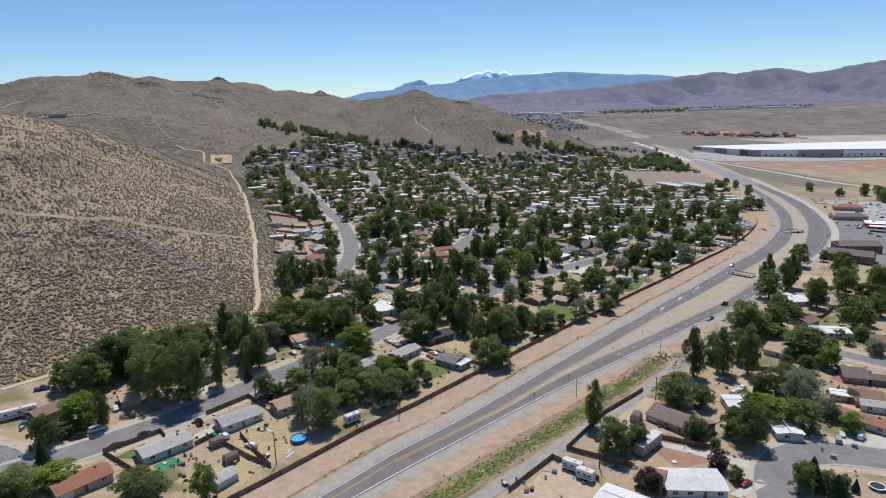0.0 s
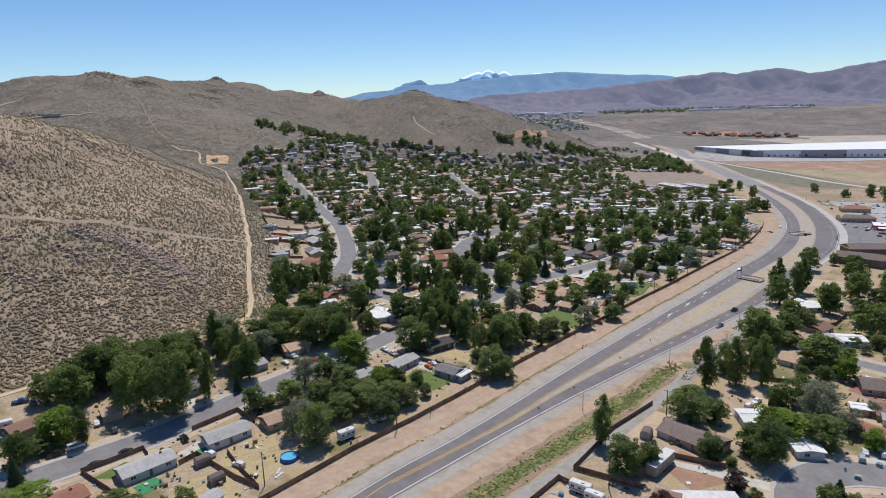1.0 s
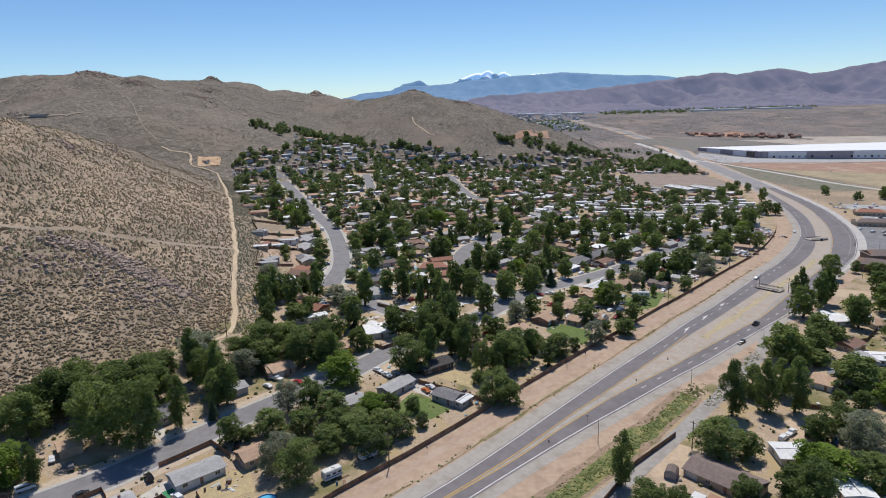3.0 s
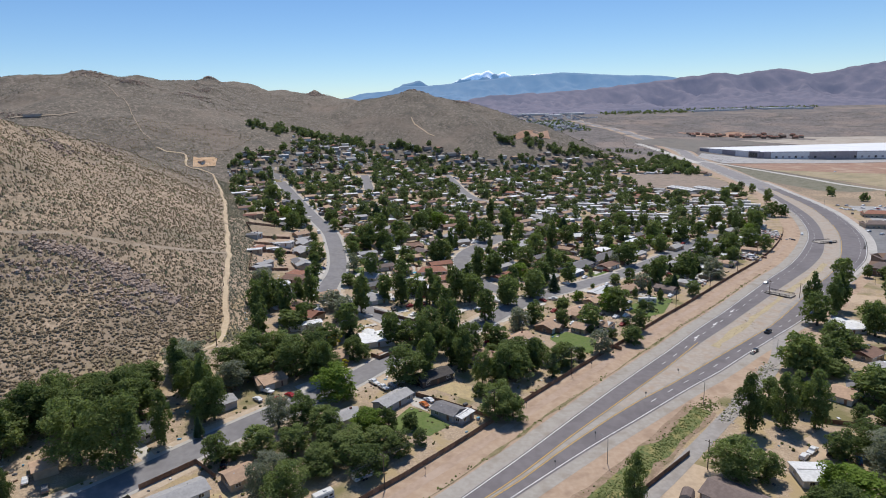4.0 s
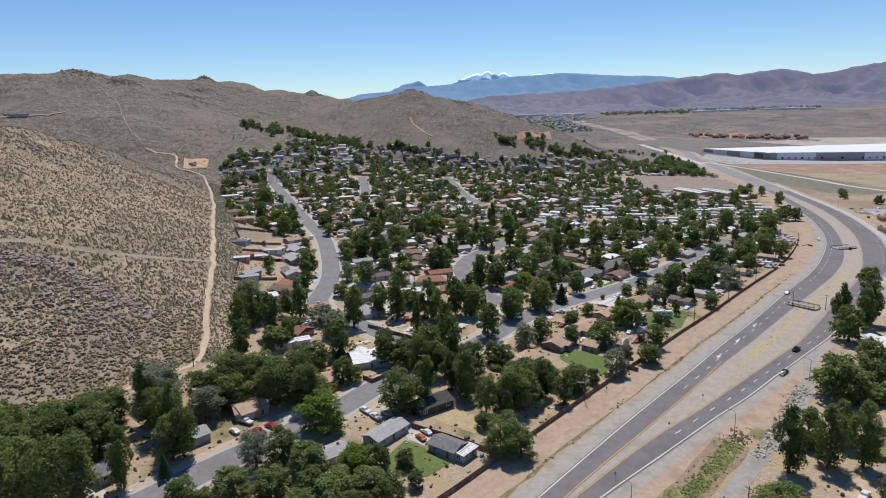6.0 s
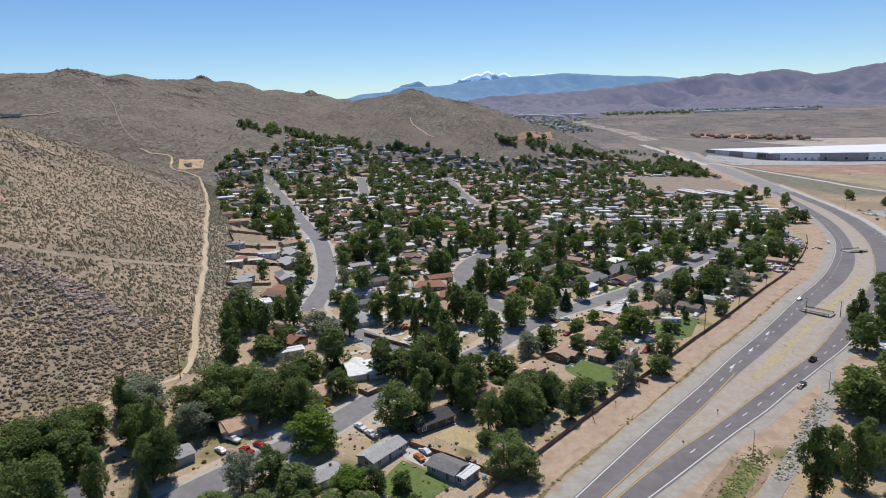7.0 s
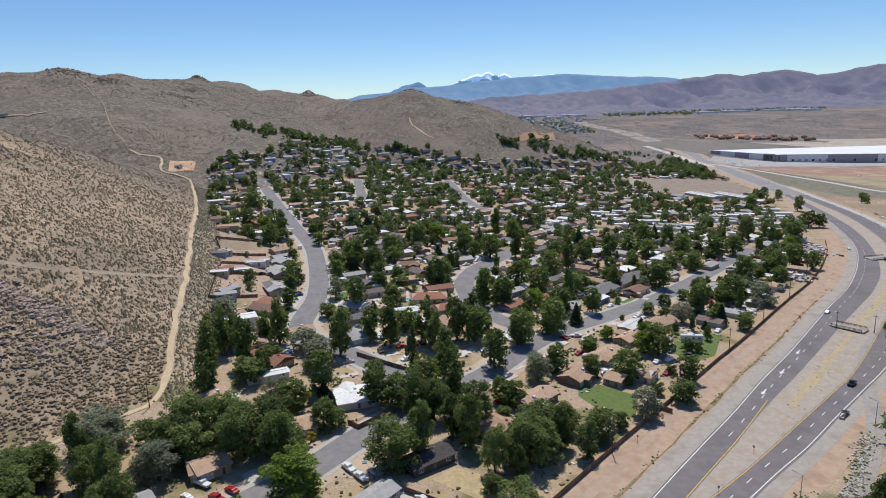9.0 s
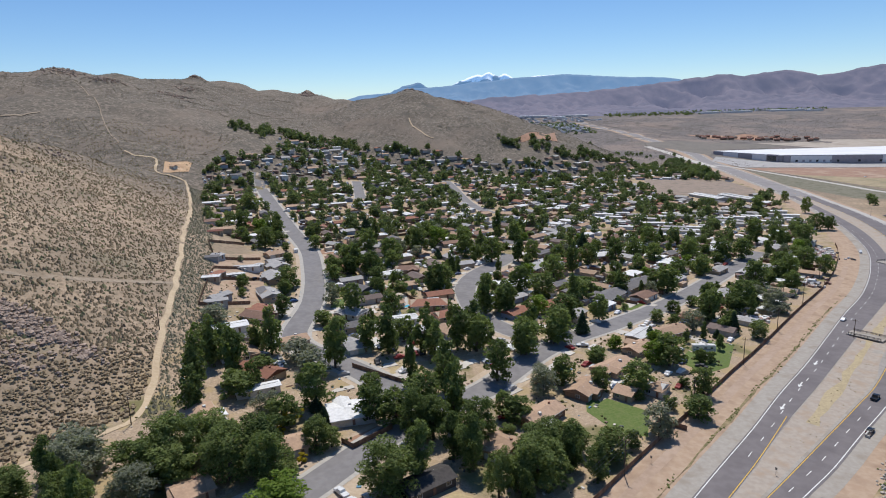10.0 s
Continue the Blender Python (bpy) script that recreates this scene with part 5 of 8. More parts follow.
for row in ((-113.8, 492.2, 14, 5, 8, "white", "white"), (-121.1, 454.2, 8, 5.5, 10, "white", "tan"), (-108.5, 423.5, 10, 5, 20, "grey", "grey"), (-132.8, 490.0, 6.5, 5, 10, "slate", "grey"), (-114.9, 470.3, 6.5, 4, 20, "white", "white"), (-153.3, 556.2, 9, 5, 15, "rust", "tan"), (-93.3, 454.6, 12, 8, -65, "slate", "tan"), (249.9, 587.5, 14, 8, 45, "grey", "tan"), (194.0, 515.9, 12, 8, 45, "grey", "tan"), (179.5, 522.0, 14, 8, 45, "grey", "tan")):
    place_house(*row, detail=1)

# ---- yards: lawns, drives and bare lots ----
LAWN = mat("lawn", (0.095, 0.145, 0.032), (0.135, 0.175, 0.05), 0.8, 0.9, bump=0.04, col3=(0.17, 0.19, 0.07), size3=3, amount3=0.5)
TURF = mat("green_tarp", (0.03, 0.20, 0.085), (0.04, 0.24, 0.10), 1.0, 0.6, bump=0.02)
STRAW = mat("straw_yard", (0.48, 0.38, 0.21), (0.40, 0.31, 0.18), 0.9, 0.95, bump=0.05, col3=(0.33, 0.27, 0.16), size3=3, amount3=0.6)
SLAB = mat("drive_concrete", (0.55, 0.51, 0.45), (0.49, 0.455, 0.40), 1.5, 0.85, bump=0.004, col3=(0.38, 0.35, 0.31), size3=2.5, amount3=0.5)
PAD_EARTH = mat("pad_earth", (0.42, 0.25, 0.165), (0.36, 0.215, 0.145), 9.0, 0.95, bump=0.03, col3=(0.46, 0.33, 0.24), size3=40, amount3=0.6)
RED_SOIL = mat("red_soil", (0.36, 0.215, 0.14), (0.31, 0.185, 0.125), 2.0, 0.95, bump=0.03, col3=(0.42, 0.29, 0.20), size3=12, amount3=0.6)


def patch(name, pts, material, label, category, lift=0.05, step=4.0):
    """A flat area on the ground inside the outline given."""
    bm = bmesh.new()
    bm.faces.new([bm.verts.new((x, y, 0)) for x, y in pts])
    long = max(math.dist(a, b) for a in pts for b in pts)
    bmesh.ops.triangulate(bm, faces=bm.faces[:])
    for _ in range(2 if long > step * 3 else 1):
        bmesh.ops.subdivide_edges(bm, edges=bm.edges[:], cuts=1, use_grid_fill=True)
    for v in bm.verts:
        v.co.z = height(v.co.x, v.co.y) + lift
    bmesh.ops.recalc_face_normals(bm, faces=bm.faces[:])
    me = bpy.data.meshes.new(name)
    bm.to_mesh(me)
    bm.free()
    me.materials.append(material)
    if me.polygons[0].normal.z < 0:
        me.flip_normals()
    return tagged(new(name, me), label, category, kind="structure")


patch("lawn", [(-16.4, 255.5), (-12.3, 262.8), (-5.4, 257.7), (2.0, 249.5), (-5.0, 242.5), (-19.0, 247.0)], LAWN, "watered green lawn behind a house", "lawn")
patch("lawn", [(51.9, 337.0), (59.5, 339.2), (72.2, 329.1), (66.0, 312.0), (56.4, 316.0), (50.2, 328.7)], LAWN, "green back lawn with uneven grass", "lawn")
patch("lawn", [(-111.1, 189.3), (-102.8, 202.4), (-98.9, 200.1), (-104.7, 189.6)], LAWN, "small fenced front lawn", "lawn")
patch("lawn", [(-23.3, 462.8), (-21.6, 482.5), (-13.1, 483.1), (-12.0, 467.8)], LAWN, "bright green back lawn", "lawn")
patch("lawn", [(91.7, 440.6), (113.4, 464.5), (115.8, 457.4), (99.5, 439.2)], LAWN, "green front lawn beside the street", "lawn")
patch("lawn", [(98.4, 373.3), (118.6, 399.8), (131.1, 393.3), (117.2, 368.0), (105.1, 361.1)], LAWN, "patchy green back yard", "lawn")
patch("ground_tarp", [(-96.3, 185.3), (-92.4, 191.3), (-87.9, 187.9), (-91.5, 181.5)], TURF, "green tarpaulin spread on the ground", "tarp", 0.08)
patch("ground_tarp", [(-84.5, 205.5), (-81.5, 208.0), (-78.5, 203.0), (-81.0, 201.0)], TURF, "green tarpaulin beside a house", "tarp", 0.08)
patch("dry_yard", [(-74.4, 196.9), (-73.3, 213.2), (-61.5, 216.3), (-52.7, 195.1), (-57.4, 183.8), (-69.4, 193.1)], STRAW, "dry straw-coloured back yard", "yard")
patch("dry_yard", [(-86, 176), (-80, 190), (-70, 192), (-62, 182), (-64, 172)], STRAW, "dry yard with straw and clutter", "yard")
patch("dry_yard", [(-3.0, 276.2), (3.4, 282.9), (19.5, 274.1), (14.7, 263.9)], STRAW, "bare dry yard behind a fence", "yard")
patch("dry_yard", [(-18, 350), (-8, 356), (0, 345), (-10, 338)], STRAW, "dry yellow yard under tall trees", "yard")
patch("drive", [(-13.0, 269.1), (-9.6, 271.7), (-3.4, 266.8), (-5.4, 258.9), (-11.7, 263.7)], SLAB, "pale concrete drive with parked cars", "drive", 0.06)
patch("drive", [(-102.9, 238.0), (-100.6, 242.2), (-92.6, 234.1), (-95.6, 231.5)], SLAB, "pale concrete drive", "drive", 0.06)
patch("drive", [(-38.6, 280.6), (-28.9, 287.4), (-15.8, 285.1), (-17.4, 276.2), (-27.8, 277.5)], TRACK, "gravel parking area beside the street", "drive", 0.06)
patch("drive", [(-86.6, 438.0), (-69.7, 450.0), (-66.5, 423.8), (-81.3, 421.5)], SLAB, "pale concrete drives before the houses", "drive", 0.07)
patch("drive", [(-90.5, 513.9), (-84.2, 514.4), (-74.3, 473.1), (-79.9, 462.2)], TRACK, "dusty drive beside the curving street", "drive", 0.07)
patch("drive", [(2.1, 457.3), (10.5, 462.9), (16.4, 439.1), (10.3, 430.0)], TRACK, "sandy turning place at the side street", "drive", 0.07)
patch("dry_yard", [(-20.6, 369.9), (-2.2, 370.4), (0.0, 354.4), (-19.4, 353.0)], STRAW, "dry yellow yard between the houses", "yard", 0.07)
patch("lawn", [(-25.5, 482.2), (-12.5, 483.1), (-13.6, 467.6), (-24.5, 466.9)], LAWN, "bright green lawn behind a house", "lawn", 0.10)
patch("lawn", [(-56.1, 448.9), (-49.9, 451.2), (-48.9, 435.6), (-55.4, 435.3)], LAWN, "watered green front lawn", "lawn", 0.10)
patch("drive", [(-32.8, 302.5), (-24.8, 307.4), (-20.8, 302.6), (-30.2, 296.5)], SLAB, "concrete drive at the street", "drive", 0.06)
patch("drive", [(-90.5, 203.5), (-86.0, 211.0), (-80.0, 208.0), (-83.0, 201.0)], SLAB, "concrete drive of a grey-roofed house", "drive", 0.06)
RED_DECK = mat("red_deck", (0.36, 0.175, 0.15), (0.31, 0.15, 0.13), 0.8, 0.85, col3=(0.26, 0.13, 0.11), size3=3, amount3=0.5)
SAND_YARD = mat("sand_yard", (0.52, 0.40, 0.28), (0.46, 0.35, 0.245), 1.5, 0.95, bump=0.03, col3=(0.38, 0.29, 0.20), size3=4, amount3=0.6)
patch("deck", [(159, 243), (166.6, 251), (175, 238), (165, 229.7)], RED_DECK, "rose-red paved terrace round a house", "terrace", 0.08)
patch("bare_lot", [(138.1, 213.4), (157.2, 232.2), (171.4, 227.3), (164.8, 217.8), (152, 214)], SAND_YARD, "sandy yard between low houses", "yard", 0.06)
patch("bare_lot", [(60, 214), (74, 228), (84, 220), (72, 210), (64, 200)], SAND_YARD, "dry sandy lot beside a brown house", "yard", 0.06)
patch("bare_lot", [(20, 165), (33, 181), (45, 169), (40, 158), (26, 154)], SAND_YARD, "cluttered dirt lot behind a fence", "yard", 0.06)
patch("bare_lot", [(112, 236), (128, 246), (140, 236), (126, 222), (114, 226)], SAND_YARD, "bare dirt lot under tall trees", "yard", 0.06)
patch("bare_lot", [(192, 352), (206, 366), (224, 352), (212, 340)], SLAB, "pale concrete yard of a long white house", "yard", 0.06)
patch("bare_lot", [(222, 392), (240, 406), (262, 396), (250, 378)], SAND_YARD, "dry fenced yard near the highway", "yard", 0.06)
patch("drive", [(64.7, 195.7), (75, 191.5), (84.2, 187.4), (96, 181), (94, 176.5), (81.3, 184.1), (65.9, 192.6)], SLAB, "long pale concrete drive between the trailers", "drive", 0.09)
patch("drive", [(94.3, 171.5), (95.4, 168.6), (83.9, 162.1), (81.5, 164.0)], SLAB, "pale concrete drive with a red car", "drive", 0.09)
patch("drive", [(129.7, 189.8), (138, 200), (150.0, 196.0), (146.5, 187.5)], SLAB, "pale concrete apron beside the court", "drive", 0.09)
patch("drive", [(108, 200), (114, 206), (121, 199), (116, 193)], SLAB, "pale concrete drive at the court", "drive", 0.09)
patch("lawn", [(171, 286), (180, 292), (186, 284), (178, 279)], LAWN, "small green lawn beside a hedge", "lawn", 0.08)
patch("bare_lot", [(75.7, 199.4), (83.8, 190.3), (85.8, 181.8), (71.4, 177.2), (67.6, 186.9)], RED_SOIL, "bare reddish lot between trailers", "yard")
patch("bare_lot", [(-30.3, 309.0), (-17.1, 321.6), (-15.8, 316.1), (-27.0, 304.2)], RED_SOIL, "bare lot behind a brown fence", "yard")
patch("bare_lot", [(-58, 279), (-50, 286), (-44, 280), (-52, 272)], SLAB, "concrete drive with parked pickups", "drive")
patch("bare_lot", [(-134.9, 509.4), (-117.7, 536.3), (-101.9, 485.0), (-92.2, 443.4), (-114.5, 418.3), (-130.6, 486.3)], DIRT, "bare tan back yards between board fences", "yard", 0.05)
patch("bare_lot", [(-83.7, 552.5), (-71.1, 559.9), (-69.4, 589.1), (-66.3, 576.2), (-68.1, 548.5), (-80.4, 541.4)], RED_SOIL, "bare orange drive beside a house", "yard", 0.05)
patch("lawn", [(-29.8, 484.5), (-20.6, 487.5), (-19.6, 466.6), (-29.2, 467.9)], LAWN, "bright green back lawn beside a pool", "lawn", 0.09)
POOL_BLUE = mat("pool_water", (0.10, 0.42, 0.46), (0.14, 0.50, 0.53), 0.8, 0.08, spec=0.6)
patch("pool_deck", [(-24.0, 454.5), (-17.2, 456.5), (-16.6, 442.3), (-23.4, 441.7)], SLAB, "pale concrete deck round a pool", "deck", 0.08)
patch("pool_water", [(-22.0, 452.3), (-19.0, 454.0), (-18.6, 444.3), (-21.5, 443.7)], POOL_BLUE, "pale blue water of a garden pool", "pool", 0.14)
SCRUB_FIELD = mat("scrub_field", (0.27, 0.21, 0.165), (0.33, 0.26, 0.205), 3.0, 0.95, bump=0.05, col3=(0.19, 0.16, 0.12), size3=9, amount3=0.7)
GREEN_SCRUB = mat("green_scrub", (0.175, 0.165, 0.115), (0.225, 0.205, 0.15), 4.0, 0.95, bump=0.05, col3=(0.12, 0.122, 0.075), size3=11, amount3=0.8)
GREY_SCRUB = mat("grey_scrub", (0.185, 0.165, 0.14), (0.22, 0.195, 0.165), 5.0, 0.95, bump=0.05, col3=(0.15, 0.14, 0.12), size3=25, amount3=0.7)
GRADED = mat("graded_ground", (0.46, 0.40, 0.335), (0.40, 0.345, 0.285), 14.0, 0.95, col3=(0.30, 0.25, 0.20), size3=60, amount3=0.7)
FIELD_RED = mat("field_red", (0.36, 0.225, 0.155), (0.30, 0.185, 0.135), 7.0, 0.95, bump=0.03, col3=(0.46, 0.35, 0.26), size3=26, amount3=0.8)
FIELD_TAN = mat("field_tan", (0.33, 0.27, 0.16), (0.40, 0.32, 0.21), 9.0, 0.95, bump=0.03, col3=(0.22, 0.20, 0.12), size3=24, amount3=0.7)
LOT_PALE = mat("lot_pale", (0.43, 0.41, 0.395), (0.37, 0.355, 0.34), 9.0, 0.9, col3=(0.24, 0.235, 0.23), size3=12, amount3=0.6)
patch("bare_field", [(545, 1255), (640, 1262), (900, 1265), (1180, 1240), (1180, 1060), (760, 1060), (655, 1092), (566, 1135)], FIELD_RED, "large bare reddish field by the warehouse", "field", 0.10, 60)
patch("dry_field", [(566, 1135), (655, 1092), (760, 1060), (1180, 1060), (1000, 800), (640, 820), (602, 900), (580, 1040)], FIELD_TAN, "dry yellow-green field beside the pale road", "field", 0.10, 60)
patch("graded_pad", [(835, 1850), (911, 1835), (1060, 1925), (1500, 1870), (1500, 1700), (1201, 1717), (945, 1716)], GRADED, "pale graded ground behind the warehouse", "field", 0.5, 90)
patch("graded_pad", [(560, 1425), (600, 1500), (672, 1384), (960, 1355), (1240, 1230), (1180, 1244), (900, 1272), (646, 1268), (548, 1268)], LOT_PALE, "pale lot and drives before the warehouse", "parking lot", 0.14, 60)
patch("brush_field", [(492, 1772), (656, 1850), (919, 1790), (800, 1700), (650, 1640), (596, 1520), (560, 1640)], GREY_SCRUB, "flat field of dark grey-green brush", "field", 0.3, 60)
patch("graded_pad", [(770, 2120), (860, 2105), (952, 2070), (985, 1975), (900, 1925), (778, 1975)], PAD_EARTH, "fresh orange earth behind new houses", "field", 0.5, 60)
patch("bare_field", [(268, 905), (300, 895), (390, 893), (416, 960), (420, 1060), (392, 1098), (305, 1070)], SCRUB_FIELD, "open brown scrub field inside the town", "field", 0.06, 60)
patch("scrub_field", [(522, 1190), (552, 1100), (575, 990), (578, 905), (572, 868), (535, 850), (492, 868), (478, 990)], GREEN_SCRUB, "grey-green scrub beside the highway", "field", 0.06, 60)
patch("parking_lot", [(258, 465), (300, 540), (345, 560), (400, 540), (380, 430), (310, 420)], STREET, "grey parking lot beside the shop", "parking", 0.06, 40)
tagged(mesh_object("valley_road", *strip(curve_points([(515, 1320), (533, 1270), (545, 1150), (552, 1080), (560, 1000), (563, 933), (580, 870), (594, 838), (640, 760)], 20.0), -5.0, 5.0, 0.20), CONCRETE), "pale new concrete road past the field", "road", kind="structure")
tagged(mesh_object("median_slab", *strip(curve_points([(497, 1270), (505, 1330), (515, 1420), (520, 1560), (515, 1700)], 30.0), -9, 9, 0.16), CONCRETE), "bright pale strip beside the far highway", "road", kind="structure")

# ---- fences ----
FENCE_WOOD = mat("fence_wood", (0.205, 0.122, 0.080), (0.26, 0.16, 0.108), 0.7, 0.9, bump=0.01, col3=(0.10, 0.065, 0.05), size3=3, amount3=0.5, random_tint=0.25)


def panel_mesh():
    """Twelve boards side by side, every other one set back: one folded sheet with thickness."""
    front, back = [], []
    for k in range(12):
        x0, x1, d = -1.2 + 0.2 * k, -1.2 + 0.2 * (k + 1), 0.035 if k % 2 else 0.0
        front += [(x0, d), (x1, d)]
        back += [(x1, d + 0.04), (x0, d + 0.04)][::-1]
    outline = front + back[::-1]
    n = len(outline)
    v = [(x, y, 0.05) for x, y in outline] + [(x, y, 1.8) for x, y in outline]
    f = [(k, (k + 1) % n, n + (k + 1) % n, n + k) for k in range(n)]
    m = len(front)
    f += [(n + k, n + k + 1, n + (n - 2 - k), n + (n - 1 - k)) for k in range(m - 1)]
    return v, f


def place_fence(pts, label="brown wooden board fence along the yards", group="yard fences"):
    run = [np.array(p, float) for p in pts]
    ob = anchor("fence", run[0][0], run[0][1], 0, label, "fence", group)
    x0, y0, z0 = ob.matrix_basis.translation
    pm = shared("panel", panel_mesh, FENCE_WOOD)
    bm_ = shared("post", lambda: box(0, 0, 0.75, 0.12, 0.12, 2.3), FENCE_WOOD)
    for a, b in zip(run, run[1:]):
        n = max(1, round(float(np.linalg.norm(b - a)) / 2.4))
        s = float(np.linalg.norm(b - a)) / n / 2.4
        ang = math.atan2(b[1] - a[1], b[0] - a[0])
        for k in range(n):
            c, p = a + (b - a) * (k + 0.5) / n, a + (b - a) * k / n
            za, zb = height(*(a + (b - a) * k / n)), height(*(a + (b - a) * (k + 1) / n))
            tilt = Matrix.Rotation(-math.atan2(zb - za, 2.4 * s), 4, "Y")
            piece("panel", pm, ob, Matrix.Translation((c[0] - x0, c[1] - y0, (za + zb) / 2 - z0)) @ Matrix.Rotation(ang, 4, "Z") @ tilt @ Matrix.Diagonal((s, 1, 1, 1)))
            if k % 2 == 0:
                piece("post", bm_, ob, Matrix.Translation((p[0] - x0, p[1] - y0, za - z0)) @ Matrix.Rotation(ang, 4, "Z"))


line_l = offsets(EDGE_L, -19.4)
line_l = line_l[(line_l[:, 1] > 150) & (line_l[:, 1] < 625)]
place_fence(line_l[::3], "long brown wooden fence between yards and highway", "highway fence")
place_fence([(-57.2, 182.9), (-67.0, 194.7), (-73.6, 203.9)])
place_fence([(-115.6, 191.9), (-102.7, 183.2), (-94.2, 177.1)])
place_fence([(-115.6, 191.9), (-102.2, 205.6), (-99.2, 202.1)])
place_fence([(-90.3, 217.5), (-78.0, 229.8), (-69.3, 222.0)])
place_fence([(-87.1, 197.3), (-83.1, 202.5), (-76.3, 197.0), (-66.2, 188.8), (-57.2, 182.9)])
place_fence([(-10.4, 270.6), (1.1, 264.0), (12.9, 256.2), (17.2, 252.8)])
place_fence([(-31.0, 307.4), (-27.0, 304.2), (-15.8, 316.1)])
place_fence([(38.7, 188.1), (48.1, 183.0), (57.1, 177.9)])
place_fence([(38.7, 188.1), (57.9, 212.7), (77.3, 230.6)])
place_fence([(66.0, 197.5), (76.0, 193.0), (86.0, 188.5)], "reddish-brown board fence along a drive")
place_fence([(136.0, 212.0), (146.0, 222.0), (157.0, 233.5)])
place_fence([(226.0, 372.0), (244.0, 372.0), (262.0, 384.0)])
place_fence([(-98, 160), (-90, 150)])
place_fence([(17.2, 165.6), (33.2, 183.2), (45.1, 170.8)])
place_fence([(-23, 331), (-12, 322), (-4, 330)])
place_fence([(72, 322), (80, 316)])
for pts in ([(-147.1, 525.1), (-131.4, 546.5)], [(-130.7, 497.6), (-113.8, 520.9)], [(-127.4, 476.1), (-106.4, 505.9)], [(-123.0, 457.0), (-100.3, 481.1)], [(-114.5, 416.8), (-96.0, 436.0)], [(-127.4, 476.1), (-114.5, 416.8)], [(-147.1, 525.1), (-132.3, 493.5)], [(-35.0, 363.9), (-13.4, 349.2), (-7.9, 348.4)]):
    place_fence(pts, "reddish-brown board fence between back yards")
place_fence([(128, 252), (150, 246), (168, 262)])
place_fence([(176, 312), (200, 318), (222, 340)])

# ---- poles and wires ----
POLE_WOOD = mat("pole_wood", (0.11, 0.08, 0.06), (0.15, 0.11, 0.085), 0.5, 0.95, bump=0.01)
WIRE = mat("wire", (0.10, 0.10, 0.10), (0.14, 0.14, 0.14), 0.5, 0.5)
STEEL = mat("lamp_steel", (0.22, 0.22, 0.22), (0.28, 0.28, 0.28), 0.4, 0.45, metal=0.7)


def place_pole(x, y, h=11.5, angle=48):
    ob = anchor("utility_pole", x, y, angle, "dark wooden utility pole with a crossarm", "utility pole", "poles along the highway")
    part("post", tube((0, 0, -0.5), (0, 0, h), 0.19, 0.12, 8), POLE_WOOD, ob)
    part("crossarm", box(0, 0, h - 0.7, 0.12, 2.4, 0.14), POLE_WOOD, ob)
    for s in (-1.05, 0.0, 1.05):
        part("insulator", tube((0, s, h - 0.62), (0, s, h - 0.38), 0.07, 0.05, 6), TRIM, ob)
    return ob


def place_wire(a, b, h, off):
    ax, ay = a
    bx, by = b
    d = np.array([bx - ax, by - ay])
    nx, ny = -d[1] / np.hypot(*d), d[0] / np.hypot(*d)
    pts = []
    for k in range(9):
        u = k / 8
        pts.append((ax + d[0] * u + nx * off, ay + d[1] * u + ny * off, height(ax, ay) * (1 - u) + height(bx, by) * u + h - 1.3 * 4 * u * (1 - u)))
    v, f = [], []
    for k, (px, py, pz) in enumerate(pts):
        v += [(px, py, pz + 0.025), (px + nx * 0.025, py + ny * 0.025, pz), (px, py, pz - 0.025), (px - nx * 0.025, py - ny * 0.025, pz)]
        if k:
            f += [(4 * k - 4 + j, 4 * k - 4 + (j + 1) % 4, 4 * k + (j + 1) % 4, 4 * k + j) for j in range(4)]
    tagged(mesh_object("power_wire", v, f, WIRE), "thin power line hanging between two poles", "wire", "power lines")


POLES = [(-94.0, 146.0), (-55.9, 184.4), (-17.6, 214.0), (17.6, 252.6), (52.2, 290.4), (88.0, 331.0), (124.5, 371.0), (160.0, 412.0), (196.0, 454.0), (232.0, 500.0)]
for p in POLES:
    place_pole(*p)
for a, b in zip(POLES, POLES[1:]):
    for off in (-1.05, 0.0, 1.05):
        place_wire(a, b, 11.1, off)
for x, y, h in ((79.6, 222.6, 10.0), (47.0, 178.0, 10.0), (116.0, 262.0, 10.0), (16.2, 284.0, 11.0), (-75.5, 231.0, 9.0), (-118.5, 383.0, 10.0), (-101.0, 318.0, 10.0), (191.5, 404.0, 9.0), (206.0, 398.0, 9.0), (190.0, 463.0, 9.0)):
    place_pole(x, y, h, 40)


def place_lamp(x, y, angle):
    ob = anchor("street_lamp", x, y, angle, "grey steel street lamp on the highway shoulder", "street lamp", "highway lamps")
    part("post", tube((0, 0, -0.3), (0, 0, 8.6), 0.13, 0.08, 8), STEEL, ob)
    part("arm", tube((0, 0, 8.5), (0, 2.2, 8.9), 0.05, 0.04, 6), STEEL, ob)
    part("lamp_head", box(0, 2.3, 8.9, 0.3, 0.7, 0.16), STEEL, ob)


for x, y in ((50.0, 226.0), (96.0, 265.5), (146.0, 309.0), (268.0, 425.0), (330.0, 500.0), (385.0, 610.0), (425.0, 740.0)):
    place_lamp(x, y, 40)


def place_marker(x, y):
    ob = anchor("road_sign", x, y, 45, "small road sign on a thin post", "sign", "road signs")
    part("post", tube((0, 0, -0.2), (0, 0, 2.3), 0.04, 0.04, 6), STEEL, ob)
    part("plate", box(0, 0, 2.1, 0.06, 0.6, 0.75), STEEL, ob)


for x, y in ((49.9, 240.9), (76.0, 270.0), (33.5, 224.0), (-6.0, 221.0), (96.0, 291.0), (30.0, 262.0), (62.0, 297.0)):
    place_marker(x, y)

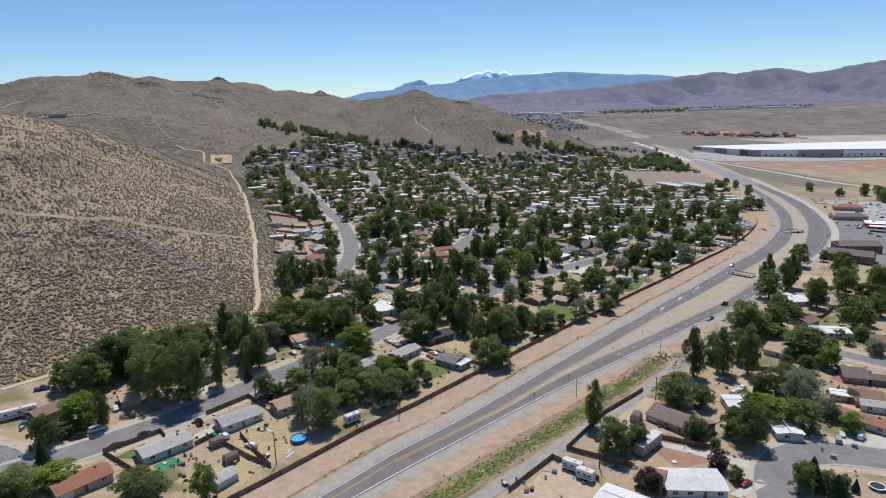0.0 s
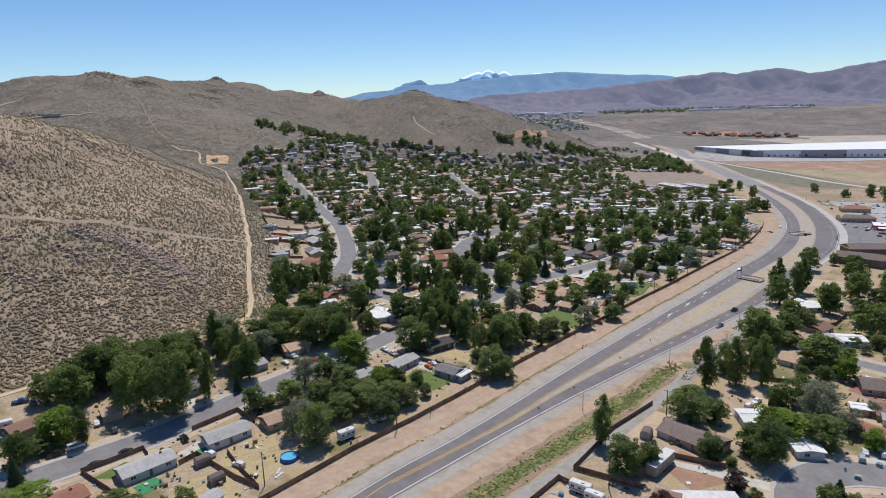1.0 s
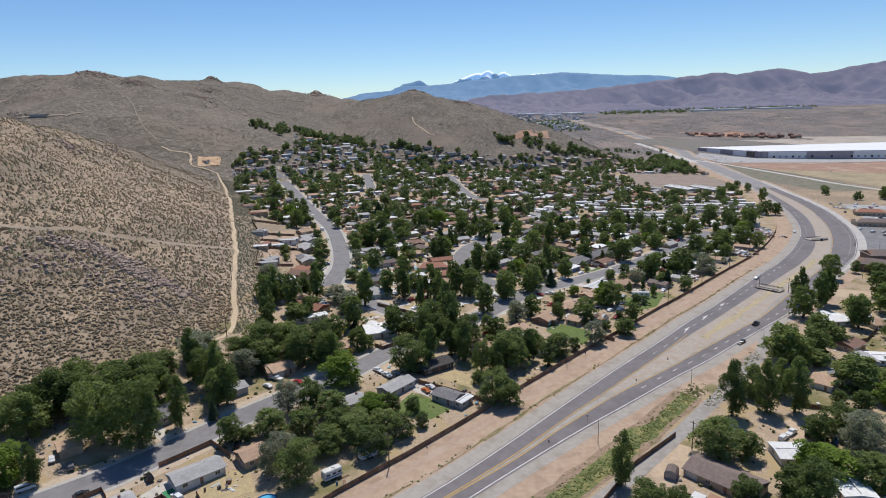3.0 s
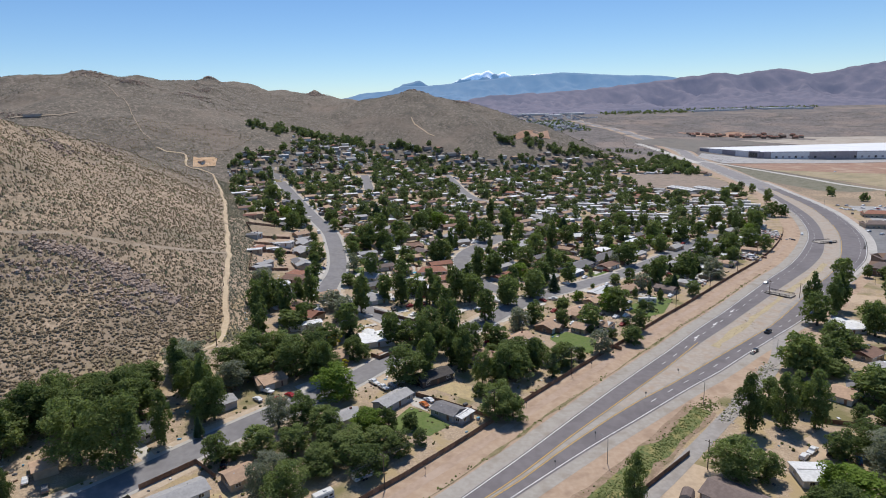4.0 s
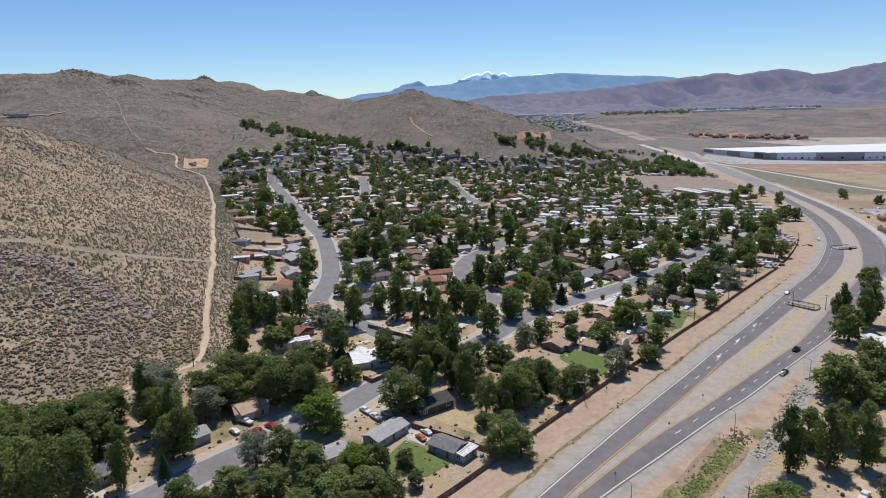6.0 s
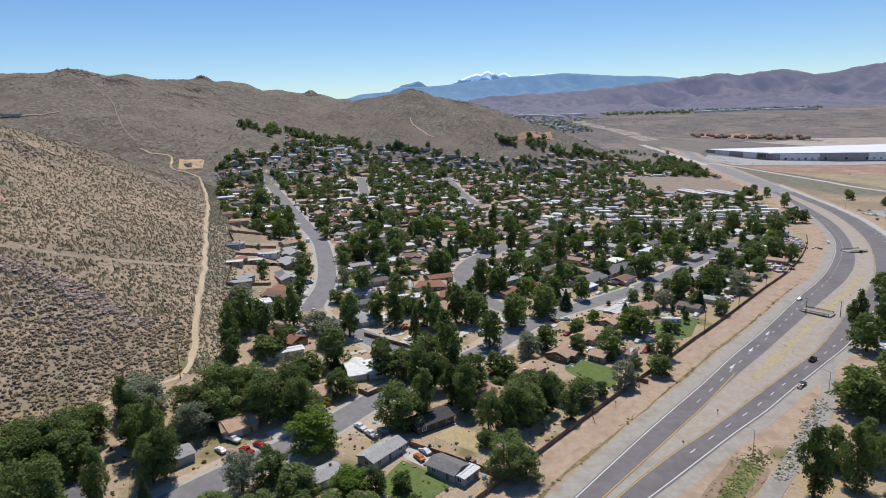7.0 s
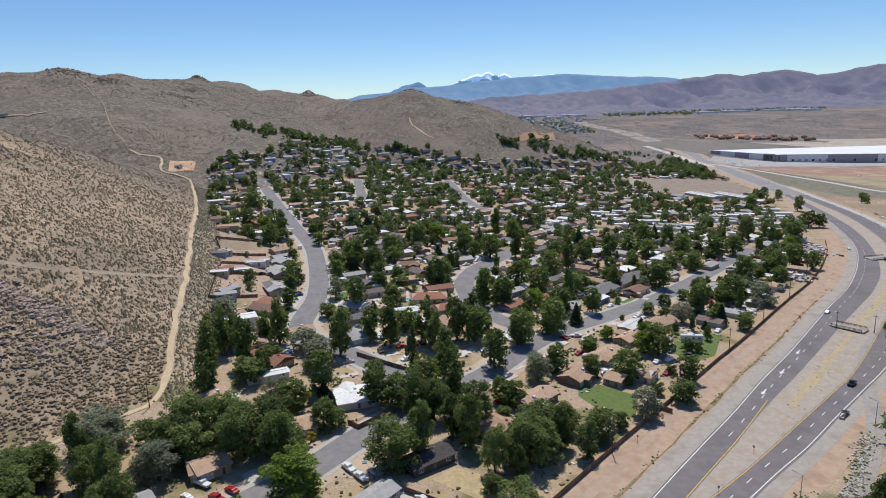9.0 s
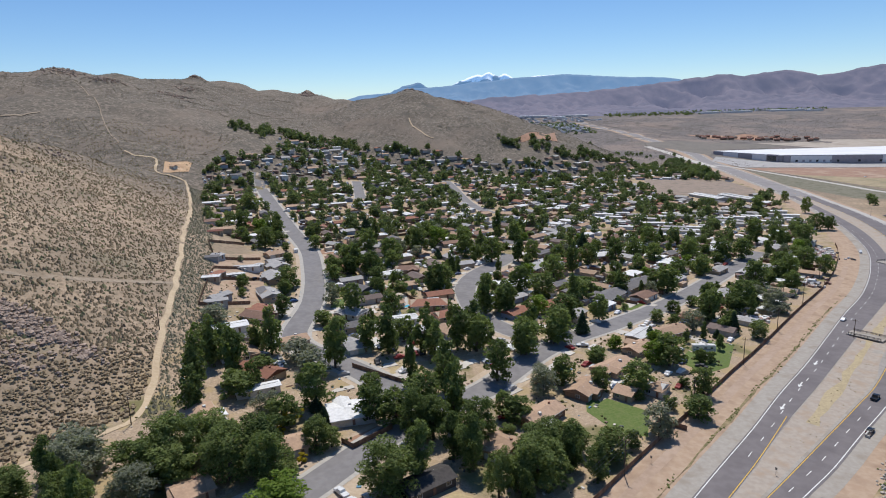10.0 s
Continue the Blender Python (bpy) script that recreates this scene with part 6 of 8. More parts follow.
# ---- cars ----
TYRE = mat("tyre_rubber", (0.02, 0.02, 0.02), (0.03, 0.03, 0.03), 0.2, 0.9)
RIM = mat("wheel_rim", (0.40, 0.40, 0.41), (0.30, 0.30, 0.31), 0.2, 0.35, metal=0.8)
LAMP_RED = mat("tail_light", (0.35, 0.02, 0.02), (0.30, 0.02, 0.02), 0.2, 0.25)
LAMP_CLEAR = mat("head_light", (0.7, 0.7, 0.68), (0.6, 0.6, 0.6), 0.2, 0.2)
PAINTS = {"black": (0.015, 0.015, 0.017), "white": (0.75, 0.75, 0.74), "charcoal": (0.035, 0.037, 0.042), "grey": (0.16, 0.16, 0.165), "silver": (0.42, 0.43, 0.44), "red": (0.32, 0.02, 0.025), "blue": (0.03, 0.08, 0.20), "teal": (0.10, 0.22, 0.23), "orange": (0.50, 0.14, 0.03)}
PAINT_MAT = {k: mat("paint_" + k, c, tuple(v * 0.85 for v in c), 1.5, 0.25, spec=0.5) for k, c in PAINTS.items()}
SHAPES = {
    # outline of the side, from rear to front, and of the glass band
    "sedan": ([(-2.3, 0.35), (-2.35, 0.85), (-1.7, 0.98), (-1.1, 1.42), (0.35, 1.44), (1.1, 1.0), (2.2, 0.82), (2.35, 0.4)], [(-1.6, 0.98), (-1.08, 1.37), (0.33, 1.39), (1.0, 0.99)], 1.78),
    "suv": ([(-2.35, 0.4), (-2.4, 1.1), (-2.2, 1.72), (0.3, 1.76), (1.1, 1.15), (2.3, 1.0), (2.4, 0.45)], [(-2.2, 1.12), (-2.1, 1.66), (0.28, 1.70), (0.98, 1.14)], 1.9),
    "pickup": ([(-2.8, 0.5), (-2.8, 1.1), (-0.75, 1.1), (-0.65, 1.78), (0.75, 1.8), (1.4, 1.2), (2.7, 1.08), (2.8, 0.5)], [(-0.62, 1.12), (-0.58, 1.72), (0.73, 1.74), (1.28, 1.15)], 1.95),
    "van": ([(-2.6, 0.4), (-2.6, 1.95), (1.1, 2.0), (1.8, 1.3), (2.5, 1.1), (2.6, 0.45)], [(-2.2, 1.3), (-2.2, 1.85), (1.08, 1.9), (1.68, 1.3)], 2.0),
}


def prism(outline, width):
    n = len(outline)
    v = [(x, -width / 2, z) for x, z in outline] + [(x, width / 2, z) for x, z in outline]
    f = [tuple(range(n)), tuple(range(2 * n - 1, n - 1, -1))] + [(k, n + k, n + (k + 1) % n, (k + 1) % n) for k in range(n)]
    return v, [q[::-1] for q in f]


def body_mesh(kind):
    outline, _, width = SHAPES[kind]
    bm = bmesh.new()
    v, f = prism(outline, width)
    vs = [bm.verts.new(q) for q in v]
    for q in f:
        bm.faces.new([vs[i] for i in q])
    for w in bm.verts:
        if w.co.z > 1.25:
            w.co.y *= 0.84
    bmesh.ops.recalc_face_normals(bm, faces=bm.faces[:])
    bmesh.ops.bevel(bm, geom=bm.edges[:], offset=0.06, segments=1, affect="EDGES")
    v = [tuple(q.co) for q in bm.verts]
    bm.verts.index_update()
    f = [tuple(q.index for q in face.verts) for face in bm.faces]
    bm.free()
    return v, f


def glass_mesh(kind):
    _, glass, width = SHAPES[kind]
    v, f = prism(glass, width * 0.89)
    return [(x * 1.02 + (0.03 if x > 0 else -0.03), y, z) for x, y, z in v], f


def place_car(x, y, heading, paint, kind, lift=0.1):
    noun = {"suv": "sport utility car", "sedan": "sedan", "pickup": "pickup truck", "van": "van"}[kind]
    ob = anchor("pickup_truck" if kind == "pickup" else ("van" if kind == "van" else "car"), x, y, heading, "%s %s parked on the ground" % (paint, noun), "car", "parked cars", lift)
    piece("body", shared(("body", kind, paint), lambda: body_mesh(kind), PAINT_MAT[paint]), ob)
    piece("cabin_glass", shared(("windows", kind), lambda: glass_mesh(kind), GLASS), ob)
    wheel = shared("tyre", lambda: tube((0, -0.11, 0), (0, 0.11, 0), 0.34, 0.34, 12), TYRE)
    rim = shared("rim", lambda: tube((0, -0.12, 0), (0, 0.12, 0), 0.2, 0.2, 8), RIM)
    half, w = SHAPES[kind][0][-1][0], SHAPES[kind][2]
    for sx in (-0.62, 0.62):
        for sy in (-0.46, 0.46):
            t = piece("wheel", wheel, ob, Matrix.Translation((sx * half, sy * w, 0.34)))
            if y < 330:
                piece("rim", rim, t)
    for sy in (-0.33, 0.33) if y < 330 else ():
        piece("head_light", shared("head_light", lambda: box(0, 0, 0, 0.1, 0.35, 0.16), LAMP_CLEAR), ob, Matrix.Translation((half - 0.03, sy * w, 0.72)))
        piece("tail_light", shared("tail_light", lambda: box(0, 0, 0, 0.1, 0.3, 0.16), LAMP_RED), ob, Matrix.Translation((-half + 0.03, sy * w, 0.8)))
    return ob


# ---- single things in the yards ----
PAD_SOIL = mat("pad_soil", (0.56, 0.37, 0.22), (0.50, 0.33, 0.20), 2.0, 0.95, bump=0.03, col3=(0.62, 0.47, 0.33), size3=9, amount3=0.6)
patch("bare_pad", [(-280.5, 778), (-260.5, 794), (-266, 820), (-271, 822), (-291, 810)], PAD_SOIL, "bare orange pad at the trail head", "yard", 0.5, 4)
patch("bare_cut", [(133, 1188), (209, 1272), (206, 1222), (136, 1172)], PAD_EARTH, "bare orange cut at the foot of the hill", "yard", 0.5, 10)
POOL_BLUE = mat("pool_wall", (0.03, 0.16, 0.42), (0.025, 0.13, 0.36), 0.6, 0.4)
POOL_WATER = mat("pool_water", (0.10, 0.42, 0.62), (0.13, 0.48, 0.68), 0.7, 0.05, spec=0.5)


def place_pool(x, y, r):
    ob = anchor("swimming_pool", x, y, 0, "round blue above-ground pool filled with water", "pool")
    n = 28
    v, f = [], []
    for rr, z in ((r, 0.0), (r, 1.25), (r - 0.12, 1.25), (r - 0.12, 0.2)):
        v += [(math.cos(6.2832 * k / n) * rr, math.sin(6.2832 * k / n) * rr, z) for k in range(n)]
    for j in range(3):
        f += [(j * n + k, j * n + (k + 1) % n, (j + 1) * n + (k + 1) % n, (j + 1) * n + k) for k in range(n)]
    part("pool_wall", (v, f), POOL_BLUE, ob)
    part("water", ([(math.cos(6.2832 * k / n) * (r - 0.13), math.sin(6.2832 * k / n) * (r - 0.13), 0.95) for k in range(n)], [tuple(range(n))]), POOL_WATER, ob, "bright blue water")
    for k in range(0, n, 4):
        a = 6.2832 * k / n
        part("support", box(math.cos(a) * (r + 0.05), math.sin(a) * (r + 0.05), 0.65, 0.12, 0.12, 1.3), POOL_BLUE, ob)


place_pool(-51.6, 198.6, 2.9)


def place_sunken_pool(x, y, L, W, angle):
    ob = anchor("garden_pool", x, y, angle, "rectangular turquoise pool with a pale rim", "pool")
    part("rim", joined(box(0, W / 2 + 0.4, 0.1, L + 1.6, 0.8, 0.16), box(0, -W / 2 - 0.4, 0.1, L + 1.6, 0.8, 0.16), box(L / 2 + 0.4, 0, 0.1, 0.8, W, 0.16), box(-L / 2 - 0.4, 0, 0.1, 0.8, W, 0.16)), SLAB, ob)
    part("water", box(0, 0, 0.05, L, W, 0.1), POOL_WATER, ob)


place_sunken_pool(-16.0, 440.0, 8.0, 4.0, 10)
RV_WHITE = mat("trailer_skin", (0.66, 0.65, 0.62), (0.58, 0.57, 0.55), 0.8, 0.5, col3=(0.45, 0.42, 0.38), size3=2, amount3=0.3)
RV_SIDE = mat("trailer_side", (0.38, 0.33, 0.28), (0.33, 0.285, 0.24), 0.8, 0.6)
STRIPE_BLUE = mat("blue_stripe", (0.10, 0.17, 0.30), (0.08, 0.14, 0.26), 0.6, 0.5)


def place_trailer(x, y, angle, L=9.0, W=2.5, H=2.9, skin=None, label="white travel trailer parked in a yard"):
    ob = anchor("travel_trailer", x, y, angle, label, "trailer", "trailers in yards")
    skin = skin or RV_WHITE
    bm = bmesh.new()
    v, f = box(0, 0, 0.6 + H / 2, L, W, H)
    vs = [bm.verts.new(q) for q in v]
    for q in f:
        bm.faces.new([vs[i] for i in q])
    bmesh.ops.bevel(bm, geom=bm.edges[:], offset=0.18, segments=2, affect="EDGES")
    me = bpy.data.meshes.new("body")
    bm.to_mesh(me)
    bm.free()
    me.materials.append(skin)
    piece("body", me, ob)
    part("stripe", joined(box(0, W / 2 + 0.012, 1.5, L * 0.94, 0.03, 0.35), box(0, -W / 2 - 0.012, 1.5, L * 0.94, 0.03, 0.35)), STRIPE_BLUE, ob)
    for s in (-1, 1):
        for k in (-0.3, 0.05, 0.32):
            part("window", box(k * L, s * (W / 2 + 0.01), 2.3, 1.1, 0.04, 0.6), GLASS, ob)
    part("roof_unit", box(L * 0.1, 0, 0.6 + H + 0.12, 0.9, 0.7, 0.28), RV_WHITE, ob)
    wheel = shared("tyre", None, TYRE)
    for sx in (-0.35, 0.35):
        for sy in (-1, 1):
            piece("wheel", wheel, ob, Matrix.Translation((sx * 1.6, sy * (W / 2 - 0.1), 0.34)))
    part("hitch", tube((L / 2, 0, 0.55), (L / 2 + 1.3, 0, 0.5), 0.06, 0.05, 6), STEEL, ob)
    return ob

# ---- parked cars: x, y, heading, paint, kind ----
for row in ((-128.3, 200.6, 40, "black", "pickup"), (-124.3, 205.3, 40, "white", "van"), (-113.2, 196.2, 40, "charcoal", "sedan"), (-107.1, 203.6, 40, "charcoal", "sedan"), (-154.8, 232.1, 130, "grey", "pickup"), (-150.4, 207.3, 35, "teal", "sedan"), (-67.3, 195.7, 150, "white", "suv"), (-78.7, 202.4, 140, "white", "suv"), (-91, 211.8, 130, "black", "suv"), (-68.9, 228.6, 100, "black", "sedan"), (-66.9, 274, 150, "white", "pickup"), (-60.8, 267.6, 145, "red", "pickup"), (-57.9, 271.1, 145, "red", "sedan"), (-69.1, 268.1, 140, "white", "sedan"), (-27.2, 281.4, 130, "white", "pickup"), (-23.2, 277, 130, "white", "pickup"), (-19.6, 279.2, 130, "silver", "sedan"), (-13.2, 284.6, 150, "grey", "suv"), (-11.5, 280.1, 150, "black", "pickup"), (-5.5, 267, 130, "white", "sedan"),):
    place_car(*row)
for row in ((-7.2, 263.5, 125, "orange", "sedan"), (21.4, 323.3, 10, "red", "sedan"), (88.5, 168.5, 30, "red", "sedan"), (125.1, 228.7, 60, "blue", "sedan"), (128.1, 226.3, 60, "blue", "suv"), (130.4, 237.4, 60, "black", "sedan"), (61.6, 191.8, 20, "red", "sedan"), (64.4, 194.7, 20, "red", "pickup"), (158.1, 340.1, 42, "black", "pickup"), (139.9, 315.8, 42, "black", "sedan"), (201.7, 428, 222, "white", "sedan"), (309.6, 579.1, 240, "white", "suv"), (62.1, 388.6, 0, "white", "pickup"), (87.2, 388.4, 20, "white", "pickup"), (61.3, 365.4, 45, "white", "sedan"), (7, 435.1, 0, "white", "van"), (5.4, 428.1, 150, "white", "sedan"), (312.9, 544.3, 60, "black", "suv"), (-75.7, 443.2, 30, "blue", "sedan"), (-77.4, 431.6, 30, "white", "sedan"),):
    place_car(*row)
for row in ((-73.8, 374.2, 20, "silver", "sedan"), (-64.4, 366, 20, "white", "sedan"), (32.1, 505.1, 40, "grey", "sedan"), (125.9, 487.9, 40, "black", "sedan"), (43.8, 350.5, 45, "white", "sedan"), (-13.3, 292.3, 120, "black", "sedan"), (-68.7, 367.7, 30, "silver", "suv"), (87.4, 443.1, 40, "grey", "sedan"), (-160, 232.7, 30, "blue", "pickup"), (-125, 219.9, 120, "white", "sedan"), (-117.1, 216.5, 120, "grey", "suv"), (194.7, 321.7, 80, "grey", "sedan"), (376.6, 592.8, 20, "white", "sedan"), (378.4, 578.5, 20, "white", "suv"), (373.4, 539.2, 100, "red", "sedan"), (372.7, 527.2, 100, "grey", "sedan"), (380.1, 564.8, 20, "black", "sedan"), (658.4, 1099.1, 20, "white", "sedan"), (420, 683.5, 70, "grey", "suv"), (421.9, 668.4, 70, "black", "sedan"),):
    place_car(*row)
for row in ((140.2, 195.4, 60, "white", "van"), (135.2, 197.0, 60, "white", "sedan"), (131.5, 193.0, 60, "silver", "suv"), (112.5, 228.5, 40, "white", "suv"), (117.0, 232.0, 40, "white", "pickup"), (122.0, 231.0, 60, "black", "suv"), (172.0, 252.0, 30, "white", "pickup"), (177.5, 248.0, 30, "silver", "sedan"), (224.0, 352.0, 60, "white", "pickup"), (449.8, 691.3, 60, "white", "pickup")):
    place_car(*row)
for row in ((-78.6, 434.0, 30, "silver", "sedan"), (-77.6, 444.9, 30, "charcoal", "pickup"), (-73.5, 375.0, 20, "white", "sedan"), (-83.8, 448.1, 100, "red", "sedan"), (-105.0, 477.3, 60, "black", "suv"), (-101.3, 480.6, 60, "white", "van"), (-59.4, 486.5, 20, "white", "pickup")):
    place_car(*row)

place_trailer(65.7, 188.5, 45, 13.0, 3.4, 3.3, RV_SIDE, "long boxy trailer with a white roof in a lot")
part("roof", box(0, 0, 4.0, 13.0, 3.4, 0.12), RV_WHITE, bpy.data.objects["travel_trailer"])
place_trailer(113.4, 384.0, -8, 9.5)
place_trailer(-156.4, 212.0, 35, 12.0, 2.6, 3.0, label="long white motor home on a dirt lot")
place_trailer(-24.5, 219.5, 38, 6.5)
place_trailer(-34.5, 209.0, 38, 6.0)
place_trailer(38.3, 176.5, -38, 6.5)
place_trailer(41.2, 171.8, -40, 5.5)
place_trailer(-139.0, 217.0, 60, 6.5)


def place_arched_shed(x, y, angle):
    ob = anchor("arched_shed", x, y, angle, "small grey barn-roofed shed", "shed", "sheds of the town")
    L, W = 4.2, 3.4
    pts = [(-W / 2, -0.4), (-W / 2, 1.9), (-W * 0.36, 2.7), (0, 3.1), (W * 0.36, 2.7), (W / 2, 1.9), (W / 2, -0.4)]
    n = len(pts)
    v = [(-L / 2, a, b) for a, b in pts] + [(L / 2, a, b) for a, b in pts]
    part("wall", (v, [tuple(range(n))[::-1], tuple(range(n, 2 * n))]), WALL_MAT["grey"], ob)
    part("roof", ([(x_ * 1.04, y_ * 1.04, z_ + 0.05) for x_, y_, z_ in v], [(k, k + 1, n + k + 1, n + k) for k in range(n - 1)]), ROOF_MAT["umber"], ob)
    part("door", box(L / 2 + 0.03, 0, 1.0, 0.05, 1.2, 1.9), TRIM, ob)


place_arched_shed(67.5, 207.5, 60)
place_arched_shed(58.6, 186.4, 30)
place_arched_shed(-79.5, 197.5, 40)
place_arched_shed(-71.5, 187.5, 45)
JUNK = [mat("junk_%d" % k, c, tuple(v * 0.8 for v in c), 0.4, 0.7, random_tint=0.3) for k, c in enumerate([(0.6, 0.6, 0.58), (0.25, 0.14, 0.09), (0.10, 0.10, 0.11), (0.12, 0.30, 0.42), (0.42, 0.35, 0.26)])]
junk_rng = random.Random(11)


def place_clutter(x, y, spread, count):
    """Small loose things lying about a yard: crates, boards, barrels, a tarp over a heap."""
    for _ in range(count):
        px, py = x + junk_rng.uniform(-spread, spread), y + junk_rng.uniform(-spread, spread)
        what = junk_rng.choice(("crate", "barrel", "board_pile"))
        ob = anchor(what, px, py, junk_rng.uniform(0, 180), {"crate": "old storage crate standing in a yard", "barrel": "upright barrel standing in a yard", "board_pile": "stack of loose boards in a yard"}[what], what.split("_")[0], "yard clutter")
        m = junk_rng.choice(JUNK)
        s = junk_rng.uniform(0.7, 1.5)
        if what == "crate":
            part("body", box(0, 0, 0.4 * s, 1.1 * s, 0.8 * s, 0.8 * s), m, ob)
            part("lid", box(0, 0, 0.83 * s, 1.16 * s, 0.86 * s, 0.07), junk_rng.choice(JUNK), ob)
        elif what == "barrel":
            part("body", tube((0, 0, 0), (0, 0, 1.0), 0.34, 0.34, 10), m, ob)
            part("rim", tube((0, 0, 0.98), (0, 0, 1.05), 0.37, 0.37, 10), JUNK[2], ob)
        else:
            for k in range(3):
                part("board", box(junk_rng.uniform(-0.2, 0.2), 0.28 * k - 0.4, 0.1 + 0.04 * (k % 2), 2.6 * s, 0.24, 0.1), m, ob)


for x, y, s, n in ((-67, 206, 5, 9), (-74, 183, 5, 8), (-86, 188, 4, 6), (-57, 193, 4, 4), (20, 169, 5, 9), (33, 178, 6, 8), (-146, 206, 6, 6), (-30, 206, 5, 5), (5, 262, 4, 5), (8, 257, 5, 5), (30, 330, 6, 5), (-62, 352, 5, 5), (160, 438, 8, 10), (178, 456, 9, 12), (222, 500, 9, 12), (-52, 345, 6, 6), (128, 190, 8, 7), (108, 385, 7, 5), (50, 300, 5, 4), (-90, 455, 9, 6), (-95, 475, 9, 6)):
    place_clutter(x, y, s, n)

MAT_BLUE = mat("trampoline_mat", (0.02, 0.03, 0.06), (0.03, 0.04, 0.075), 0.6, 0.7)


def place_trampoline(x, y, r):
    ob = anchor("trampoline", x, y, 0, "round dark trampoline with a white padded rim", "trampoline")
    n = 24
    ringed = lambda rr, z: [(math.cos(6.2832 * k / n) * rr, math.sin(6.2832 * k / n) * rr, z) for k in range(n)]
    v = ringed(r, 0.86) + ringed(r, 0.96) + ringed(r - 0.4, 0.96) + ringed(r - 0.4, 0.86)
    part("rim", (v, [(j * n + k, j * n + (k + 1) % n, ((j + 1) % 4) * n + (k + 1) % n, ((j + 1) % 4) * n + k) for j in range(4) for k in range(n)]), TRIM, ob)
    part("jumping_mat", (ringed(r - 0.4, 0.90) + ringed(r - 0.4, 0.88), [tuple(range(n)), tuple(range(2 * n - 1, n - 1, -1))]), MAT_BLUE, ob)
    for k in range(0, n, 4):
        a = 6.2832 * k / n
        part("leg", tube((math.cos(a) * (r - 0.1), math.sin(a) * (r - 0.1), -0.05), (math.cos(a) * (r - 0.1), math.sin(a) * (r - 0.1), 0.87), 0.04, 0.04, 6), STEEL, ob)


place_trampoline(126.6, 166.4, 2.3)

# ---- crossings over the wash in the median ----
# dark steel of the rails, also the painted shade of the drain mouths
STEEL_AND_SHADE = mat("bridge_steel_and_shade", (0.10, 0.085, 0.08), (0.07, 0.06, 0.055), 0.6, 0.7)


def place_culvert(x, y, angle, L=15.0, W=7.0):
    ob = anchor("culvert_bridge", x, y, angle, "low concrete crossing with dark side rails", "bridge", "median crossings")
    part("deck", box(0, 0, 0.5, L, W, 0.7), GRAVEL, ob)
    # no hollow: a solid dark block stands in for the shade under the deck
    part("opening", box(0, -W / 2 - 0.25, 0.15, L * 0.8, 0.7, 1.2), STEEL_AND_SHADE, ob, "dark block for the shaded mouth of the culvert")
    for s in (-1, 1):
        part("rail", box(0, s * (W / 2 - 0.2), 1.75, L * 0.9, 0.2, 0.2), STEEL_AND_SHADE, ob)
        part("rail", box(0, s * (W / 2 - 0.2), 1.3, L * 0.9, 0.16, 0.16), STEEL_AND_SHADE, ob)
        for k in range(6):
            part("post", box((k / 5 - 0.5) * L * 0.88, s * (W / 2 - 0.2), 1.3, 0.2, 0.2, 1.0), STEEL_AND_SHADE, ob)


place_culvert(198.0, 404.5, -52, 15, 7)
place_culvert(311.0, 549.0, 11, 17, 8)


def place_headwall(x, y, angle):
    ob = anchor("drain_headwall", x, y, angle, "dark drain opening with a concrete headwall", "drain")
    # a solid dark block takes the place of the shaded drain mouth
    part("opening", box(0, 0, 0.3, 5.0, 1.0, 1.0), STEEL_AND_SHADE, ob)
    part("headwall", joined(box(0, 0.6, 0.5, 6.0, 0.4, 1.3), box(-2.8, 0.1, 0.4, 0.4, 1.4, 1.1), box(2.8, 0.1, 0.4, 0.4, 1.4, 1.1)), CONCRETE, ob)


place_headwall(138.9, 314.2, 42)

# turn arrows on the lane beside the median
for x, y in ((120.6, 333.2), (137.4, 351.8), (155.7, 373.0)):
    a = math.radians(49)
    shape = [(2.6, -0.16), (2.6, 0.16), (-0.4, 0.16), (-0.4, 0.62), (-2.6, 0.0), (-0.4, -0.62), (-0.4, -0.16)]
    v = []
    for u, w in shape:
        px, py = x + u * 1.15 * math.cos(a) - w * 1.5 * math.sin(a), y + u * 1.15 * math.sin(a) + w * 1.5 * math.cos(a)
        v.append((px, py, height(px, py) + 0.16))
    mesh_object("turn_arrow", v, [tuple(range(len(v)))], PAINT_WHITE, road_left)

# ---- warehouse, shops and far buildings ----
METAL_ROOF = mat("warehouse_roof", (0.80, 0.80, 0.79), (0.74, 0.74, 0.73), 30.0, 0.6)
TILT_GREY = mat("tilt_up_grey", (0.36, 0.32, 0.34), (0.32, 0.285, 0.30), 6.0, 0.8)
TILT_LIGHT = mat("tilt_up_light", (0.74, 0.72, 0.72), (0.69, 0.67, 0.67), 6.0, 0.8)


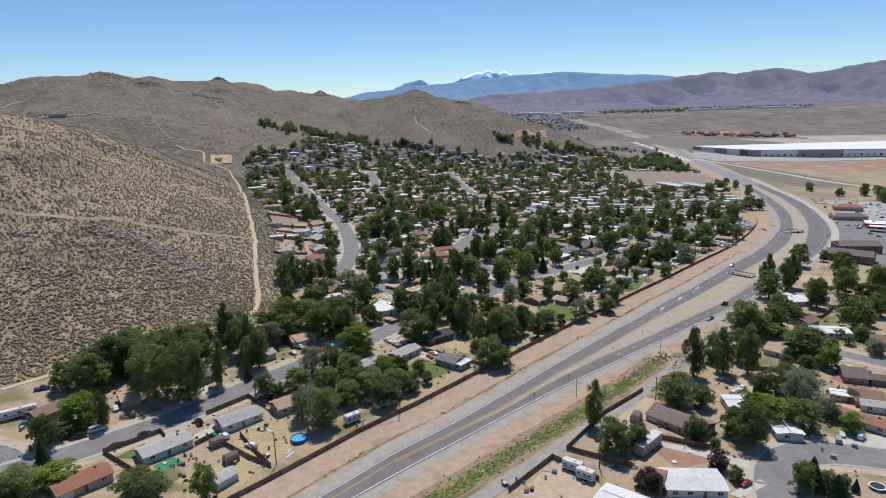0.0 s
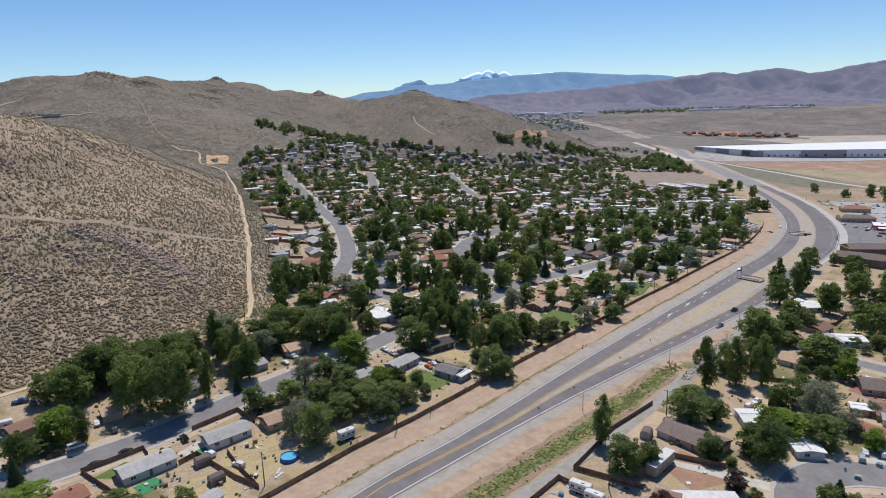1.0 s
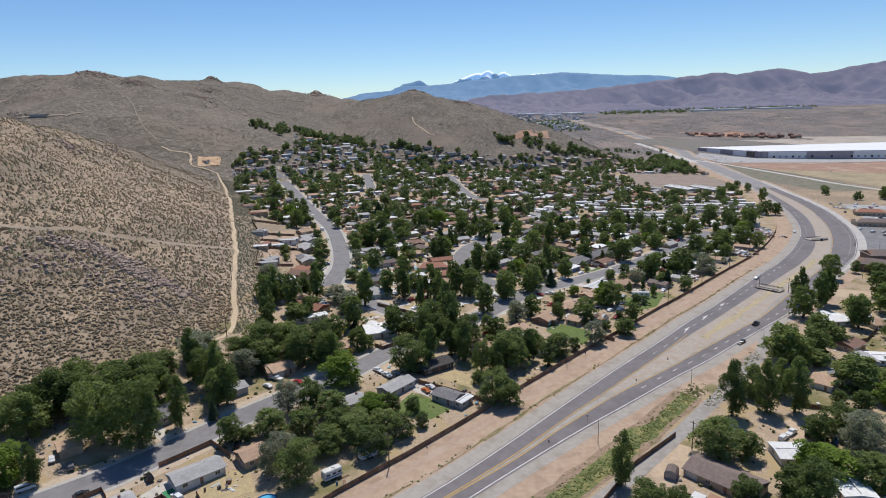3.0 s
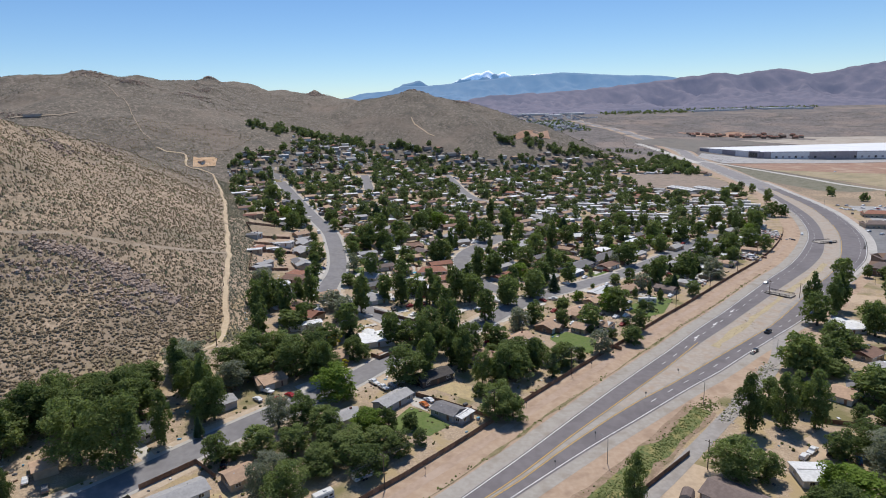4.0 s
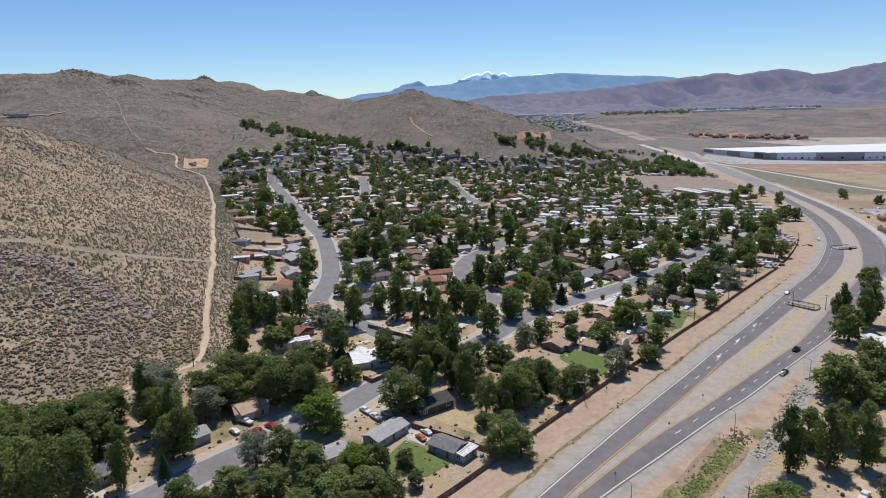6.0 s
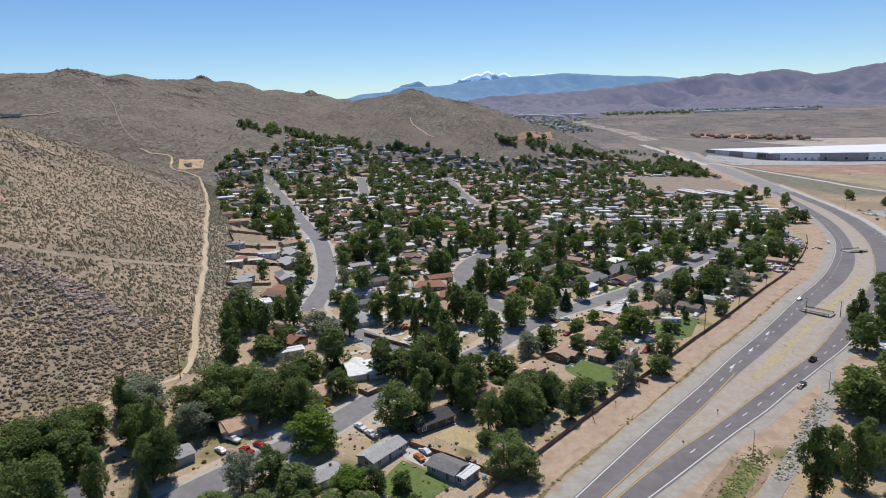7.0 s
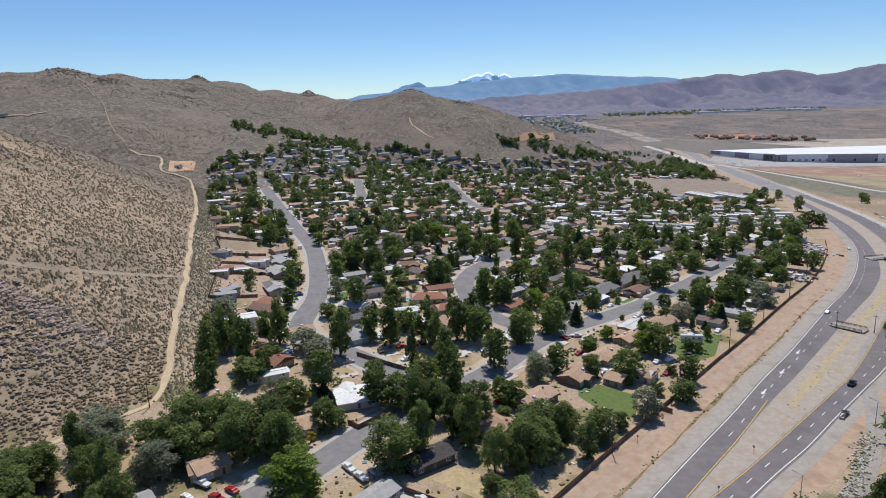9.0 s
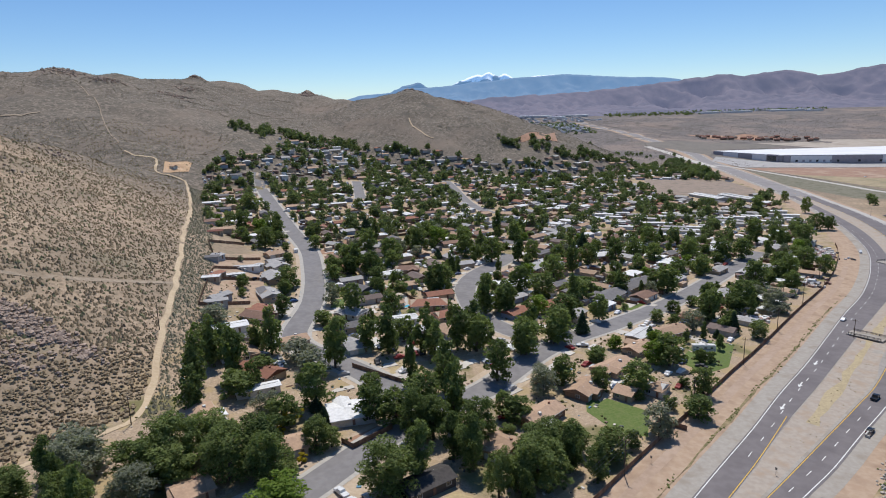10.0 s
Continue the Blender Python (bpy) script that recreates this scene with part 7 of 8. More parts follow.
def place_warehouse():
    """One long hall on a plan with a blunt end: the walls alternate dark and light panels."""
    ob = tagged(new("warehouse"), "huge low warehouse with a white roof and grey panels", "warehouse")
    ob.matrix_basis = pose(676, 1385, -15, 0, 0, 0)
    H = 13.0
    a, c, d, b = Vector((-61, 165, 0)), Vector((0, 0, 0)), Vector((560, -148, 0)), Vector((700, 150, 0))
    plan = [a, c, d, b]
    v = [(*p.xy, -4) for p in plan] + [(*p.xy, H) for p in plan]
    part("wall", (v, [(k, (k + 1) % 4, 4 + (k + 1) % 4, 4 + k) for k in range(4)]), TILT_GREY, ob)
    v = [(*p.xy, H + dz) for dz in (0.0, 0.7) for p in plan]
    part("roof", (v, [(0, 3, 2, 1), (4, 5, 6, 7)] + [(k, (k + 1) % 4, 4 + (k + 1) % 4, 4 + k) for k in range(4)]), METAL_ROOF, ob)

    def panel(name, p, q, u0, u1, z0, z1, out, material):
        """A slab standing proud of the wall that runs from p to q."""
        way = (q - p).normalized()
        n = Vector((way.y, -way.x, 0)) * out
        p0, p1 = p + (q - p) * u0, p + (q - p) * u1
        v = [(*w.xy, z) for z in (z0, z1) for w in (p0, p1, p1 + n, p0 + n)]
        part(name, (v, [(0, 3, 2, 1), (4, 5, 6, 7), (0, 1, 5, 4), (1, 2, 6, 5), (2, 3, 7, 6), (3, 0, 4, 7)]), material, ob)

    panel("wall_panel", a, c, 0.17, 0.40, -2, H - 0.8, 0.7, TILT_LIGHT)
    panel("wall_panel", a, c, 0.62, 0.82, -2, H - 0.8, 0.7, TILT_LIGHT)
    panel("entrance", a, c, 0.85, 0.99, -2, H + 1.5, 5.0, TILT_GREY)
    for k in range(10):
        panel("entrance_window", a, c, 0.86 + 0.0125 * k, 0.87 + 0.0125 * k, 2, H - 1, 5.4, GLASS)
    panel("entrance", c, d, 0.012, 0.03, -2, H + 0.8, 4.0, TILT_GREY)
    for u0, u1 in ((0.035, 0.16), (0.31, 0.45), (0.60, 0.74), (0.88, 0.99)):
        panel("wall_panel", c, d, u0, u1, -2, H - 0.8, 0.7, TILT_LIGHT)
    for k in range(44):
        panel("dock_door", c, d, 0.05 + 0.021 * k, 0.057 + 0.021 * k, 0.2, 4.2, 1.1, TILT_GREY if k % 3 else GLASS)


place_warehouse()


def place_block(name, x, y, L, W, H, angle, roof, wall, label, floors=1, sink=1.5):
    ob = anchor(name, x, y, angle, label, "building", "shops and flats")
    rise = W * 0.16
    part("wall", gable_wall(L, W, H, rise, sink), WALL_MAT[wall], ob)
    part("roof", gable_roof(L, W, H, rise, over=0.8, hip=W * 0.4), ROOF_MAT[roof], ob)
    wm = shared("window_frame", window_mesh, TRIM)
    pm = shared("pane", None, GLASS)
    n = int(L / 4)
    for fl in range(floors):
        for k in range(n):
            w = piece("window", wm, ob, Matrix.Translation((-L / 2 + (k + 0.5) * L / n, -W / 2, 1.6 + 2.9 * fl)) @ Matrix.Rotation(math.pi, 4, "Z"))
            piece("pane", pm, w)
    return ob


place_block("apartment_house", 320, 476, 30, 16, 5.6, -8, "umber", "brown", "two-storey brown apartment house with hipped roof", 2)
place_block("apartment_house", 296, 446, 30, 16, 5.6, -40, "umber", "brown", "two-storey brown apartment house with hipped roof", 2)
place_block("apartment_house", 335, 442, 26, 15, 5.6, 50, "umber", "brown", "two-storey brown apartment house with hipped roof", 2)
RED_BAND = mat("red_band", (0.50, 0.05, 0.06), (0.44, 0.045, 0.055), 2.0, 0.5)


def place_station(x, y, angle):
    """A flat-roofed shop with a red band round its eaves and a canopy over the pumps before it."""
    ob = anchor("petrol_station", x, y, angle, "white flat-roofed petrol station with a red band", "petrol station", "shops and flats")
    part("wall", box(0, 0, 1.5, 44, 20, 6.0), WALL_MAT["white"], ob)
    part("roof", box(0, 0, 4.6, 44.4, 20.4, 0.4), METAL_ROOF, ob)
    for sx, sy, px, py in ((45, 0.5, 0, -10.4), (45, 0.5, 0, 10.4), (0.5, 20.4, -22.4, 0), (0.5, 20.4, 22.4, 0)):
        part("fascia", box(px, py, 4.3, sx, sy, 1.5), RED_BAND, ob, "red eaves band")
    for k in range(6):
        part("shop_window", box(-17 + 7 * k, -10.05, 1.7, 4.6, 0.1, 2.4), GLASS, ob)
    for k in range(4):
        part("roof_unit", box(-15 + 9.5 * k, 3 * (-1) ** k, 5.4, 2.2, 1.8, 1.2), TILT_LIGHT, ob)
    part("canopy", box(-8, -24, 5.0, 24, 9, 0.9), RED_BAND, ob, "red pump canopy")
    part("canopy_top", box(-8, -24, 5.5, 23.4, 8.4, 0.12), METAL_ROOF, ob)
    for k in range(4):
        part("canopy_post", tube((-16 + 16 * (k % 2), -26.5 + 5 * (k // 2), -0.8), (-16 + 16 * (k % 2), -26.5 + 5 * (k // 2), 4.6), 0.22, 0.22), TRIM, ob)
        part("pump", box(-16 + 16 * (k % 2), -24 , 0.7 , 0.7, 1.1, 1.7), TILT_GREY, ob) if k < 2 else None


place_station(412, 566, -30)
LOT = mat("parking_asphalt", (0.20, 0.195, 0.195), (0.235, 0.23, 0.225), 3.0, 0.9, col3=(0.16, 0.155, 0.155), size3=11, amount3=0.6)
tagged(mesh_object("parking_lot", *strip(curve_points([(334, 520), (352, 545), (372, 575), (392, 605)], 6.0), -9, 36, 0.12, 8), LOT), "grey asphalt parking lot before the shops", "parking lot", kind="structure")
tagged(mesh_object("parking_lot", *strip(curve_points([(398, 610), (420, 650), (440, 700), (452, 740)], 6.0), -2, 60, 0.10, 8), LOT_PALE), "pale dusty lot round the shops", "parking lot", kind="structure")
place_block("shop", 400, 612, 30, 14, 4.2, -12, "umber", "tan", "low tan shop with a grey-brown roof")
place_block("shop", 435, 668, 26, 14, 4.2, -20, "terra", "tan", "low shop with a reddish roof")
for k in range(2):
    ob = anchor("storage_shed", 318 + 33 * k, 866 - 4 * k, -72, "long low storage building with a white metal roof", "storage shed", "storage rows")
    part("wall", gable_wall(48, 17, 3.2, 1.0), WALL_MAT["grey"], ob)
    part("roof", gable_roof(48, 17, 3.2, 1.0), ROOF_MAT["white"], ob)
    for j in range(5):
        part("roof_seam", box(-18 + 9 * j, 0, 4.45, 1.2, 14.5, 0.1), ROOF_MAT["slate"], ob)

# ---- the town beyond the near streets ----
town_rng = random.Random(21)
TOWN_L = [(330, -70), (375, -92), (453, -122), (560, -160), (662, -198), (790, -245), (826, -258), (870, -250), (903, -222), (941, -206), (987, -214), (1046, -205), (1110, -172), (1140, -137)]
TOWN_TOP = [(-260, 1060), (-172, 1112), (-137, 1122), (-76, 1100), (-27, 1089), (20, 1082), (69, 1090), (110, 1096), (150, 1112), (200, 1150), (260, 1200), (450, 1290)]
TOWN_R = [(240, 12), (340, 88), (413, 150), (495, 225), (593, 283), (660, 318), (740, 345), (860, 385), (940, 410), (1110, 435), (1300, 455)]


def inside_town(x, y):
    if 405 < y < 560 and x < np.interp(y, [405, 470, 515, 560], [-72, -74, -86, -102]):
        return False
    if 268 < x < 418 and 890 < y < 1062 or 285 < x < 372 and 825 < y < 890:
        return False
    if y > np.interp(x, [a for a, _ in TOWN_TOP], [b for _, b in TOWN_TOP]):
        return False
    return np.interp(y, [a for a, _ in TOWN_L], [b for _, b in TOWN_L]) < x < np.interp(y, [a for a, _ in TOWN_R], [b for _, b in TOWN_R])


HOMES = [(o.matrix_basis.translation.x, o.matrix_basis.translation.y) for o in bpy.data.objects if o.parent is None and o.name.split(".")[0] in ("house", "mobile_home", "shed", "travel_trailer", "apartment_house", "shop")]
FAR_HOMES = []
tries = 0
count = 0
while count < 560 and tries < 30000:
    tries += 1
    y = 395 + 860 * town_rng.random() ** 1.1
    x = town_rng.uniform(-245, 450)
    if not inside_town(x, y) or not off_road(x, y, 13):
        continue
    park = x > 150 and 650 < y < 760
    if min(math.hypot(x - a, (y - b) * 0.85) for a, b in HOMES) < (12.5 if park else (12.5 if x < -60 - (y - 400) * 0.35 else 14.2)):
        continue
    HOMES.append((x, y))
    count += 1
    turn = 45 if x > 20 else -65
    if park:
        L, W, turn = town_rng.uniform(13, 18), 5.2, -20 + town_rng.uniform(-4, 4)
        roof, wall = "white" if town_rng.random() < 0.55 else "grey", "white"
    else:
        roof = town_rng.choice(["tan", "tan", "brown", "terra", "grey", "umber", "slate", "white", "white", "grey", "tan", "white"])
        wall = town_rng.choice(["white", "tan", "grey", "tan", "blue", "white"])
        L, W, turn = town_rng.uniform(9.5, 15), town_rng.uniform(7.2, 9.4), turn + town_rng.choice((0, 90)) + town_rng.uniform(-6, 6)
    if y < 745:
        place_house(x, y, L, W, turn, roof, wall, 1 if y < 500 else 0)
    else:
        FAR_HOMES.append((x, y, L, W, turn, roof, wall))

# beyond that the houses are too small to tell apart: one mesh, a material for each paint and roof
skins = {}
for x, y, L, W, turn, roof, wall in FAR_HOMES:
    rise = W * 0.5 * (0.12 if roof == "white" else 0.32)
    c, s_, z = math.cos(math.radians(turn)), math.sin(math.radians(turn)), height(x, y)
    for skin, (v, f) in ((WALL_MAT[wall], gable_wall(L, W, 2.6, rise)), (ROOF_MAT[roof], gable_roof(L, W, 2.6, rise))):
        skins.setdefault(skin.name, (skin, []))[1].append(([(x + a * c - b * s_, y + a * s_ + b * c, z + h) for a, b, h in v], f))
v_all, f_all, slot = [], [], []
me = bpy.data.meshes.new("far_homes")
for k, (skin, pieces) in enumerate(skins.values()):
    me.materials.append(skin)
    for v, f in pieces:
        n = len(v_all)
        v_all += v
        f_all += [tuple(i + n for i in q) for q in f]
        slot += [k] * len(f)
me.from_pydata(v_all, [], f_all)
me.polygons.foreach_set("material_index", slot)
tagged(new("far_homes", me), "low houses with tan, brown and grey roofs deep in the town", "houses", kind="stuff")

# the few tall trees beside the upper street
for row in ((49.8, 391.3, 11, 4.2, 'r'), (45.9, 350.1, 12, 5.2, 'r'), (64.5, 372.8, 6.5, 4.0, 'r'), (33.8, 378.4, 11.5, 3.6, 'p'), (37.5, 351.5, 8, 3.6, 's')):
    place_tree(*row, level=1, tall=True)

HX = np.array(HOMES)
placed = list(TREES)
tries = made = 0
while made < 175 and tries < 30000:
    tries += 1
    y = 385 + 235 * town_rng.random() ** 1.1
    x = town_rng.uniform(-245, 375)
    if not inside_town(x, y) or not off_road(x, y, 8.5):
        continue
    r = town_rng.uniform(1.9, 4.6) if town_rng.random() < 0.8 else town_rng.uniform(4.8, 6.8)
    if np.min(np.hypot(HX[:, 0] - x, HX[:, 1] - y)) < 6.5 + r * 0.35:
        continue
    if any(abs(a - x) < 8 and abs(b - y) < 8 and math.hypot(a - x, b - y) < 0.7 * (c + r) for a, b, c in placed):
        continue
    kind = town_rng.choice("rrrrrpppprgsc")
    place_tree(x, y, r * town_rng.uniform(1.7, 2.4) * (1.35 if kind == "p" else 1), r * (0.7 if kind == "p" else 1), kind, 1)
    placed.append((x, y, r))
    made += 1


# leaves of the far trees, greyed and blued in colour to imitate haze
LEAF_FAR = leaf_material("leaf_far", (0.078, 0.106, 0.052), (0.225, 0.260, 0.125))
LEAF_FAR.node_tree.nodes["Mix Shader"].inputs[0].default_value = 0.42


def merge_trees(name, spots, label, c=100):
    """Far woods: many small crowns joined into one mesh."""
    rng = np.random.RandomState(5)
    vs, fs, n = [], [], 0
    for x, y, z, h, r in spots:
        p, o = crown_points("r", c, rng)
        v, f = leaves(p * (r / 3.3, r / 3.3, h / 9.6), o, (0.30 * r + 0.25) * math.sqrt(95 / c), rng)
        v = v + (x, y, z)
        vs.append(v)
        fs.append(np.array(f) + n)
        n += len(v)
    me = bpy.data.meshes.new(name)
    me.from_pydata(np.concatenate(vs).tolist(), [], np.concatenate(fs).tolist())
    me.materials.append(LEAF_FAR)
    return tagged(new(name, me), label, "trees", kind="stuff")


spots = []
tries = 0
while len(spots) < 860 and tries < 40000:
    tries += 1
    y = town_rng.uniform(790, 1290)
    x = town_rng.uniform(-250, 450)
    if not inside_town(x, y) or not off_road(x, y, 9):
        continue
    if np.min(np.hypot(HX[:, 0] - x, HX[:, 1] - y)) < 7:
        continue
    r = town_rng.uniform(2.4, 5.6)
    spots.append((x, y, height(x, y), r * town_rng.uniform(1.5, 2.2), r))
for cx, cy, sx, sy, n in ((-246, 1010, 15, 15, 26), (-206, 1040, 14, 10, 22), (110, 1150, 12, 8, 10), (150, 1175, 10, 8, 8), (-150, 1100, 14, 9, 10), (-60, 1085, 20, 8, 12), (190, 1160, 20, 14, 16), (255, 1190, 26, 14, 18), (400, 1100, 13, 28, 34), (428, 1230, 10, 42, 44), (462, 1370, 9, 40, 26), (470, 770, 30, 12, 2), (500, 800, 40, 12, 3), (230, 1420, 40, 15, 14), (370, 1500, 60, 12, 24)):
    for _ in range(n):
        x, y, r = town_rng.gauss(cx, sx), town_rng.gauss(cy, sy), town_rng.uniform(3, 6.5)
        spots.append((x, y, height(x, y), r * 1.8, r))
tries = 0
low = []
while len(low) < 520 and tries < 30000:
    tries += 1
    x, y = town_rng.uniform(-240, 370), 400 + 400 * town_rng.random()
    if not inside_town(x, y) or not off_road(x, y, 8) or np.min(np.hypot(HX[:, 0] - x, HX[:, 1] - y)) < 6.5:
        continue
    r = town_rng.uniform(1.2, 2.8)
    low.append((x, y, height(x, y), r * town_rng.uniform(1.4, 2.1), r))
mid = []
tries = 0
while len(mid) < 330 and tries < 30000:
    tries += 1
    x, y = town_rng.uniform(-245, 372), town_rng.uniform(600, 830)
    if not inside_town(x, y) or not off_road(x, y, 8.5) or np.min(np.hypot(HX[:, 0] - x, HX[:, 1] - y)) < 7:
        continue
    r = town_rng.uniform(2.4, 5.6)
    mid.append((x, y, height(x, y), r * town_rng.uniform(1.7, 2.5), r))
merge_trees("town_trees", mid, "green shade trees between the far houses", 210)
merge_trees("yard_greenery", low, "small trees and tall shrubs between the far houses")
merge_trees("far_trees", spots, "distant green trees among the far roofs", 120)

# ---- yard fences, sheds and cars of the far lots, too small to tell apart ----
def island_material(name, colours):
    m = bpy.data.materials.new(name)
    m.use_nodes = True
    n, l = m.node_tree.nodes, m.node_tree.links
    geo = n.new("ShaderNodeNewGeometry")
    ramp = n.new("ShaderNodeValToRGB")
    ramp.color_ramp.interpolation = "CONSTANT"
    while len(ramp.color_ramp.elements) < len(colours):
        ramp.color_ramp.elements.new(0.5)
    for k, c in enumerate(colours):
        ramp.color_ramp.elements[k].position = k / len(colours)
        ramp.color_ramp.elements[k].color = (*c, 1)
    l.new(geo.outputs["Random Per Island"], ramp.inputs["Fac"])
    l.new(ramp.outputs[0], n["Principled BSDF"].inputs["Base Color"])
    n["Principled BSDF"].inputs["Roughness"].default_value = 0.7
    return m


def small_stuff(name, spots, build, material, label, category):
    vs, fs, n = [], [], 0
    for x, y, a in spots:
        v, f = build()
        c, s_, z = math.cos(math.radians(a)), math.sin(math.radians(a)), height(x, y)
        vs += [(x + px * c - py * s_, y + px * s_ + py * c, z + pz) for px, py, pz in v]
        fs += [tuple(i + n for i in q) for q in f]
        n = len(vs)
    tagged(mesh_object(name, vs, fs, material), label, category, kind="stuff")


def small_car():
    s = town_rng.uniform(0.95, 1.15)
    outline = [(-2.2 * s, 0.25), (-2.25 * s, 0.9), (-1.2 * s, 1.0), (-0.8 * s, 1.5 * s), (0.6 * s, 1.5 * s), (1.2 * s, 1.0), (2.2 * s, 0.85), (2.25 * s, 0.3)]
    return prism(outline, 1.8)


def small_shed():
    L, W = town_rng.uniform(2.5, 6.5), town_rng.uniform(2.4, 4.5)
    v, f = gable_wall(L, W, town_rng.uniform(2.0, 2.5), W * 0.15, 0.5)
    return v, f


def small_fence():
    return box(0, 0, 0.85, town_rng.uniform(7, 13), 0.12, 1.8)


def scatter(count, y0, y1, gap_home, gap_road, lanes):
    spots, tries = [], 0
    while len(spots) < count and tries < 40000:
        tries += 1
        x, y = town_rng.uniform(-245, 372), y0 + (y1 - y0) * town_rng.random() ** 1.2
        if not inside_town(x, y) or not off_road(x, y, gap_road):
            continue
        d = np.min(np.hypot(HX[:, 0] - x, HX[:, 1] - y))
        if d < gap_home:
            continue
        spots.append((x, y, (45 if x > 20 else -65) + town_rng.choice(lanes) + town_rng.uniform(-7, 7)))
    return spots


small_stuff("far_cars", scatter(900, 345, 1050, 6.5, 7.0, (0, 90, 180)), small_car, island_material("far_car_paint", [(0.75, 0.75, 0.74), (0.03, 0.03, 0.035), (0.4, 0.4, 0.41), (0.78, 0.78, 0.78), (0.72, 0.72, 0.71), (0.25, 0.03, 0.03), (0.06, 0.09, 0.16)]), "small parked cars among the far houses", "cars")
bend_cars = [(x, y, 20 + town_rng.choice((0, 90))) for x, y in ((town_rng.uniform(385, 490), town_rng.uniform(570, 745)) for _ in range(120)) if x > np.interp(y, EDGE_R[:, 1], EDGE_R[:, 0]) + 14 and min(math.hypot(x - a, y - b) for a, b in ((412, 566), (400, 612), (435, 668))) > 19]
small_stuff("shop_cars", bend_cars, small_car, bpy.data.materials["far_car_paint"], "cars parked round the shops by the bend", "cars")
small_stuff("far_sheds", scatter(900, 440, 1100, 7.5, 8.5, (0, 90)), small_shed, island_material("far_shed_colours", [(0.74, 0.74, 0.72), (0.42, 0.30, 0.21), (0.22, 0.13, 0.10), (0.48, 0.49, 0.51), (0.72, 0.71, 0.68), (0.54, 0.45, 0.35), (0.16, 0.15, 0.15), (0.70, 0.70, 0.70)]), "small sheds and canopies in the back yards", "sheds")
def slab():
    return box(0, 0, 0.03, town_rng.uniform(5, 11), town_rng.uniform(3, 5), 0.16)


small_stuff("far_drives", scatter(900, 340, 1100, 6.0, 7.0, (0, 90)), slab, island_material("far_drive_concrete", [(0.52, 0.48, 0.42), (0.46, 0.42, 0.37), (0.57, 0.53, 0.47), (0.50, 0.40, 0.29)]), "pale concrete drives and patios between the far houses", "drives")
small_stuff("far_fences", scatter(560, 450, 950, 8.0, 13.5, (0, 90)), small_fence, FENCE_WOOD, "brown board fences between the far yards", "fences")

# ---- far housing beyond the valley road, a few strokes each ----
far_boxes = random.Random(3)
for k in range(46):
    x, y = 765 + (k % 16) * 19 + far_boxes.uniform(-9, 9), 1955 - (k % 16) * 3 + (k // 16) * 40 + far_boxes.uniform(-18, 18)
    if far_boxes.random() < 0.2:
        continue
    ob = anchor("far_house", x, y, -12 + far_boxes.uniform(-8, 8), "new two-storey house with a rust-red roof", "house", "new houses in the valley")
    part("wall", gable_wall(13, 12, 5.4, 2.6, 2.5), WALL_MAT["tan" if k % 3 == 0 else "brown"], ob)
    part("roof", gable_roof(13, 12, 5.4, 2.6, over=0.5, hip=3.5), ROOF_MAT["umber" if k % 4 == 1 else "rust"], ob)
v_all, f_all = [], []
for k in range(620):
    zone = far_boxes.random()
    if zone < 0.45:
        x, y = far_boxes.uniform(300, 475), far_boxes.uniform(2050, 2560)
    elif zone < 0.75:
        x, y = far_boxes.uniform(180, 640), far_boxes.uniform(2600, 2990)
    else:
        x, y = far_boxes.uniform(1000, 1750), far_boxes.uniform(3020, 3250)
    s = far_boxes.uniform(6, 16)
    h = far_boxes.uniform(3, 4.5)
    b = box(x, y, height(x, y) + h / 2, s, far_boxes.uniform(7, 14), h)
    n = len(v_all)
    v_all += b[0]
    f_all += [tuple(i + n for i in q) for q in b[1]]
tagged(mesh_object("far_settlement", v_all, f_all, island_material("settlement_paint", [(0.72, 0.72, 0.72), (0.46, 0.44, 0.44), (0.30, 0.29, 0.31), (0.60, 0.58, 0.56)])), "tiny pale buildings of distant settlements", "buildings", kind="stuff")
spots = []
for k in range(760):
    zone = far_boxes.random()
    if zone < 0.25:
        x, y = far_boxes.uniform(300, 480), far_boxes.uniform(2000, 2600)
    elif zone < 0.6:
        x, y = far_boxes.uniform(740, 1130), far_boxes.uniform(2900, 3160)
    else:
        x, y = far_boxes.uniform(1080, 1800), far_boxes.uniform(3040, 3280)
    r = far_boxes.uniform(2.5, 6)
    spots.append((x, y, height(x, y), r * 1.5, r))
merge_trees("valley_trees", spots, "distant belts of trees in the valley", 36)
for x, y, L, W in ((1200, 2990, 90, 60), (1330, 3000, 120, 60), (1560, 3010, 170, 70), (1650, 2960, 70, 40), (420, 2900, 130, 60), (600, 2960, 110, 60), (500, 2840, 70, 40)):
    ob = anchor("far_warehouse", x, y, 0, "distant low building with a pale roof", "warehouse", "far warehouses")
    part("wall", box(0, 0, 2, L, W, 7), TILT_LIGHT, ob)
    part("roof", box(0, 0, 5.8, L + 2, W + 2, 0.8), METAL_ROOF, ob)

ob = anchor("hut", -276, 794, -30, "small pale hut on a bare pad at the trail head", "hut", "sheds of the town")
part("wall", gable_wall(7, 4.5, 2.4, 0.8), WALL_MAT["white"], ob)
part("roof", gable_roof(7, 4.5, 2.4, 0.8), ROOF_MAT["tan"], ob)
part("door", box(1.2, -2.28, 1.0, 0.9, 0.08, 2.0), DOOR, ob)

ob = anchor("water_tank_shed", -516, 879, 10, "long low grey shed on the hill road", "shed", "sheds of the town")
part("wall", gable_wall(20, 5, 2.6, 0.6), WALL_MAT["grey"], ob)
part("roof", gable_roof(20, 5, 2.6, 0.6), ROOF_MAT["slate"], ob)

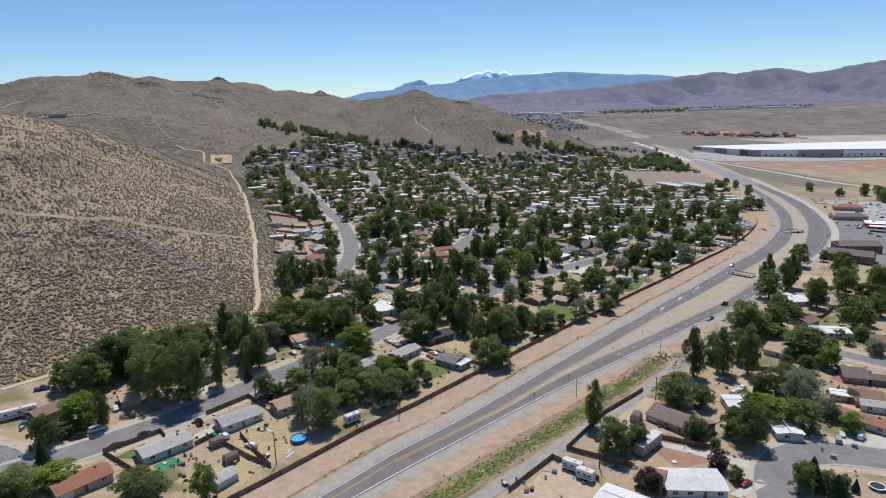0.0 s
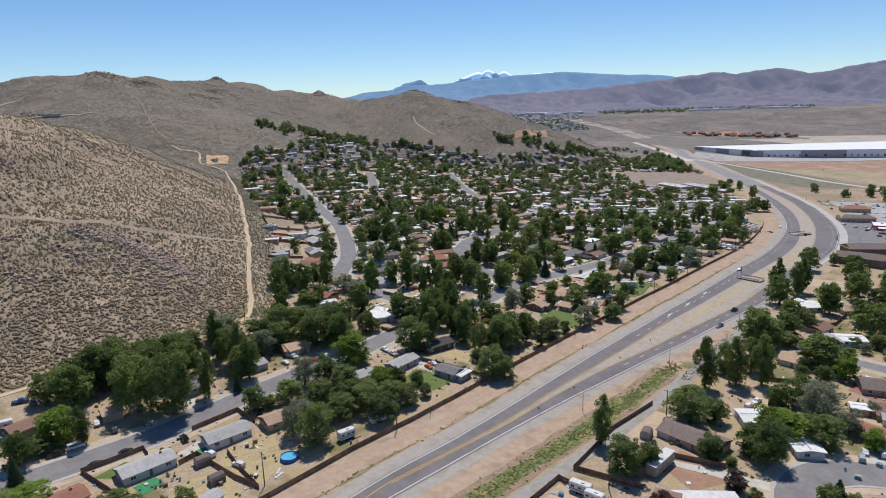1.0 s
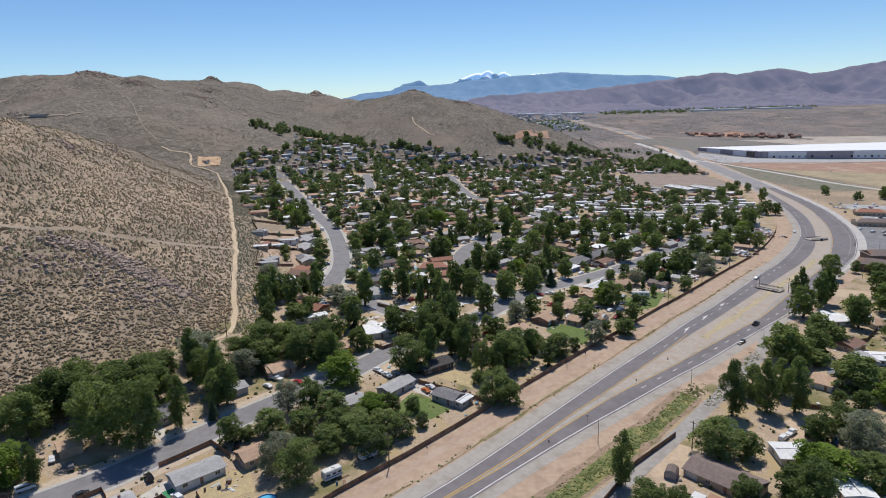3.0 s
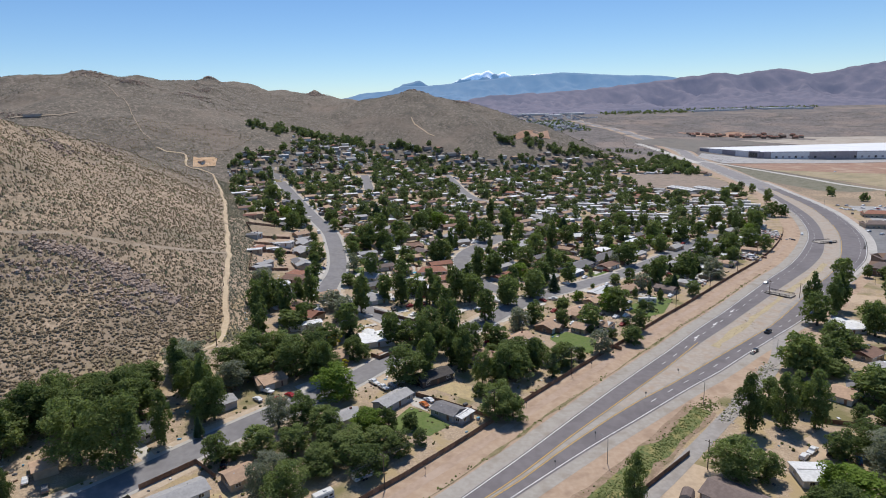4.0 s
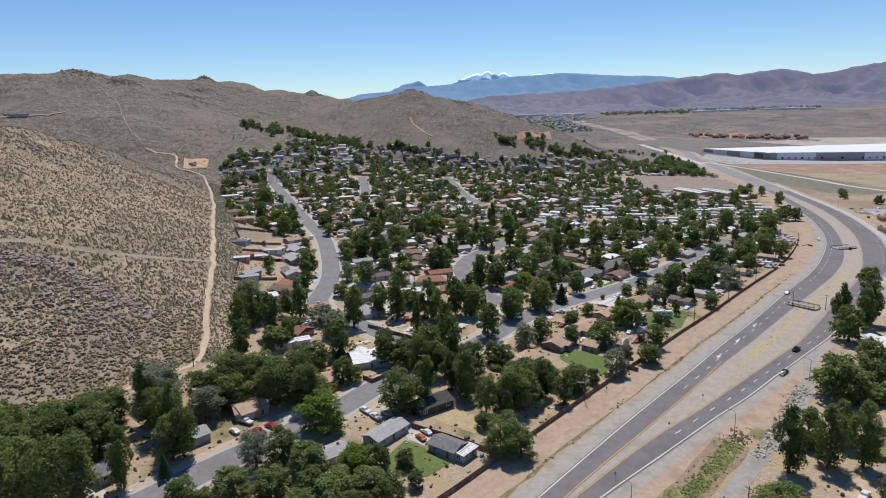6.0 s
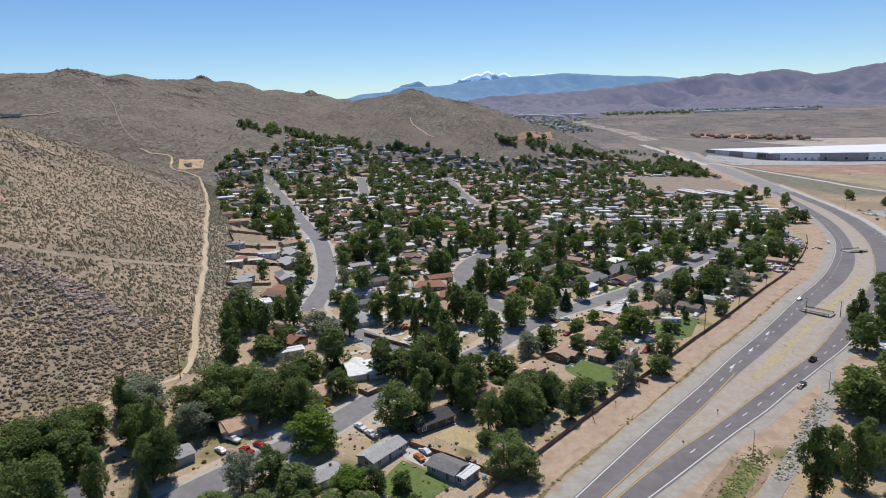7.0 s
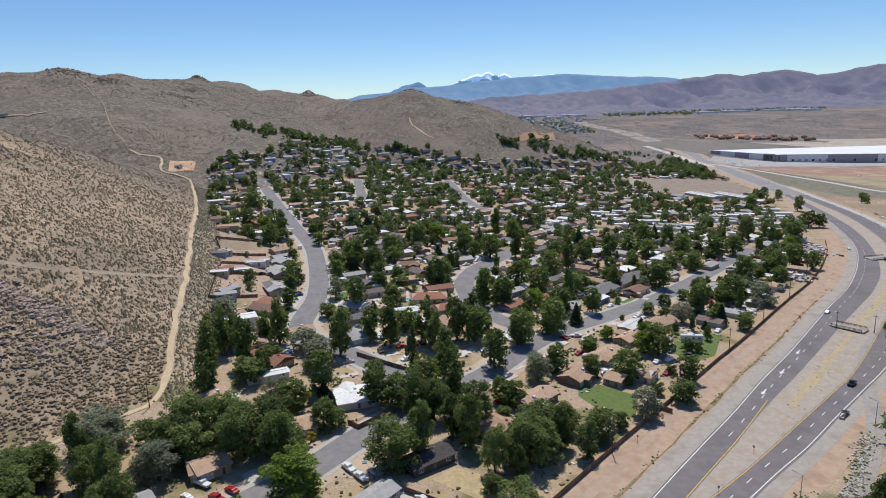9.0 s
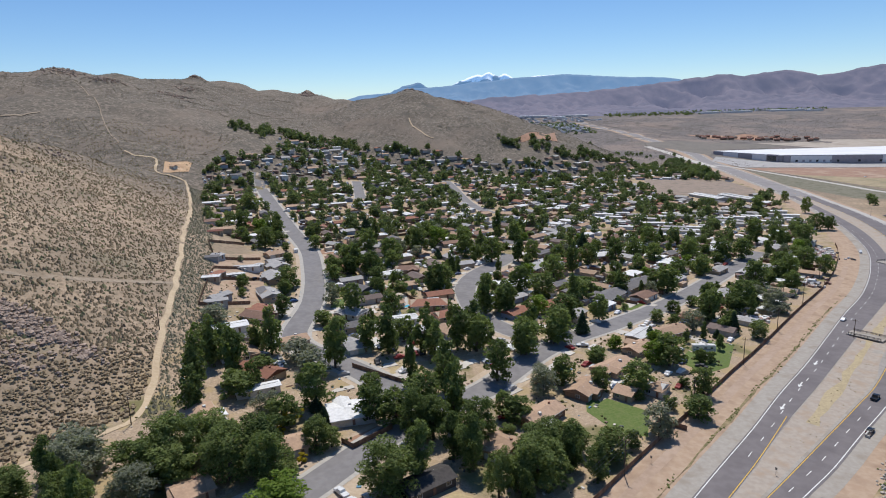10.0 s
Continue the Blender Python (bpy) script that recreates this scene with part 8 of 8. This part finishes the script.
# ---- sagebrush and rocks of the slopes ----
def brush_field(name, count, seed, material, label, low, high, lumps, chooser, category, simple=False):
    """Low clumps on the ground, each a rough dome of two rings and a top, or one ring and a top where they are small."""
    rng = np.random.RandomState(seed)
    x, y = chooser(rng, count)
    z = ground(x, y)
    n = len(x)
    r = rng.uniform(low, high, n) * rng.uniform(0.7, 1.0, n)
    k = lumps
    ring = np.arange(k) * 6.2832 / k
    rings = ((1.0, 0.10),) if simple else ((1.0, 0.05), (0.8, 0.62))
    m = len(rings) * k
    v = np.empty((n, m + 1, 3))
    for j, (rr, zz) in enumerate(rings):
        jr = rng.uniform(0.7, 1.25, (n, k))
        a = ring[None] + rng.uniform(0, 6.28, (n, 1))
        v[:, j * k:(j + 1) * k, 0] = x[:, None] + np.cos(a) * r[:, None] * rr * jr
        v[:, j * k:(j + 1) * k, 1] = y[:, None] + np.sin(a) * r[:, None] * rr * jr
        v[:, j * k:(j + 1) * k, 2] = z[:, None] + r[:, None] * zz * rng.uniform(0.7, 1.2, (n, k)) - (0.25 if j == 0 else 0)
    lean = rng.normal(0, 0.22, (n, 2)) * r[:, None]
    v[:, m, 0], v[:, m, 1], v[:, m, 2] = x + lean[:, 0], y + lean[:, 1], z + r * rng.uniform(0.85, 1.25, n)
    f = []
    for q in range(k):
        q2 = (q + 1) % k
        f += [(q, q2, k)] if simple else [(q, q2, k + q2), (q, k + q2, k + q), (k + q, k + q2, 2 * k)]
    f = (np.array(f)[None] + (np.arange(n) * (m + 1))[:, None, None]).reshape(-1, 3)
    me = bpy.data.meshes.new(name)
    me.from_pydata(v.reshape(-1, 3).tolist(), [], f.tolist())
    me.materials.append(material)
    return tagged(new(name, me), label, category, kind="stuff")


TRAIL_LINE = trail[(trail[:, 1] < 766) & (trail[:, 1] > 318)]


def on_slopes(rng, count, first=345, last=950):
    a = np.radians(rng.uniform(-47, -4, count * 3))
    d = first * (last / first) ** rng.uniform(0, 1, count * 3)
    x, y = np.sin(a) * d, 40 + np.cos(a) * d
    left = np.where((y > 323) & (y < 765), np.interp(y, TRAIL_LINE[:, 1], TRAIL_LINE[:, 0]), np.interp(y, [200, 232, 253, 275, 298, 323, 765, 900, 1200], [-190, -178, -159, -137, -121, -103, -262, -255, -210]))
    keep = (x < left - 1.8) & (np.abs(wave(x, y, 60, 12)) + rng.uniform(0, 0.9, len(x)) > 0.30)
    for path in ([(-300, 331), (-243, 346), (-230, 354), (-211, 361), (-182, 380), (-161, 395), (-131, 434)],):
        keep &= seg_dist(x, y, [(a, b, 0) for a, b in path])[0] > 1.7
    return x[keep][:count], y[keep][:count]


def on_near_slope(rng, count):
    return on_slopes(rng, count, 195, 345)


def on_far_hills(rng, count):
    x, y = rng.uniform(-950, 330, count * 5), rng.uniform(780, 1420, count * 5)
    w, rise = hill_weight(x, y)
    keep = (rise > 9) & (y > np.interp(x, [-950, -260, -200, -137, -20, 100, 330], [780, 1060, 1125, 1140, 1110, 1115, 1230])) & (np.abs(wave(x, y, 120, 31)) + rng.uniform(0, 0.8, len(x)) > 0.45)
    return x[keep][:count], y[keep][:count]


def in_valley(rng, count):
    x, y = rng.uniform(150, 1700, count * 3), rng.uniform(1290, 2650, count * 3)
    road = np.interp(y, EDGE_L[:, 1], EDGE_L[:, 0])
    keep = ((x < road - 25) | (x > road + 45)) & ~((x > 600) & (y < 1900) & (y > 1180)) & (np.abs(wave(x, y, 160, 36)) + rng.uniform(0, 0.8, len(x)) > 0.45)
    return x[keep][:count], y[keep][:count]


def by_trail(rng, count):
    y = rng.uniform(322, 764, count)
    return np.interp(y, TRAIL_LINE[:, 1], TRAIL_LINE[:, 0]) + 1.8 + 16 * rng.uniform(0, 1, count) ** 1.2, y


OUTCROPS = [(-196, 356, 4, 3), (-186, 359, 4, 3), (-176, 362, 4, 4), (-166, 361, 5, 5), (-156, 359, 5, 4), (-146, 356, 4, 3), (-134, 353, 4, 2), (-178, 345, 9, 2), (-160, 342, 8, 2), (-148, 336, 5, 2), (-227, 334, 4, 1), (-196, 338, 7, 1), (-257, 387, 6, 2), (-269, 506, 9, 3), (-309, 652, 9, 1), (-205, 312, 6, 1)]
SUMMITS = [(-484, 1082, 10, 2), (-479, 1096, 9, 2), (-429, 1260, 15, 2), (-397, 1133, 16, 2), (-476, 1430, 9, 2), (-279, 1500, 10, 3), (-270, 1512, 10, 3), (-545, 1102, 16, 2), (50, 1333, 10, 2), (-549, 882, 9, 1), (-560, 1115, 20, 2), (-42, 1335, 14, 1)]


def strewn(places):
    """Rocks gathered round (x, y, spread, share)."""
    def choose(rng, count):
        share = np.array([q[3] for q in places], float)
        i = rng.choice(len(places), count, p=share / share.sum())
        c = np.array([q[:3] for q in places])[i]
        return c[:, 0] + rng.normal(0, 1, count) * c[:, 2], c[:, 1] + rng.normal(0, 0.6, count) * c[:, 2]
    return choose


def brush_material(name, dark, light):
    m = leaf_material(name, dark, light)
    m.node_tree.nodes["Mix Shader"].inputs[0].default_value = 0.15
    return m


SAGE = brush_material("sagebrush", (0.185, 0.143, 0.090), (0.41, 0.318, 0.208))
SAGE_GREY = brush_material("grey_sage", (0.19, 0.175, 0.115), (0.33, 0.30, 0.205))
ROCK = mat("rock", (0.36, 0.272, 0.215), (0.45, 0.345, 0.275), 0.9, 0.9, bump=0.05, col3=(0.14, 0.105, 0.085), size3=2.5, amount3=0.75)
brush_field("sagebrush", 38000, 2, SAGE, "grey-brown sagebrush scattered over the slopes", 0.35, 1.15, 5, on_slopes, "sagebrush", True)
brush_field("near_sagebrush", 11500, 3, SAGE, "rounded grey-brown sagebrush on the near slope", 0.4, 1.2, 5, on_near_slope, "sagebrush")
brush_field("green_brush", 6000, 12, brush_material("green_brush", (0.16, 0.16, 0.085), (0.29, 0.275, 0.16)), "greenish rabbitbrush between the sagebrush", 0.35, 1.2, 5, on_slopes, "sagebrush", True)
brush_field("hill_brush", 34000, 7, brush_material("hill_brush", (0.13, 0.115, 0.085), (0.25, 0.215, 0.16)), "low brush dotted over the far hills", 0.4, 1.1, 4, on_far_hills, "brush", True)
brush_field("valley_brush", 16000, 8, brush_material("valley_brush", (0.125, 0.115, 0.102), (0.215, 0.190, 0.168)), "low grey brush dotted over the valley", 0.5, 1.6, 4, in_valley, "brush", True)
brush_field("grey_sage", 7000, 6, SAGE_GREY, "pale grey sagebrush beside the trail", 0.35, 1.0, 5, by_trail, "sagebrush", True)
brush_field("boulders", 1500, 9, ROCK, "dark weathered boulders on the rocky slope", 0.4, 1.8, 5, strewn(OUTCROPS), "rocks")
brush_field("summit_rocks", 900, 10, ROCK, "dark rock piles on the hill crests", 0.8, 2.6, 5, strewn(SUMMITS), "rocks")


def in_yards(rng, count):
    x, y = rng.uniform(-150, 210, count * 4), rng.uniform(140, 470, count * 4)
    left = np.interp(y, [160, 240, 300, 346, 400, 445, 470], [-170, -150, -110, -98, -114, -128, -138])
    right = np.interp(y, [140, 213, 252, 290, 371, 413, 470], [-100, -22, 14, 48, 118, 152, 205])
    keep = (x > left) & (x < right)
    for run in (MAIN, HILL, MID):
        keep &= np.min(np.hypot(x[:, None] - run[None, :, 0], y[:, None] - run[None, :, 1]), axis=1) > 7.5
    keep &= np.min(np.hypot(x[:, None] - HX[None, :, 0], y[:, None] - HX[None, :, 1]), axis=1) > 7.0
    keep &= (wave(x, y, 45, 14) > -0.1)
    return x[keep][:count], y[keep][:count]


YARD_GREEN = brush_material("yard_brush", (0.05, 0.065, 0.025), (0.20, 0.19, 0.08))
brush_field("yard_bushes", 1900, 16, YARD_GREEN, "low weeds and small bushes in the yards", 0.3, 1.0, 5, in_yards, "bushes")


def in_ditch(rng, count):
    run = cut(FRONT, 0, 190)
    i = rng.randint(0, len(run), count)
    off = offsets(run, -8.6)[i] + rng.normal(0, 1.9, (count, 2)) + rng.uniform(-3, 3, (count, 1)) * (0.7, 0.72)
    return off[:, 0], off[:, 1]


def on_weed_strip(rng, count):
    run = cut(EDGE_L, 90, 560)
    i = rng.randint(0, len(run) - 1, count)
    u = rng.uniform(0, 1, (count, 1))
    line = offsets(run, -7.9)
    off = line[i] * (1 - u) + line[i + 1] * u + rng.normal(0, 0.5, (count, 2))
    keep = wave(off[:, 0], off[:, 1], 38, 15) > -0.25
    return off[keep, 0], off[keep, 1]


def on_median(rng, count):
    run = cut(INNER_L, 60, 330)
    i = rng.randint(0, len(run), count)
    off = offsets(run, 7.5)[i] + rng.normal(0, 2.2, (count, 2))
    return off[:, 0], off[:, 1]


DITCH_GREEN = brush_material("ditch_green", (0.085, 0.115, 0.04), (0.23, 0.24, 0.085))
STRAW_TUFT = brush_material("straw_tuft", (0.29, 0.24, 0.16), (0.38, 0.31, 0.21))
brush_field("ditch_plants", 3600, 18, DITCH_GREEN, "green weeds crowding the roadside ditch", 0.12, 0.55, 5, in_ditch, "weeds")
brush_field("shoulder_weeds", 650, 19, DITCH_GREEN, "low green weeds along the highway shoulder", 0.2, 0.55, 5, on_weed_strip, "weeds")
brush_field("median_tufts", 120, 20, STRAW_TUFT, "dry straw tufts in the median", 0.15, 0.45, 5, on_median, "grass")
DRAIN = curve_points([(136.0, 303.0), (127.5, 293.5), (111.5, 273.6), (96.3, 255.7)], 3.0)
RIPRAP = mat("riprap", (0.48, 0.435, 0.375), (0.57, 0.52, 0.455), 0.8, 0.9, bump=0.03, col3=(0.30, 0.27, 0.22), size3=2.0, amount3=0.5)


def by_drain(rng, count):
    q = DRAIN[rng.randint(0, len(DRAIN), count)][:, :2] + rng.normal(0, 1.25, (count, 2)) + (2.5, -2.5)
    return q[:, 0], q[:, 1]


brush_field("drain_rocks", 460, 22, RIPRAP, "pale loose rocks lining the drain", 0.25, 0.8, 5, by_drain, "rocks")
brush_field("drain_weeds", 260, 23, DITCH_GREEN, "green weeds between the drain rocks", 0.2, 0.7, 5, by_drain, "weeds")


def litter_piece():
    s = town_rng.uniform(0.35, 1.5)
    return box(0, 0, 0.12, s, s * town_rng.uniform(0.3, 0.9), town_rng.uniform(0.15, 0.6))


lx, ly = in_yards(np.random.RandomState(33), 800)
rx = np.random.RandomState(34)
side = [(x, y, town_rng.uniform(0, 180)) for x, y in zip(lx, ly)]
side += [(x, y, town_rng.uniform(0, 180)) for x, y in zip(rx.uniform(15, 210, 600), rx.uniform(140, 330, 600)) if x > np.interp(y, [140, 200, 260, 330], [10, 62, 118, 190]) and off_road(x, y, 9)]
small_stuff("yard_litter", side, litter_piece, island_material("litter_colours", [(0.62, 0.61, 0.58), (0.20, 0.13, 0.09), (0.08, 0.08, 0.085), (0.38, 0.31, 0.23), (0.10, 0.24, 0.34), (0.55, 0.50, 0.42), (0.14, 0.12, 0.10)]), "boards, crates and odds and ends lying in the yards", "clutter")


heap = []
for cx, cy, sx, sy, n in ((274, 572, 5, 9, 120), (284, 592, 4, 8, 50), (221, 500, 5, 6, 80), (158, 428, 4, 4, 40)):
    heap += [(cx + town_rng.gauss(0, sx), cy + town_rng.gauss(0, sy), town_rng.uniform(0, 180)) for _ in range(n)]


def heap_piece():
    return box(0, 0, 0.5, town_rng.uniform(0.8, 4.0), town_rng.uniform(0.6, 2.0), town_rng.uniform(0.8, 1.7))


small_stuff("scrap_heap", heap, heap_piece, island_material("scrap_colours", [(0.62, 0.60, 0.58), (0.45, 0.30, 0.27), (0.30, 0.30, 0.31), (0.66, 0.65, 0.63), (0.12, 0.11, 0.11), (0.35, 0.22, 0.17)]), "scrap vehicles and crates heaped in the yards by the fence", "scrap")


def right_lots(rng, count):
    x, y = rng.uniform(10, 260, count * 3), rng.uniform(135, 400, count * 3)
    edge = np.interp(y, [135, 200, 260, 330, 400], [8, 64, 122, 195, 232])
    keep = (x > edge) & (wave(x, y, 40, 25) > -0.2)
    for run in (COURT, COURT_B):
        keep &= np.min(np.hypot(x[:, None] - run[None, :, 0], y[:, None] - run[None, :, 1]), axis=1) > 8.5
    return x[keep][:count], y[keep][:count]


brush_field("lot_bushes", 420, 26, YARD_GREEN, "low weeds and small bushes in the trailer lots", 0.3, 1.1, 5, right_lots, "bushes")
